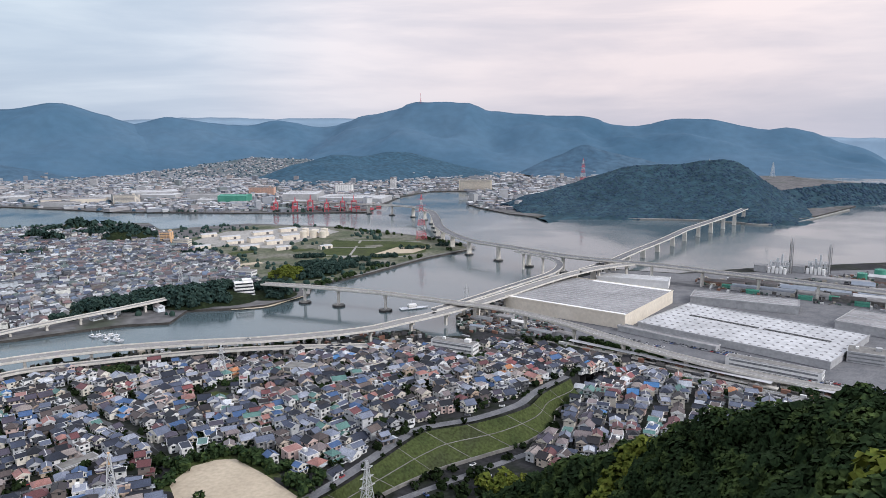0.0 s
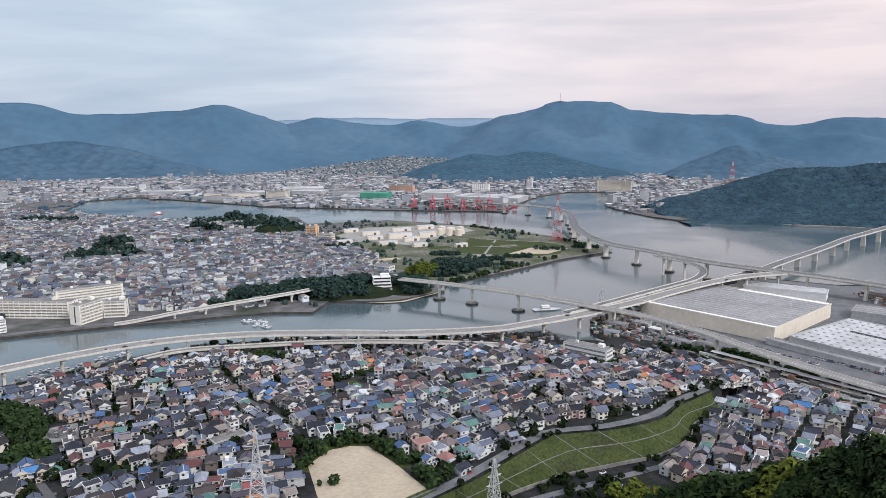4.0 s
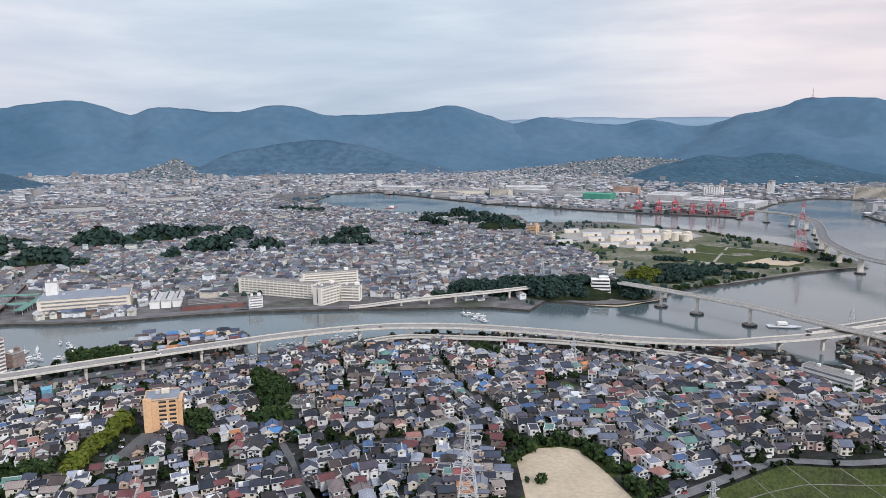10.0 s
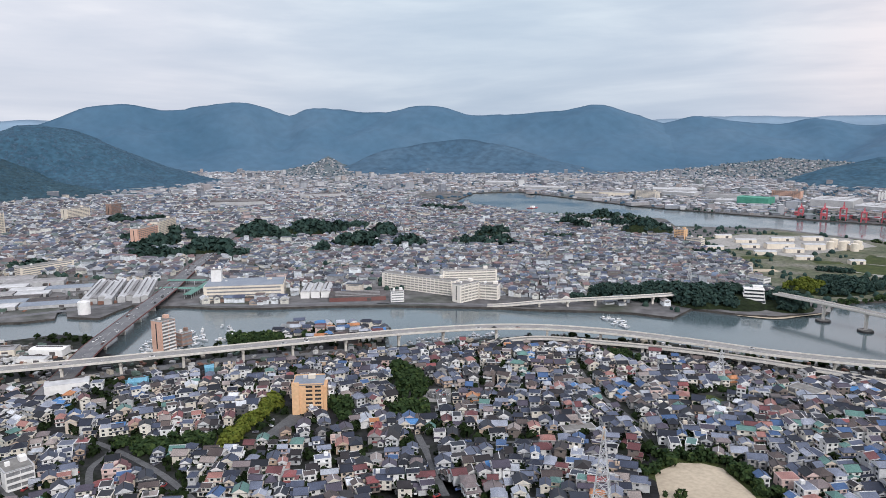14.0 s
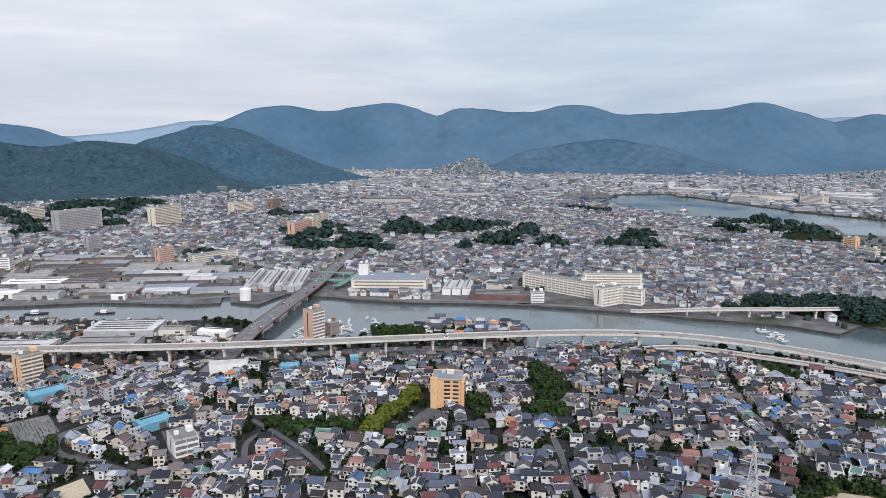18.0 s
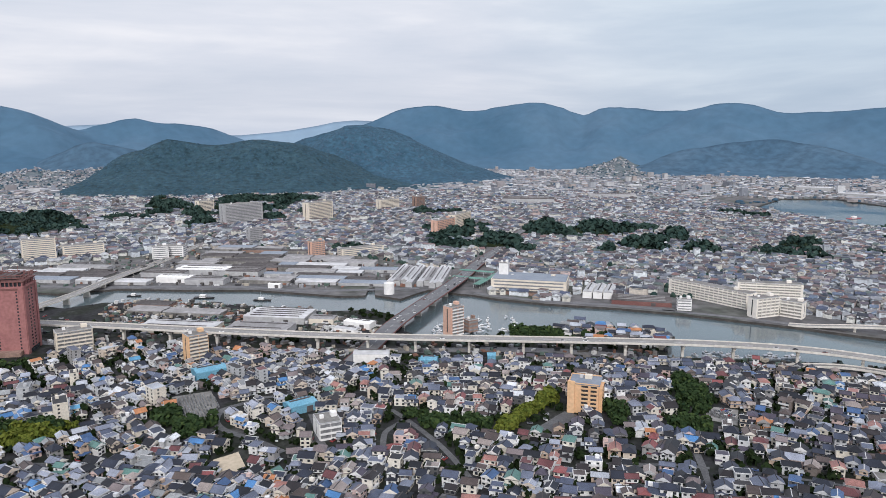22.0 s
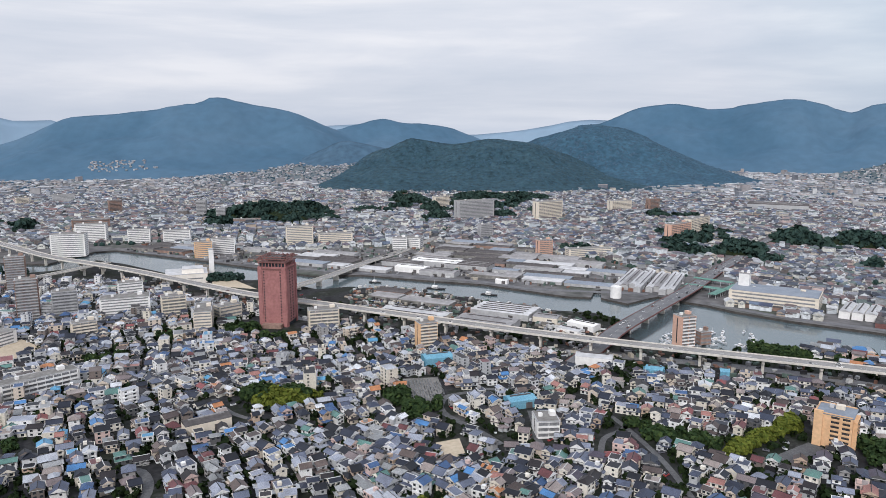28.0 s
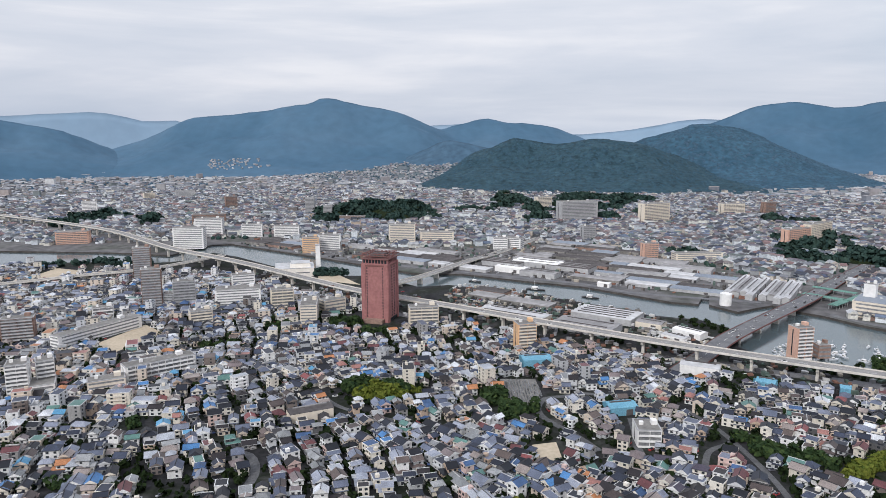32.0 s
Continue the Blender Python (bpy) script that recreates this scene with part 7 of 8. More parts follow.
bank = Mesh().faces([bank_point(i / n_cols, k / n_rows) for i in range(n_cols + 1) for k in range(n_rows + 1)],
                    [(i * (n_rows + 1) + k, i * (n_rows + 1) + k + 1, (i + 1) * (n_rows + 1) + k + 1, (i + 1) * (n_rows + 1) + k) for i in range(n_cols) for k in range(n_rows)], "grass")
tagged(bank.link("grass_bank"), "steep grassy bank below the terrace of houses", "bank", kind="structure")
curbs = thing("bank_drain", 0, 0, 0, 0, "pale concrete drain lines dividing the grass bank", "drain")


def drain_strip(line, half=0.2):
    """One concrete channel edge laid along a line of points, raised above the turf."""
    pts, verts, n = [Vector(p) for p in line], [], len(line)
    for j, p in enumerate(pts):
        d = pts[min(j + 1, n - 1)] - pts[max(j - 1, 0)]
        s = Vector((-d.y, d.x, 0)).normalized() * half
        verts += [tuple(p + s + Vector((0, 0, z))) if e > 0 else tuple(p - s + Vector((0, 0, z))) for e, z in ((1, -.2), (1, .2), (-1, .2), (-1, -.2))]
    faces = [(4 * j + a, 4 * j + a + 1, 4 * j + a + 5, 4 * j + a + 4) for j in range(n - 1) for a in range(3)]
    return Mesh().faces(verts, faces + [(0, 3, 2, 1), (4 * n - 4, 4 * n - 3, 4 * n - 2, 4 * n - 1)], "darkconc")


for i in range(0, n_cols, 6):
    part("drain", drain_strip([bank_point(i / n_cols, k / n_rows) for k in range(n_rows + 1)]), curbs)
part("drain", drain_strip([bank_point(i / n_cols, 3 / n_rows) for i in range(n_cols + 1)]), curbs)
wallm = Mesh()
for i in range(n_cols):
    a, b = Vector(bank_point(i / n_cols, 1.0)), Vector(bank_point((i + 1) / n_cols, 1.0))
    wallm.faces([(a.x, a.y, 2.5), (b.x, b.y, 2.5), (b.x, b.y, 5.2), (a.x, a.y, 5.2), (a.x + .5, a.y - .5, 2.5), (b.x + .5, b.y - .5, 2.5), (b.x + .5, b.y - .5, 5.2), (a.x + .5, a.y - .5, 5.2)],
                [(0, 1, 2, 3), (7, 6, 5, 4), (3, 2, 6, 7)], "darkconc")
tagged(wallm.link("retaining_wall"), "dark concrete retaining wall at the foot of the bank", "wall", kind="structure")
keep([(x, y) for x, y in SLOPE_TOP] + [(x, y) for x, y in reversed(SLOPE_FOOT)])
ribbon("bank_road", [(-100, 292), (-66, 336), (-50, 361), (-24, 405), (-12, 419), (20, 433), (50, 456), (65, 480), (92, 512), (112, 545)], 6.5, "asphalt", "narrow asphalt road along the top of the bank", z=0.10)
keep_line([(-100, 292), (-66, 336), (-50, 361), (-24, 405), (-12, 419), (20, 433), (50, 456), (65, 480), (92, 512), (112, 545)], 2)
ribbon("foot_road", [(-30, 352), (5, 378), (38, 402), (66, 424), (86, 455), (98, 482), (112, 505), (122, 540)], 5.0, "asphalt", "narrow lane below the retaining wall", z=0.03)


patch("playground_verge", [(-152, 352), (-147, 380), (-131, 390), (-116, 388), (-92, 364), (-68, 334), (-98, 292), (-126, 302)], "grass", "grassy verge round the sports ground", z=0.12)
patch("playground", [(-147, 354), (-142, 376), (-131, 383), (-120, 383), (-97, 360), (-74, 334), (-100, 300), (-122, 308)], "sand", "bare sandy sports ground with trees round it", z=0.25)
patch("school_yard", [(-639, -327), (-711, -306), (-679, -275), (-616, -296)], "sand", "pale sandy school yard")
patch("riverside_park", [(-933, -565), (-1020, -562), (-985, -484), (-932, -523)], "sand", "pale riverside sports ground")
patch("meadow", [(-200, 1110), (-200, 1290), (-85, 1275), (-24, 1236), (-30, 1150), (-100, 1090)], "grass", "green open field on the spit", z=-0.2)
patch("spit_ground", [(-290, 930), (-175, 910), (-120, 972), (-28, 1112), (42, 1190), (30, 1230), (-30, 1315), (-217, 1455), (-400, 1500), (-480, 1300), (-330, 1080)], "scrub", "scrubby green and brown ground of the spit", z=-0.3)
KEEP_OUT.pop()
patch("bare_field", [(-113, 1133), (-81, 1200), (-18, 1205), (-50, 1142)], "sand", "bare brown field on the spit", z=-0.1)
patch("yard", [(-459, 1255), (-432, 1399), (-266, 1470), (-206, 1395), (-292, 1191)], "yardc", "pale open yard of the depot", z=-0.2)
for fi, (fx, fy, fw, fd, fr, fk, fl_) in enumerate(((-235, 1175, 40, 22, 30, "grass", "green plot on the spit"), (-250, 1215, 46, 20, 30, "scrub", "rough plot on the spit"), (-330, 1150, 44, 22, 34, "grass", "green plot on the spit"), (-385, 1225, 46, 18, 36, "yardc", "pale gravel yard on the spit"), (-165, 1225, 44, 26, 20, "grass", "green plot on the spit"), (-120, 1215, 30, 20, 20, "scrub", "rough plot on the spit"), (-290, 1050, 36, 18, 40, "sand", "bare plot among houses"), (-150, 1110, 30, 14, 20, "yardc", "pale gravel yard on the spit"))):
    cf, sf = math.cos(radians(fr)), math.sin(radians(fr))
    patch("field", [(fx + a * fw * cf - b * fd * sf, fy + a * fw * sf + b * fd * cf) for a, b in ((-0.5, -0.5), (0.5, -0.5), (0.5, 0.5), (-0.5, 0.5))], fk, fl_, z=-0.04 + 0.01 * fi)
for hx0, hy0, hx1, hy1 in ((-200, 1120, -60, 1110), (-195, 1200, -115, 1200), (-150, 1110, -150, 1280), (-190, 1285, -40, 1265)):
    ribbon("field_path", [(hx0, hy0, 2.84), ((hx0 + hx1) / 2, (hy0 + hy1) / 2, 2.84), (hx1, hy1, 2.84)], 4, "yardc", "pale farm track between the fields")
patch("river_flat", [(-960, -140), (-968, -172), (-930, -165), (-900, -105)], "sand", "sandy plot by the river", z=0.1)
patch("pocket_park", [(-186, 500), (-172, 512), (-152, 500), (-166, 486)], "grass", "small green park among the houses")
keep([(110, 870), (30, 760), (30, 690), (130, 645), (220, 560), (420, 440), (700, 600), (700, 1060), (330, 980), (240, 1000)])
keep([(-60, 640), (-100, 655), (30, 760), (60, 660), (20, 640)])
patch("works_yard", [(110, 868), (32, 758), (32, 692), (130, 645), (220, 560), (420, 440), (700, 600), (700, 1000), (330, 968), (240, 998)], "asphalt", "grey asphalt yards of the works and the station", z=0.02)
# quayside rails and access roads
ribbon("railway", [(-5, 640), (60, 628), (130, 600), (200, 545), (300, 470), (420, 400)], 22, "darkconc", "dark railway tracks and sidings", z=0.06)
for off in (-8.4, -5.0, -1.6, 1.8, 5.2, 8.6):
    for gauge in (-0.55, 0.55):
        ribbon("rail", [(px + (off + gauge) * 0.55, py + (off + gauge) * 0.83) for px, py in ((-5, 640), (60, 628), (130, 600), (200, 545), (300, 470), (420, 400))], 0.35, "whitesteel", "steel rail of the railway tracks", z=0.14)
ribbon("rail_green", [(80, 650), (140, 625), (210, 566), (310, 490)], 9, "grass", "weedy strip beside the railway", z=0.09)
ribbon("quay_road", [(-566, 574, 2.75), (-615, 532, 2.75), (-668, 474, 2.75), (-712, 438, 2.75), (-745, 420, 2.75)], 9, "asphalt", "quay road along the far bank")
ribbon("estate_road", [(-575, 562, 2.75), (-520, 606, 2.75), (-470, 640, 2.75), (-415, 675, 2.75), (-375, 700, 2.75)], 8, "asphalt", "riverside road before the white flats")
ribbon("works_road", [(-800, 370, 2.75), (-850, 240, 2.75), (-905, 180, 2.75), (-985, 30, 2.75), (-1010, -20, 2.75), (-1110, -175, 2.75), (-1220, -330, 2.75)], 10, "asphalt", "works road along the far bank")
ribbon("river_road", [(-460, 425), (-520, 350), (-570, 250), (-630, 130), (-720, 0), (-800, -120), (-880, -230)], 14, "asphalt", "main road below the expressway", z=0.05)
ribbon("inner_road", [(-390, 500), (-340, 560), (-240, 585), (-150, 598), (-40, 622)], 9, "asphalt", "road below the slip road", z=0.05)

keep([(-560, 300), (-640, 190), (-700, 90), (-780, 10), (-830, -20), (-930, 20), (-880, 90), (-760, 235), (-650, 275)])
keep([(-800, 330), (-880, 170), (-985, -20), (-1110, -180), (-1240, -370), (-1330, -350), (-1185, -100), (-1240, 240), (-1000, 400), (-900, 405), (-830, 380)])

RNG = random.Random(7)


def house_into(mesh, x, y, z, rot, w, d, storeys, style, windows, roof_key, wall_key):
    """A Japanese house: two floors under a gabled or hipped roof, with lower roofs, a balcony and often a carport; far off, its main forms alone."""
    c, s = math.cos(radians(rot)), math.sin(radians(rot))
    q = (x * 12.9 + y * 78.2) % 1
    q2 = (x * 7.3 + y * 3.1) % 1
    q3 = (x * 31.7 + y * 17.9) % 1
    fl = 2.65
    h = fl * storeys
    edge = "fascia" if q3 < 0.45 else "gutter"

    def at(a, b):
        return x + a * c - b * s, y + a * s + b * c
    vs, fs = [], []

    def glass(a0, b0, a1, b1, z0, z1):
        k = len(vs)
        for a, b, zz in ((a0, b0, z0), (a1, b1, z0), (a1, b1, z1), (a0, b0, z1)):
            vs.append((*at(a, b), z + zz))
        fs.append((k, k + 1, k + 2, k + 3))

    def glaze(a0, b0, ww, dd, z0, tall, wide=1.7):
        for e in (-1, 1):
            for k in ((-0.27, 0.23) if ww > 5 else (0.0,)):
                glass(a0 + k * ww - wide / 2, b0 + e * (dd / 2 + 0.06), a0 + k * ww + wide / 2, b0 + e * (dd / 2 + 0.06), z0, z0 + tall)
            glass(a0 + e * (ww / 2 + 0.06), b0 + 0.12 * dd - 0.7, a0 + e * (ww / 2 + 0.06), b0 + 0.12 * dd + 0.7, z0 + 0.1, z0 + tall - 0.1)
    if not windows:
        mesh.box(x, y, z - 0.5, w, d, h + 0.5, wall_key, rot, base=False)
        if style == "flat":
            mesh.box(x, y, z + h + 0.004, w + 0.3, d + 0.3, 0.45, roof_key, rot)
        else:
            mesh.gable(x, y, z + h, w + 1.3, d + 1.3, d * 0.29 + 0.35, roof_key, rot, hip=(d * 0.42 if style == "hip" else 0.0), end=wall_key, under=False)
        if style == "wing":
            px, py = at(w * 0.27 * (1 if q < 0.5 else -1), -d * 0.52)
            mesh.box(px, py, z - 0.5, w * 0.5, d * 0.55, h * 0.6 + 0.5, wall_key, rot, base=False)
            mesh.gable(px, py, z + h * 0.6, d * 0.55 + 1.0, w * 0.5 + 0.9, w * 0.16 + 0.3, roof_key, rot + 90, under=False)
        for e in (-1, 1):
            glass(-w * 0.36, e * (d / 2 + 0.07), w * 0.30, e * (d / 2 + 0.07), h - 1.7, h - 0.5)
            glass(e * (w / 2 + 0.07), -d * 0.25, e * (w / 2 + 0.07), d * 0.25, h - 1.7, h - 0.6)
        mesh.faces(vs, fs, "recess")
        return
    if style == "flat":
        mesh.box(x, y, z - 0.5, w, d, h + 0.5, wall_key, rot, base=False)
        mesh.box(x, y, z + h + 0.004, w + 0.3, d + 0.3, 0.4, "fascia" if q < 0.5 else wall_key, rot)
        mesh.box(x, y, z + h + 0.408, w - 0.5, d - 0.5, 0.03, roof_key, rot)
        if q3 < 0.5:
            px, py = at(w * 0.22, d * 0.15)
            mesh.box(px, py, z + h + 0.42, 2.4, 2.2, 1.9, wall_key, rot)
        for f in range(storeys):
            glaze(0, 0, w, d, 0.75 + fl * f, 1.45)
            if f and q2 < 0.7:
                px, py = at(-w * 0.05, -d / 2 - 0.55)
                mesh.box(px, py, z + fl * f - 0.1, w * 0.8, 1.1, 1.05, wall_key if q < 0.6 else "fascia", rot)
    else:
        pitch = 0.24 + 0.12 * q3
        hip = style == "hip"
        step = storeys > 1 and q2 < 0.62
        uw, ud, a0, b0 = w, d, 0.0, 0.0
        if step:
            uw, ud = w * (0.62 + 0.24 * q), d * (0.74 + 0.2 * q3)
            a0, b0 = (w - uw) * 0.48 * (1 if q2 < 0.31 else -1), (d - ud) * 0.46
            mesh.box(x, y, z - 0.5, w, d, fl + 0.5, wall_key, rot, base=False)
            mesh.gable(x, y, z + fl, w + 1.1, d + 1.1, 1.25, roof_key, rot, thick=0.18, hip=min(w, d) * 0.36, edge=edge, under=False)
            px, py = at(a0, b0)
            mesh.box(px, py, z + fl + 0.2, uw, ud, h - fl - 0.2, wall_key, rot, base=False)
            glaze(0, 0, w, d, 0.55, 1.75, 1.9)
            glaze(a0, b0, uw, ud, h - 1.75, 1.25, 1.6)
        else:
            mesh.box(x, y, z - 0.5, w, d, h + 0.5, wall_key, rot, base=False)
            for f in range(storeys):
                glaze(0, 0, w, d, 0.7 + fl * f, 1.4)
        px, py = at(a0, b0)
        turn = 90 if (ud > uw * 0.8 and q > 0.55) else 0
        rw, rd = (uw, ud) if not turn else (ud, uw)
        mesh.gable(px, py, z + h, rw + 1.3, rd + 1.3, rd * pitch + 0.4, roof_key, rot + turn, hip=(rd * 0.45 if hip else 0.0), edge=edge, end=wall_key)
        if not hip:
            mesh.box(px, py, z + h + rd * pitch + 0.30, rw + 1.35, 0.4, 0.22, edge if q2 < 0.5 else "gutter", rot + turn)
        if q3 > 0.93:
            gx, gy = at(a0, b0 - ud * 0.24)
            mesh.box(gx, gy, z + h + 0.95, uw * 0.5, ud * 0.24, 0.12, "pane", rot)
        # a cross gable, or a lower wing
        if style == "wing":
            k = 1 if q < 0.5 else -1
            up = 0.52 if q2 < 0.6 else 0.9
            gx, gy = at(w * 0.26 * k, -d * 0.45)
            mesh.box(gx, gy, z - 0.5, w * 0.46, d * 0.5, h * up + 0.5, wall_key, rot, base=False)
            mesh.gable(gx, gy, z + h * up, d * 0.5 + 1.0, w * 0.46 + 0.9, w * 0.13 + 0.35, roof_key, rot + 90, thick=0.2, edge=edge, end=wall_key, under=False)
            for f in range(2 if up > 0.8 else 1):
                glass(w * 0.26 * k - 0.9, -d * 0.70 - 0.06, w * 0.26 * k + 0.9, -d * 0.70 - 0.06, 0.7 + fl * f, 2.0 + fl * f)
        elif storeys > 1 and not step and q3 < 0.6:
            gx, gy = at(-w * 0.08, -d / 2 - 0.6)
            mesh.box(gx, gy, z + fl - 0.15, w * 0.62, 1.2, 1.1, "fascia" if q < 0.5 else wall_key, rot)
    # a lean-to, a carport or a car beside the house
    side = 1 if q < 0.35 else -1
    if q < 0.28:
        px, py = at((0.5 * w + 1.3) * side, (q * 10 % 1 - 0.5) * d * 0.5)
        mesh.box(px, py, z + 2.3, 2.6, 5.0, 0.12, "carport", rot)
        for e in (-1, 1):
            gx, gy = at((0.5 * w + 2.45) * side, (q * 10 % 1 - 0.5) * d * 0.5 + e * 2.2)
            mesh.box(gx, gy, z - 0.2, 0.14, 0.14, 2.5, "gutter", rot)
    elif q < 0.5:
        px, py = at((0.5 * w + 1.0) * side, (q * 10 % 1 - 0.5) * d * 0.6)
        mesh.box(px, py, z - 0.4, 2.0, 3.4, 2.7, wall_key, rot, base=False)
        mesh.gable(px, py, z + 2.3, 3.9, 2.6, 0.6, roof_key, rot + 90, thick=0.15, edge=edge, under=False)
    elif q < 0.72:
        px, py = at(w * 0.2, -0.5 * d - 1.5)
        mesh.box(px, py, z + 0.3, 3.9, 1.65, 0.65, "car_i", rot, top=0.95)
        mesh.box(px, py, z + 0.95, 2.2, 1.45, 0.5, "pane", rot, top=0.8)
    mesh.faces(vs, fs, "pane")


RNGC = random.Random(91)


def district(label, outline, rot, lot_w, lot_d, rmin, rmax, windows, near_list=None, skip=0.06, roof="town", tall=0.0, name="housing"):
    """Fills an outline with rows of houses on a street grid."""
    mesh = Mesh()
    c, s = math.cos(radians(rot)), math.sin(radians(rot))
    pts = [(x * c + y * s, -x * s + y * c) for x, y in outline]
    u0, u1 = min(p[0] for p in pts), max(p[0] for p in pts)
    v0, v1 = min(p[1] for p in pts), max(p[1] for p in pts)
    v, row = v0, 0
    while v < v1:
        u = u0 + RNG.uniform(0, lot_w)
        col = 0
        while u < u1:
            x, y = u * c - v * s, u * s + v * c
            # streets bend a little
            wob = 20 * noise.noise(Vector((x / 110, y / 110, 4.0)))
            x, y = x + wob, y + 20 * noise.noise(Vector((x / 110, y / 110, 9.0)))
            r = math.hypot(x, y)
            if rmin < r < rmax and RNG.random() > skip and inside(x, y, outline) and free(x, y, min(lot_w, lot_d) * 0.42):
                q = RNG.random()
                w, d = lot_w * RNG.uniform(0.64, 1.08), lot_d * RNG.uniform(0.60, 0.92)
                ro = rot + RNG.choice((0, 0, 90, 180, 270)) + RNG.uniform(-9, 9) + 42 * noise.noise(Vector((x / 95, y / 95, 2.0)))
                st = "wing" if q < 0.40 else "hip" if q < 0.60 else "flat" if q > 0.88 else "gable"
                fl = 2 if RNG.random() < 0.78 else RNG.choice((1, 1, 3))
                if tall and r > 520 and RNG.random() < tall:
                    fl, st, w, d = RNG.choice((3, 3, 4, 4, 5)), "flat", w * RNG.uniform(1.1, 1.9), d * 1.15
                xx, yy = x + RNG.uniform(-1.5, 1.5), y + RNG.uniform(-1.5, 1.5)
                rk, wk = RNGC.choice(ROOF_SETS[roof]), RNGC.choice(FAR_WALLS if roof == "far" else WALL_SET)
                if near_list is not None and r < near_list[0]:
                    near_list[1].append((r, xx, yy, ro, w, d, fl, st, rk, wk))
                else:
                    house_into(mesh, xx, yy, height(xx, yy), ro, w, d, fl, st, windows, rk, wk)
            u += lot_w * RNG.uniform(0.82, 1.2)
            col += 1
            if col % 12 == 0:
                u += 3.2
        row += 1
        v += lot_d + (2.8 if row % 2 == 0 else 0.0)
    if mesh.f:
        tagged(mesh.link(name), label, "houses", kind="stuff")


keep_line([p for p in EXPRESS], 15)
NEAR_HOUSES = []
near = (415, NEAR_HOUSES)
district("dense two-storey houses with dark tiled roofs on the terrace", [(-330, 585), (-160, 600), (-20, 640), (40, 655), (130, 600), (160, 560), (105, 520), (80, 480), (60, 455), (20, 432), (-20, 408), (-70, 325), (-260, 250), (-330, 300)], 38, 9.4, 9.2, 335, 720, True, near)
district("dense two-storey houses behind the river wall", [(-330, 590), (-410, 480), (-560, 290), (-470, 130), (-330, 60), (-200, 200), (-260, 250), (-330, 300)], 55, 9.2, 9.0, 335, 720, True, near)
district("crowded grey and blue roofed houses below the lookout", [(-560, 250), (-620, 160), (-690, 40), (-640, -130), (-420, -200), (-280, -60), (-330, 60), (-470, 130)], 24, 9.1, 8.9, 335, 800, True, near, tall=0.03, roof="west")
district("mixed houses and flats along the expressway", [(-690, 40), (-790, -90), (-960, -280), (-1040, -640), (-700, -640), (-330, -460), (-180, -280), (-270, -120), (-420, -200), (-640, -130)], 10, 9.6, 9.2, 335, 1500, True, near, tall=0.10, roof="west")
district("old houses and sheds beyond the foot of the bank", [(110, 540), (150, 560), (215, 520), (280, 450), (180, 350), (60, 380), (40, 400), (85, 455), (95, 490)], 60, 9.6, 9.4, 250, 720, True, near)
district("densely packed tiled houses on the north bank", [(-640, 660), (-420, 700), (-330, 770), (-250, 930), (-330, 1090), (-420, 1180), (-590, 1420), (-900, 1420), (-1250, 1500), (-1250, 900), (-1050, 640), (-800, 600)], 35, 10.0, 9.6, 600, 2200, False, tall=0.015, roof="far")
district("suburb of small grey roofs across the river", [(-800, 560), (-1050, 640), (-1250, 900), (-1250, 1500), (-1900, 1700), (-2200, 900), (-1700, 150), (-1250, 250), (-1000, 420)], 22, 13.5, 12.5, 600, 2300, False, tall=0.03, roof="far")
district("suburb of mixed roofs and flats beyond the works", [(-1250, 250), (-1700, 150), (-2200, 900), (-2500, 200), (-2500, -900), (-1700, -1500), (-1230, -700), (-1330, -350), (-1180, -100)], 5, 15.0, 13.5, 600, 2700, False, tall=0.06, roof="far")


district("fishing sheds and small houses on the marina strip", [(-452, 452), (-479, 480), (-491, 499), (-541, 467), (-568, 438), (-560, 405), (-500, 420)], 55, 11, 9, 300, 900, False, roof="west")
keep_line(RIVER_BANK[17:], 12)
district("low sheds, shops and houses along the quay road", [(-735, 428), (-700, 446), (-655, 482), (-600, 540), (-640, 600), (-660, 655), (-800, 602), (-1000, 425), (-880, 445), (-800, 480)], 48, 12.5, 11.0, 300, 1400, False, roof="far", tall=0.05)
district("small houses under the trees of the headland", [(-430, 700), (-330, 725), (-290, 790), (-230, 900), (-260, 960), (-330, 900)], 30, 13, 12, 300, 1400, False, roof="far", skip=0.45)


def far_blocks(label, n, a0, a1, r0, r1, ok, lo=7, hi=20, seed=1):
    """Countless far roofs and walls, thinning out with distance."""
    rg = random.Random(seed)
    mesh = Mesh()
    for _ in range(n):
        a, r = radians(rg.uniform(a0, a1)), math.sqrt(rg.uniform(r0 * r0, r1 * r1))
        x, y = -r * math.sin(a), r * math.cos(a)
        if not ok(x, y) or not free(x, y):
            continue
        k = rg.random()
        w, d = rg.uniform(lo, hi), rg.uniform(lo, hi * 0.7)
        rot = 30 * round(3 * noise.noise(Vector((x / 300, y / 300, 0)))) + rg.choice((0, 90)) + rg.uniform(-4, 4)
        h = rg.uniform(3.5, 6.5)
        if k > 0.985:
            w, d, h = rg.uniform(14, 34), rg.uniform(11, 15), rg.uniform(12, 26)
        elif k > 0.93:
            w, d, h = rg.uniform(24, 60), rg.uniform(14, 26), rg.uniform(5, 8)
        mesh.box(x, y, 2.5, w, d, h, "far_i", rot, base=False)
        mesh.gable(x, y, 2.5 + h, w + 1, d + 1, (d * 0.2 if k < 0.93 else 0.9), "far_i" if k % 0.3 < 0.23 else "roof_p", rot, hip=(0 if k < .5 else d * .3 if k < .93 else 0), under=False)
    tagged(mesh.link("town_roofs"), label, "houses", kind="stuff")


def on_north(x, y):
    return inside(x, y, NORTH_LAND + PORT_LAND + FAR_RIM)


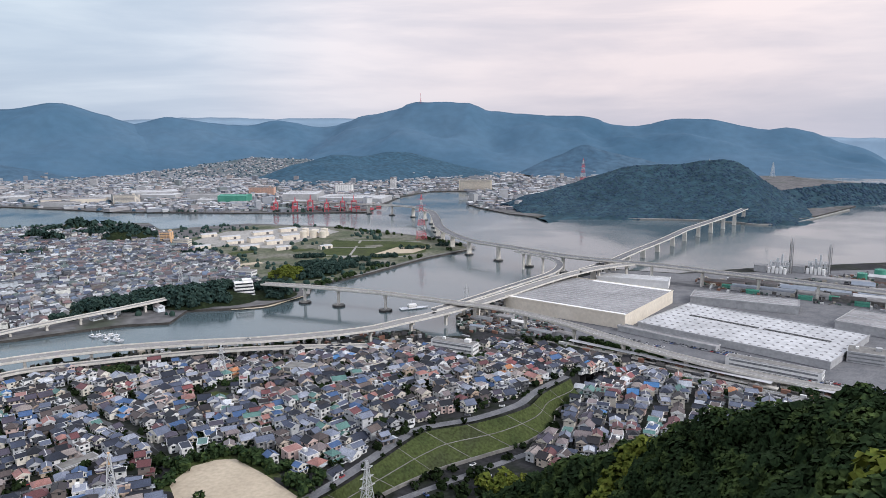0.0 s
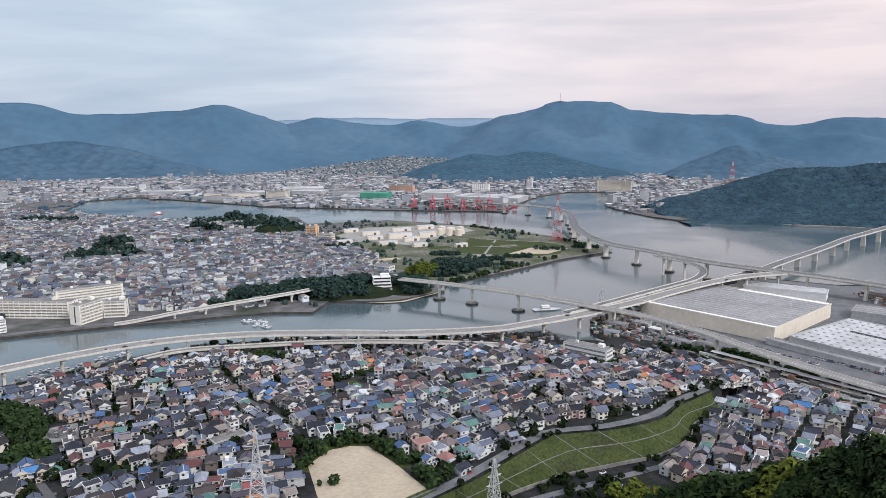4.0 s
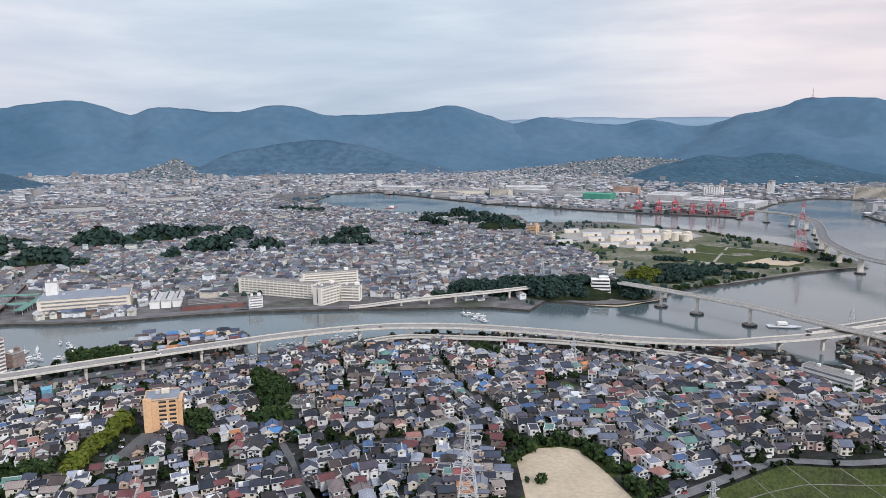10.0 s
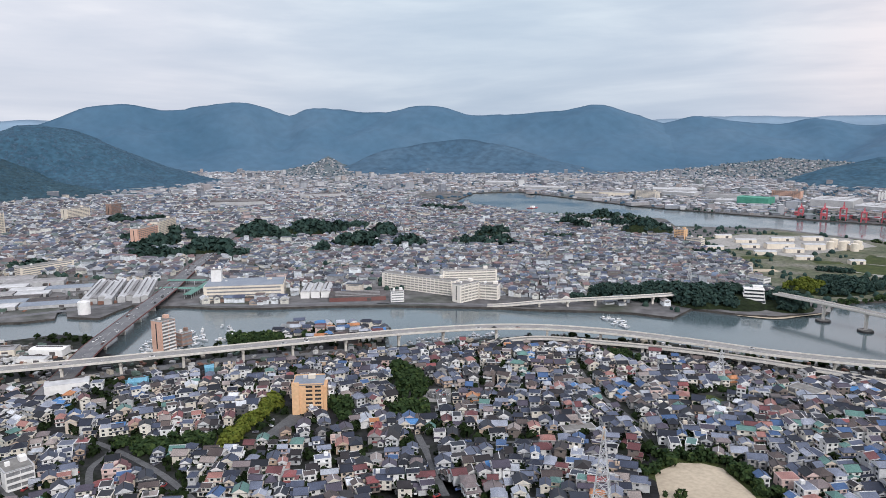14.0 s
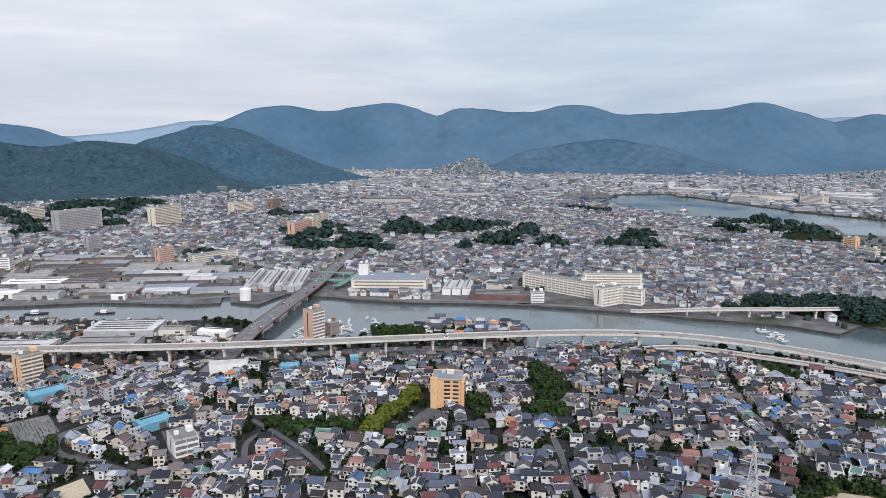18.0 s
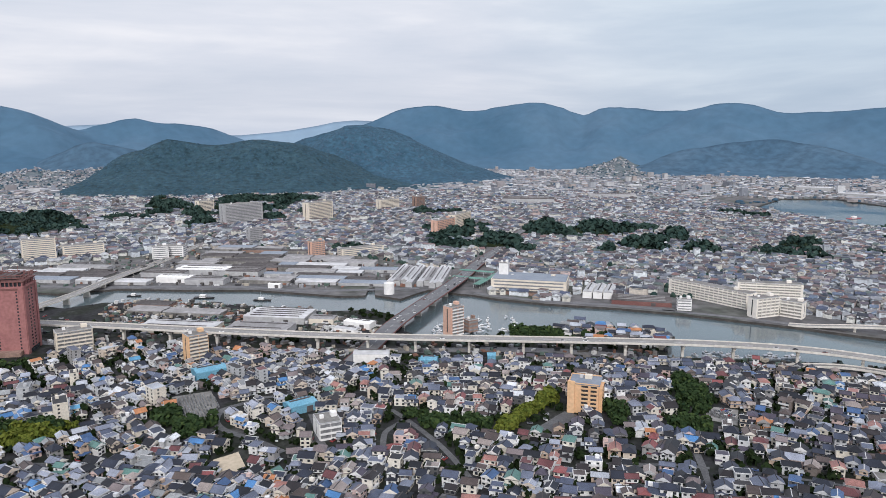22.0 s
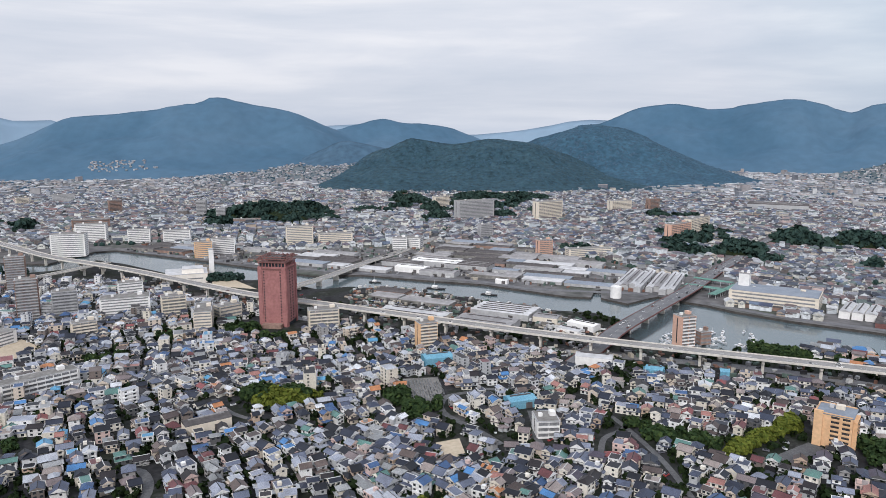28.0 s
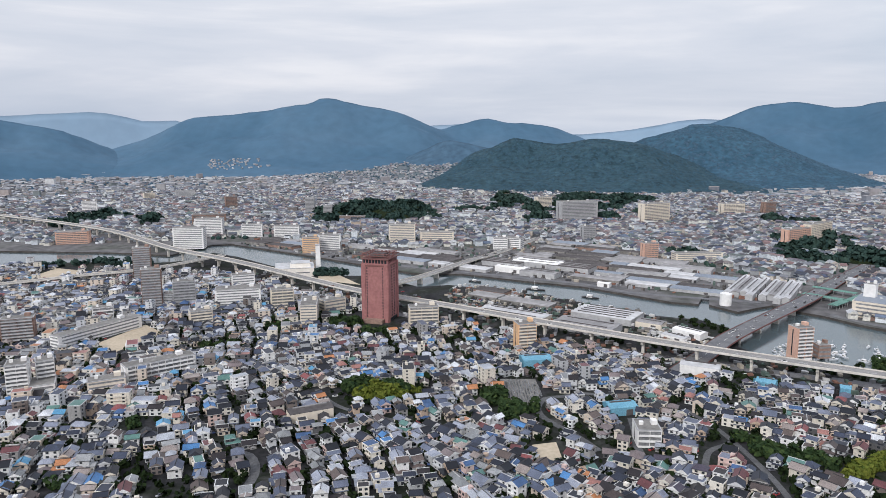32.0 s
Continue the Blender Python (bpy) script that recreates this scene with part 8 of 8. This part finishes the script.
far_blocks("far suburb roofs below the mountains", 7600, 55, 128, 2250, 3700, on_north, seed=3)
far_blocks("far roofs of the plain beyond the channel", 7300, 15, 60, 1700, 3750, lambda x, y: on_north(x, y) and (y > 1750 + 0.0 * x or x < -1500), seed=4)
far_blocks("far roofs of the town across the bay", 3600, -14, 18, 1800, 3600, on_north, seed=5)


def valley(name, label, r0, r1, climb, n, seed):
    """Ground that climbs into a fold of the mountains, close-set with houses. climb: (degrees from the pan's start, height at its upper end)."""
    rg = random.Random(seed)

    def top(a):
        for (a0, h0), (a1, h1) in zip(climb, climb[1:]):
            if a0 <= a <= a1:
                return h0 + (h1 - h0) * (a - a0) / (a1 - a0)
        return 0.0

    def level(a, u):
        return 2.0 + top(a) * u ** 1.2 + 3.0 * noise.noise(Vector((a * 0.9, u * 4, 3.0))) * min(1, u * 3)
    cols_, rows_n = 40, 12
    lo_a, hi_a = climb[0][0], climb[-1][0]
    vs = []
    for i in range(cols_ + 1):
        a = lo_a + (hi_a - lo_a) * i / cols_
        for k in range(rows_n + 1):
            u = k / rows_n
            r = r0 + (r1 - r0) * u
            vs.append((-r * math.sin(radians(a)), r * math.cos(radians(a)), level(a, u)))
    fs = [(i * (rows_n + 1) + k, i * (rows_n + 1) + k + 1, (i + 1) * (rows_n + 1) + k + 1, (i + 1) * (rows_n + 1) + k) for i in range(cols_) for k in range(rows_n)]
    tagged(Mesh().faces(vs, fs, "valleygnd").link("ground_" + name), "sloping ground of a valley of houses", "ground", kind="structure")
    mesh, trees = Mesh(), []
    for _ in range(n):
        a, u = rg.uniform(lo_a, hi_a), rg.random() ** 0.8
        if top(a) < 8 or noise.noise(Vector((a * 0.8, u * 5, seed))) > 0.3 or rg.random() < (u - 0.7) * 1.5:
            continue
        r = r0 + (r1 - r0) * u
        x, y, z = -r * math.sin(radians(a)), r * math.cos(radians(a)), level(a, u)
        if rg.random() < 0.34:
            hh = rg.uniform(5, 9)
            trees.append((x, y, z - 1, hh * 0.6, hh))
            continue
        w, d, h, rot = rg.uniform(6, 11), rg.uniform(5, 8), rg.uniform(3, 5), rg.uniform(0, 180)
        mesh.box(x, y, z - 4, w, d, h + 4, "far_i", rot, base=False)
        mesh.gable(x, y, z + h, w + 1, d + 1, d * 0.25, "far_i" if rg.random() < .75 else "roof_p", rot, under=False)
    tagged(mesh.link("hillside_houses"), label, "houses", kind="stuff")
    grow("hillside_trees", trees, CANOPY, "hill_leaf", "trees between the houses of the valley", seed)


valley("valley_west", "pale houses climbing the valley beside the wooded hill", 2700, 3500, [(86.5, 46), (88, 90), (91, 72), (94, 52), (97, 34), (101, 13), (104, 3)], 3000, 71)
rgv = random.Random(72)
slope_houses = Mesh()
for p in surface_spots(LEFT_PTS, 130, rgv, lambda x, y, z: 104.4 < math.degrees(math.atan2(-x, y)) < 108.2 and 36 < z < 74):
    w, d, h, rot = rgv.uniform(6, 11), rgv.uniform(5, 8), rgv.uniform(3, 5), rgv.uniform(0, 180)
    slope_houses.box(p.x, p.y, p.z - 5, w, d, h + 5, "far_i", rot, base=False).gable(p.x, p.y, p.z + h, w + 1, d + 1, d * 0.25, "far_i", rot, under=False)
tagged(slope_houses.link("hillside_houses"), "pale houses on the flank of the broad mountain", "houses", kind="stuff")
valley("valley_main", "pale houses climbing the valley of the long range", 2950, 3650, [(46.4, 3), (48.2, 34), (49.3, 74), (50.2, 44), (51.6, 22), (53.2, 3)], 520, 73)
valley("valley_port", "pale houses climbing the valley behind the port", 3000, 3700, [(7.5, 4), (10.4, 54), (12.5, 60), (14.9, 70), (16.5, 52), (20.8, 24), (25, 3)], 2300, 74)


# ---- the nearest houses, each a thing with its parts ----
def near_house(x, y, rot, w, d, storeys, style, rg, rk, wk):
    z = height(x, y)
    fl = 2.6
    h = fl * storeys
    kinds = {"flat": "flat-roofed modern house", "hip": "house with a hipped tiled roof", "gable": "house with a gabled tiled roof", "wing": "house with a tiled roof and a lower wing"}
    base = thing("house", x, y, z, rot, f"{('one', 'two', 'three')[storeys - 1]}-storey rendered {kinds[style]}", "house", "houses below the lookout")
    uw, ud, a0, b0 = w, d, 0.0, 0.0
    if style != "flat" and storeys > 1 and rg.random() < 0.7:
        uw, ud = w * rg.uniform(0.66, 0.86), d * rg.uniform(0.72, 0.85)
        a0, b0 = (w - uw) * 0.42 * rg.choice((-1, 1)), (d - ud) * 0.4
        part("wall", Mesh().box(0, 0, -0.8, w, d, fl + 0.8, wk), base)
        part("skirt_roof", Mesh().gable(0, 0, fl, w + 1.2, d + 1.2, 1.25, rk, thick=0.18, hip=min(w, d) * 0.36, edge="gutter"), base, "tiled roof over the ground floor")
        part("upper_wall", Mesh().box(a0, b0, fl + 0.3, uw, ud, h - fl - 0.3, wk), base)
    else:
        part("wall", Mesh().box(0, 0, -0.8, w, d, h + 0.8, wk), base)
    if style == "flat":
        part("roof", Mesh().box(0, 0, h + 0.004, w + 0.3, d + 0.3, 0.5, rk), base)
    else:
        part("roof", Mesh().gable(a0, b0, h, uw + 1.4, ud + 1.4, ud * 0.3 + 0.4, rk, hip=(ud * 0.42 if style == "hip" else 0.0), edge="fascia" if rg.random() < 0.5 else "gutter", end=wk), base)
        if style != "hip":
            part("ridge_tile", Mesh().box(a0, b0, h + ud * 0.3 + 0.32, uw + 1.4, 0.35, 0.22, "darkroof"), base)
    if style == "wing":
        part("wing_wall", Mesh().box(w * 0.28, -d * 0.6, -0.8, w * 0.45, d * 0.5, h * 0.5 + 0.8, wk), base)
        part("wing_roof", Mesh().gable(w * 0.28, -d * 0.6, h * 0.5, d * 0.5 + 1.0, w * 0.45 + 1.0, w * 0.14 + 0.3, rk, rot=90, edge="gutter", end=wk), base)
    elif rg.random() < 0.5:
        part("porch_roof", Mesh().gable(-w * 0.2, -d / 2 - 0.7, 2.3, w * 0.5, 1.6, 0.5, rk, thick=0.15), base)
    if style != "flat" and rg.random() < 0.14:
        part("solar_panel", Mesh().box(a0, b0 - ud * 0.2, h + 0.9, uw * 0.55, ud * 0.28, 0.12, "pane"), base, "dark solar panels on the roof")
    for f in range(storeys):
        ww, dd, aa, bb = (w, d, 0.0, 0.0) if f == 0 else (uw, ud, a0, b0)
        z0 = 0.7 + fl * f if f == 0 or uw == w else h - 1.5
        for e in (-1, 1):
            for k in (-0.27, 0.23):
                win = part("window", Mesh().box(aa + k * ww, bb + e * (dd / 2 + 0.03), z0, 1.6, 0.08, 1.15, "frame"), base)
                part("pane", Mesh().box(aa + k * ww, bb + e * (dd / 2 + 0.085), z0 + 0.08, 1.44, 0.03, 0.99, "pane"), win)
            part("side_window", Mesh().box(aa + e * (ww / 2 + 0.03), bb + 0.1 * dd, z0 + 0.1, 0.08, 1.2, 0.9, "pane"), base)
    part("door", Mesh().box(w * 0.38, -d / 2 - 0.03, 0, 1.0, 0.08, 2.1, "brick"), base, "brown front door")
    if rg.random() < 0.5 and uw == w:
        part("balcony", Mesh().box(-w * 0.1, -d / 2 - 0.6, 2.75, w * 0.42, 1.15, 0.12, wk).box(-w * 0.1, -d / 2 - 1.15, 2.87, w * 0.42, 0.08, 0.9, "whitesteel"), base)


NEAR_HOUSES.sort()
rgn = random.Random(17)
for i, (r, x, y, ro, w, d, fl, st, rk, wk) in enumerate(NEAR_HOUSES):
    if i < 104:
        near_house(x, y, ro, w, d, min(fl, 3), st, rgn, rk, wk)
rest = Mesh()
for r, x, y, ro, w, d, fl, st, rk, wk in NEAR_HOUSES[104:]:
    house_into(rest, x, y, height(x, y), ro, w, d, fl, st, True, rk, wk)
tagged(rest.link("housing"), "close-set tiled houses behind the first streets", "houses", kind="stuff")

# ---- woods ----
plant_groves()


rgw = random.Random(23)
spots_a, spots_b = [], []
HOME = (HOME_PTS, HOME_M, HOME_N)


def wooded_side(x, y, z):
    a = math.degrees(math.atan2(-x, y))
    return y > 25 and z > 2.5 and math.hypot(x, y) > 60 and -37 < a < -3.5


for p in surface_spots(HOME, 1150, rgw, wooded_side):
    hh = rgw.uniform(6.0, 12.0)
    q = (p.x, p.y, p.z - 2.0, hh * rgw.uniform(0.42, 0.60), hh)
    (spots_b if noise.noise(Vector((q[0] / 30, q[1] / 30, 0.3))) > 0.42 else spots_a).append(q)
under = []
for p in surface_spots(HOME, 2500, rgw, wooded_side):
    r = rgw.uniform(1.6, 3.2)
    under.append((p.x, p.y, p.z - 0.6, r, r * 2.2))
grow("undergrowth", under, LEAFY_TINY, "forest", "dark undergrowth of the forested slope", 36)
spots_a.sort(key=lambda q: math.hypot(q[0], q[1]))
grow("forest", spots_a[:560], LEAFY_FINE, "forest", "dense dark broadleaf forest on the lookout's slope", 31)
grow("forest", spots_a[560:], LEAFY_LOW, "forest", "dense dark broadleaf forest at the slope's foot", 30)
grow("bamboo_grove", spots_b, LEAFY, "bamboo", "paler yellow-green trees in the slope's forest", 32)
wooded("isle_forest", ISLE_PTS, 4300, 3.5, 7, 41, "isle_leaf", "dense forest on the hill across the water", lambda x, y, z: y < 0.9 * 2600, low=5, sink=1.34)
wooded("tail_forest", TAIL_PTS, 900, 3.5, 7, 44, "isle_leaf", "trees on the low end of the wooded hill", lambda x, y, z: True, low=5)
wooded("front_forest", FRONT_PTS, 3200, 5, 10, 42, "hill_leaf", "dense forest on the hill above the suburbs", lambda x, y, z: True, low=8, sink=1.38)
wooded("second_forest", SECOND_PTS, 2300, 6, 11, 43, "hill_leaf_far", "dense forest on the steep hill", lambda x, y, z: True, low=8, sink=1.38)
# trees and hedges in the gardens
rgy = random.Random(29)
yard = []
for _ in range(24000):
    a, r = radians(rgy.uniform(-26, 125)), math.sqrt(rgy.uniform(335 ** 2, 800 ** 2))
    x, y = -r * math.sin(a), r * math.cos(a)
    if inside(x, y, NEAR_LAND) and noise.noise(Vector((x / 60, y / 60, 8.0))) > -0.4 and free(x, y, 1.0) and not (x > 110):
        hh = rgy.uniform(2.2, 6.0) * rgy.uniform(0.8, 1.25)
        yard.append((x, y, height(x, y) - 0.4, hh * rgy.uniform(0.35, 0.6), hh))
grow("garden_trees", yard[:5600], LEAFY_TINY, "hedge", "small garden trees and hedges between the houses", 33)
yard2 = []
for _ in range(12000):
    a, r = radians(rgy.uniform(5, 110)), math.sqrt(rgy.uniform(800 ** 2, 1900 ** 2))
    x, y = -r * math.sin(a), r * math.cos(a)
    if inside(x, y, NORTH_LAND + PORT_LAND + FAR_RIM) and free(x, y, 1.0) and near_line(x, y, RIVER_BANK)[0] > 60 and noise.noise(Vector((x / 130, y / 130, 5.0))) > -0.1:
        hh = rgy.uniform(4, 9.0)
        yard2.append((x, y, 2.2, hh * rgy.uniform(0.4, 0.6), hh))
low_spots = []
for _ in range(60):
    a, r = radians(rgy.uniform(70, 118)), rgy.uniform(322, 352)
    if noise.noise(Vector((a * 9, 0.5, 0.2))) > -0.05:
        hh = rgy.uniform(5, 8)
        low_spots.append((-r * math.sin(a), r * math.cos(a), 3.0, hh * 0.5, hh))
grow("bamboo_grove", low_spots, LEAFY, "bamboo", "yellow-green trees at the hill's foot", 35)
far_green = []
for _ in range(9000):
    a, r = radians(rgy.uniform(2, 122)), math.sqrt(rgy.uniform(1900 ** 2, 3650 ** 2))
    x, y = -r * math.sin(a), r * math.cos(a)
    if on_north(x, y) and free(x, y, 1.0) and noise.noise(Vector((x / 170, y / 170, 2.5))) > 0.12:
        hh = rgy.uniform(5, 10)
        far_green.append((x, y, 2.2, hh * rgy.uniform(0.6, 1.0), hh))
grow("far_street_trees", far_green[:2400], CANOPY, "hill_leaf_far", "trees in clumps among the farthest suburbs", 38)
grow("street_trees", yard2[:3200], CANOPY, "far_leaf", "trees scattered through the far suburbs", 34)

# ---- boats, cars ----
rgb = random.Random(37)
for i in range(80):
    k = rgb.random()
    if k < 0.35:
        x, y = rgb.uniform(-440, -385), 0
        y = 555 + (x + 374) * 1.38 + rgb.uniform(6, 26)
        x, y = x - 6, y + 2
    elif k < 0.75:
        x, y = rgb.uniform(-640, -585), rgb.uniform(300, 400)
        if inside(x, y, NEAR_LAND):
            x -= 40
    else:
        x, y = rgb.uniform(-400, -300), 0
        y = 700 - (x + 330) * 0.55 - rgb.uniform(18, 34)
    if inside(x, y, NEAR_LAND) or inside(x, y, NORTH_LAND + PORT_LAND + FAR_RIM):
        continue
    boat(x, y, rgb.uniform(0, 360), rgb.uniform(7, 13), "small white fishing boat at its mooring")
boat(-33, 787, 20, 34, "grey patrol vessel moored by the expressway", name="ship")
boat(-1010, 1560, 80, 40, "red cargo ship in the channel", "redsteel", name="ship")
boat(-880, 120, 60, 26, "dark barge lying in the river", "dark", name="barge")
boat(-835, 180, 56, 22, "dark barge lying in the river", "dark", name="barge")
boat(-930, 45, 60, 18, "dark barge lying in the river", "dark", name="barge")


def cars_along(line, n, off, label, z=0.0, seed=0):
    rg = random.Random(seed)
    pts = spline(line, 4.0)
    for _ in range(n):
        i = rg.randrange(1, len(pts) - 1)
        p, q = pts[i], pts[i + 1] - pts[i - 1]
        s = Vector((q.y, -q.x, 0)).normalized() * (off * rg.choice((-1, 1)) + rg.uniform(-1, 1))
        c = thing("car", p.x + s.x, p.y + s.y, p.z + z + 0.01, math.degrees(math.atan2(q.y, q.x)), label, "car", "traffic on the roads")
        key = rg.choice(("white", "dark", "grey", "whitesteel", "white", "maroon"))
        part("body", Mesh().box(0, 0, 0.35, 4.3, 1.7, 0.65, key, top=0.96), c)
        part("cabin", Mesh().box(-0.2, 0, 1.0, 2.4, 1.5, 0.55, "pane", top=0.8), c)
        for a in (-1.35, 1.35):
            for b in (-0.8, 0.8):
                part("wheel", Mesh().rod((a, b - 0.1, 0.32), (a, b + 0.1, 0.32), 0.32, "dark", 8), c)


cars_along([(-637, 266, 9), (-700, 329, 10), (-797, 424, 9), (-915, 524, 5), (-1034, 637, 3.2)], 40, 5, "small car in traffic on the bridge", seed=1)
cars_along(EXPRESS, 20, 4, "small car on the expressway", seed=2)
junk = Mesh()
for outline, rot in WORKS:
    for _ in range(2200):
        x, y = rgb.uniform(min(p[0] for p in outline), max(p[0] for p in outline)), rgb.uniform(min(p[1] for p in outline), max(p[1] for p in outline))
        if inside(x, y, outline):
            junk.box(x, y, 2.6, rgb.uniform(1, 7), rgb.uniform(1, 3.5), rgb.uniform(0.8, 4), "clutter_i", rot + rgb.choice((0, 90)) + rgb.uniform(-6, 6))
for _ in range(1300):
    i = rgb.randrange(6, len(EXPRESS) - 3)
    p, q = Vector(EXPRESS[i]), Vector(EXPRESS[i + 1])
    w = p.lerp(q, rgb.random())
    n_ = Vector((q.y - p.y, p.x - q.x, 0)).normalized() * rgb.uniform(-26, 26)
    if inside(w.x + n_.x, w.y + n_.y, NEAR_LAND):
        junk.box(w.x + n_.x, w.y + n_.y, 3.0, rgb.uniform(1.5, 7), rgb.uniform(1.5, 3.5), rgb.uniform(0.8, 3.5), "clutter_i", rgb.uniform(0, 180))
for _ in range(420):
    x, y = rgb.uniform(12, 124), rgb.uniform(662, 745)
    if inside(x, y, [(14, 716), (24, 680), (122, 660), (112, 722), (74, 742)]):
        junk.box(x, y, 3.0, rgb.uniform(1.5, 6), rgb.uniform(1.5, 3), rgb.uniform(0.8, 3.2), "clutter_i", -37 + rgb.uniform(-20, 20))
for _ in range(900):
    x, y = rgb.uniform(20, 330), rgb.uniform(440, 700)
    if abs(near_line(x, y, [(-5, 640), (130, 600), (200, 545), (300, 470)])[0]) < 34 and height(x, y) < 3.5:
        junk.box(x, y, 3.0, rgb.uniform(2, 9), rgb.uniform(1.5, 3.5), rgb.uniform(0.8, 3.6), "clutter_i", -40 + rgb.uniform(-8, 8))
tagged(junk.link("yard_clutter"), "lorries, crates and stacked goods in the yards", "clutter", kind="stuff")
park = Mesh()
for i in range(900):
    a, r = radians(rgb.uniform(-15, 120)), math.sqrt(rgb.uniform(340 ** 2, 900 ** 2))
    x, y = -r * math.sin(a), r * math.cos(a)
    if not inside(x, y, NEAR_LAND) or not free(x, y, 0.5):
        continue
    z, ro = height(x, y) + 0.05, rgb.uniform(0, 180)
    park.box(x, y, z + 0.3, 4.2, 1.7, 0.7, "car_i", ro, top=0.95)
    park.box(x, y, z + 1.0, 2.4, 1.5, 0.5, "pane", ro, top=0.8)
tagged(park.link("parked_cars"), "cars parked in yards and streets", "cars", kind="stuff")
# car parks on the river strip and along the river road
lots = Mesh()
for x0, y0, ro, nx, ny in ((190, 640, -45, 14, 2), (168, 664, -45, 10, 2), (300, 540, -45, 18, 2), (345, 505, -45, 14, 2), (95, 690, -37, 18, 5), (50, 702, -37, 10, 5), (240, 625, -42, 30, 2), (-818, 60, 55, 16, 5), (-790, 30, 55, 12, 4), (-770, 110, 55, 8, 3), (-300, 345, 40, 7, 2), (-330, 395, 20, 6, 2), (-365, 180, 30, 6, 2)):
    c, s_ = math.cos(radians(ro)), math.sin(radians(ro))
    for i in range(nx):
        for j in range(ny):
            if rgb.random() < 0.25:
                continue
            a, b = (i - nx / 2) * 2.7, (j - ny / 2) * 6.4
            x, y = x0 + a * c - b * s_, y0 + a * s_ + b * c
            z = height(x, y) + 0.05
            lots.box(x, y, z + 0.3, 1.7, 4.2, 0.7, "car_i", ro, top=0.95)
            lots.box(x, y, z + 1.0, 1.5, 2.4, 0.5, "pane", ro, top=0.8)
tagged(lots.link("parked_cars"), "rows of cars in the depot car parks", "cars", kind="stuff")
wall_line = spline([(x * 0.984, y * 0.984, 3.0) for x, y in ((300, 1690), (339, 1700), (416, 1632), (539, 1609), (639, 1567), (680, 1519), (767, 1546), (858, 1627), (1036, 1803))], 12.0)
seawall = deck_mesh(wall_line, 5.0, 4.5, "yardc", "yardc", wall=0.9)[0]
tagged(seawall.link("isle_seawall"), "pale sea wall round the foot of the wooded hill", "wall", kind="structure")
ribbon("spit_revetment", [(-166, 850, 2.9), (-171, 906, 2.9), (-116, 968, 2.9), (-25, 1108, 2.9), (46, 1187, 2.9), (43, 1226, 2.9), (-28, 1319, 2.9), (-218, 1463, 2.9), (-421, 1521, 2.9)], 5, "darkconc", "grey concrete revetment round the spit")
shore = []
for a, b in zip([(-160, 880), (-105, 980), (-20, 1115), (36, 1190), (34, 1220), (-35, 1310)], [(-105, 980), (-20, 1115), (36, 1190), (34, 1220), (-35, 1310), (-215, 1450)]):
    n_ = int(math.dist(a, b) / 7)
    for i in range(n_):
        t = rgb.random()
        if noise.noise(Vector((a[0] / 50 + t * 3, a[1] / 50, 0.7))) > -0.2:
            hh = rgb.uniform(4, 8)
            shore.append((a[0] + (b[0] - a[0]) * t - rgb.uniform(4, 16), a[1] + (b[1] - a[1]) * t + rgb.uniform(-3, 3), 2.3, hh * 0.5, hh))
for a, b, n_ in (((50, 612), (128, 582), 26), ((128, 582), (198, 527), 30), ((198, 527), (292, 452), 30), ((96, 655), (150, 628), 14)):
    for i in range(n_):
        t, hh = rgb.random(), rgb.uniform(3, 7)
        shore.append((a[0] + (b[0] - a[0]) * t + rgb.uniform(-5, 5), a[1] + (b[1] - a[1]) * t + rgb.uniform(-5, 5), 2.6, hh * 0.5, hh))
for a, b, n_ in (((132, 652), (170, 614), 26), ((170, 614), (212, 566), 32), ((212, 566), (262, 536), 26), ((262, 520), (310, 484), 20)):
    for i in range(n_):
        t, hh = rgb.random(), rgb.uniform(3, 6.5)
        shore.append((a[0] + (b[0] - a[0]) * t + rgb.uniform(-3, 3), a[1] + (b[1] - a[1]) * t + rgb.uniform(-3, 3), 2.6, hh * 0.5, hh))
for i in range(60):
    a, r, hh = radians(rgb.uniform(106, 123)), rgb.uniform(322, 350), rgb.uniform(4, 8)
    shore.append((-r * math.sin(a), r * math.cos(a), 2.6, hh * 0.5, hh))
ring_ = [(-150, 352), (-146, 379), (-131, 388), (-117, 387), (-95, 364), (-70, 336)]
for a, b in zip(ring_, ring_[1:]):
    for i in range(int(math.dist(a, b) / 3.4)):
        t, hh = rgb.random(), rgb.uniform(4, 8)
        x, y = a[0] + (b[0] - a[0]) * t + rgb.uniform(-3, 3), a[1] + (b[1] - a[1]) * t + rgb.uniform(-2, 4)
        shore.append((x, y, height(x, y) - 0.4, hh * 0.5, hh))
grow("shore_trees", shore, LEAFY_LOW, "leaf", "dark trees along shores, tracks and the sports ground", 51)
ribbon("headland_shore", [(-240, 781, 1.0), (-205, 792, 1.0), (-186, 821, 1.2), (-168, 845, 2.4)], 5, "sand", "narrow pale shore below the wooded headland")
stones = Mesh()
for (gx, gy), rr, n_ in zip(GRAVES, (24, 10), (420, 130)):
    for i in range(n_):
        a, q = rgb.uniform(0, 6.2832), rr * math.sqrt(rgb.random())
        x, y = round((gx + q * math.cos(a)) / 1.7) * 1.7, round((gy + 0.7 * q * math.sin(a)) / 2.2) * 2.2
        z = height(x, y)
        stones.box(x, y, z, 1.0, 1.0, 0.5, "slate", 25).box(x, y, z + 0.504, 0.5, 0.5, rgb.uniform(0.7, 1.3), "slate", 25)
tagged(stones.link("gravestones"), "rows of grey stone grave markers", "graves", kind="stuff")
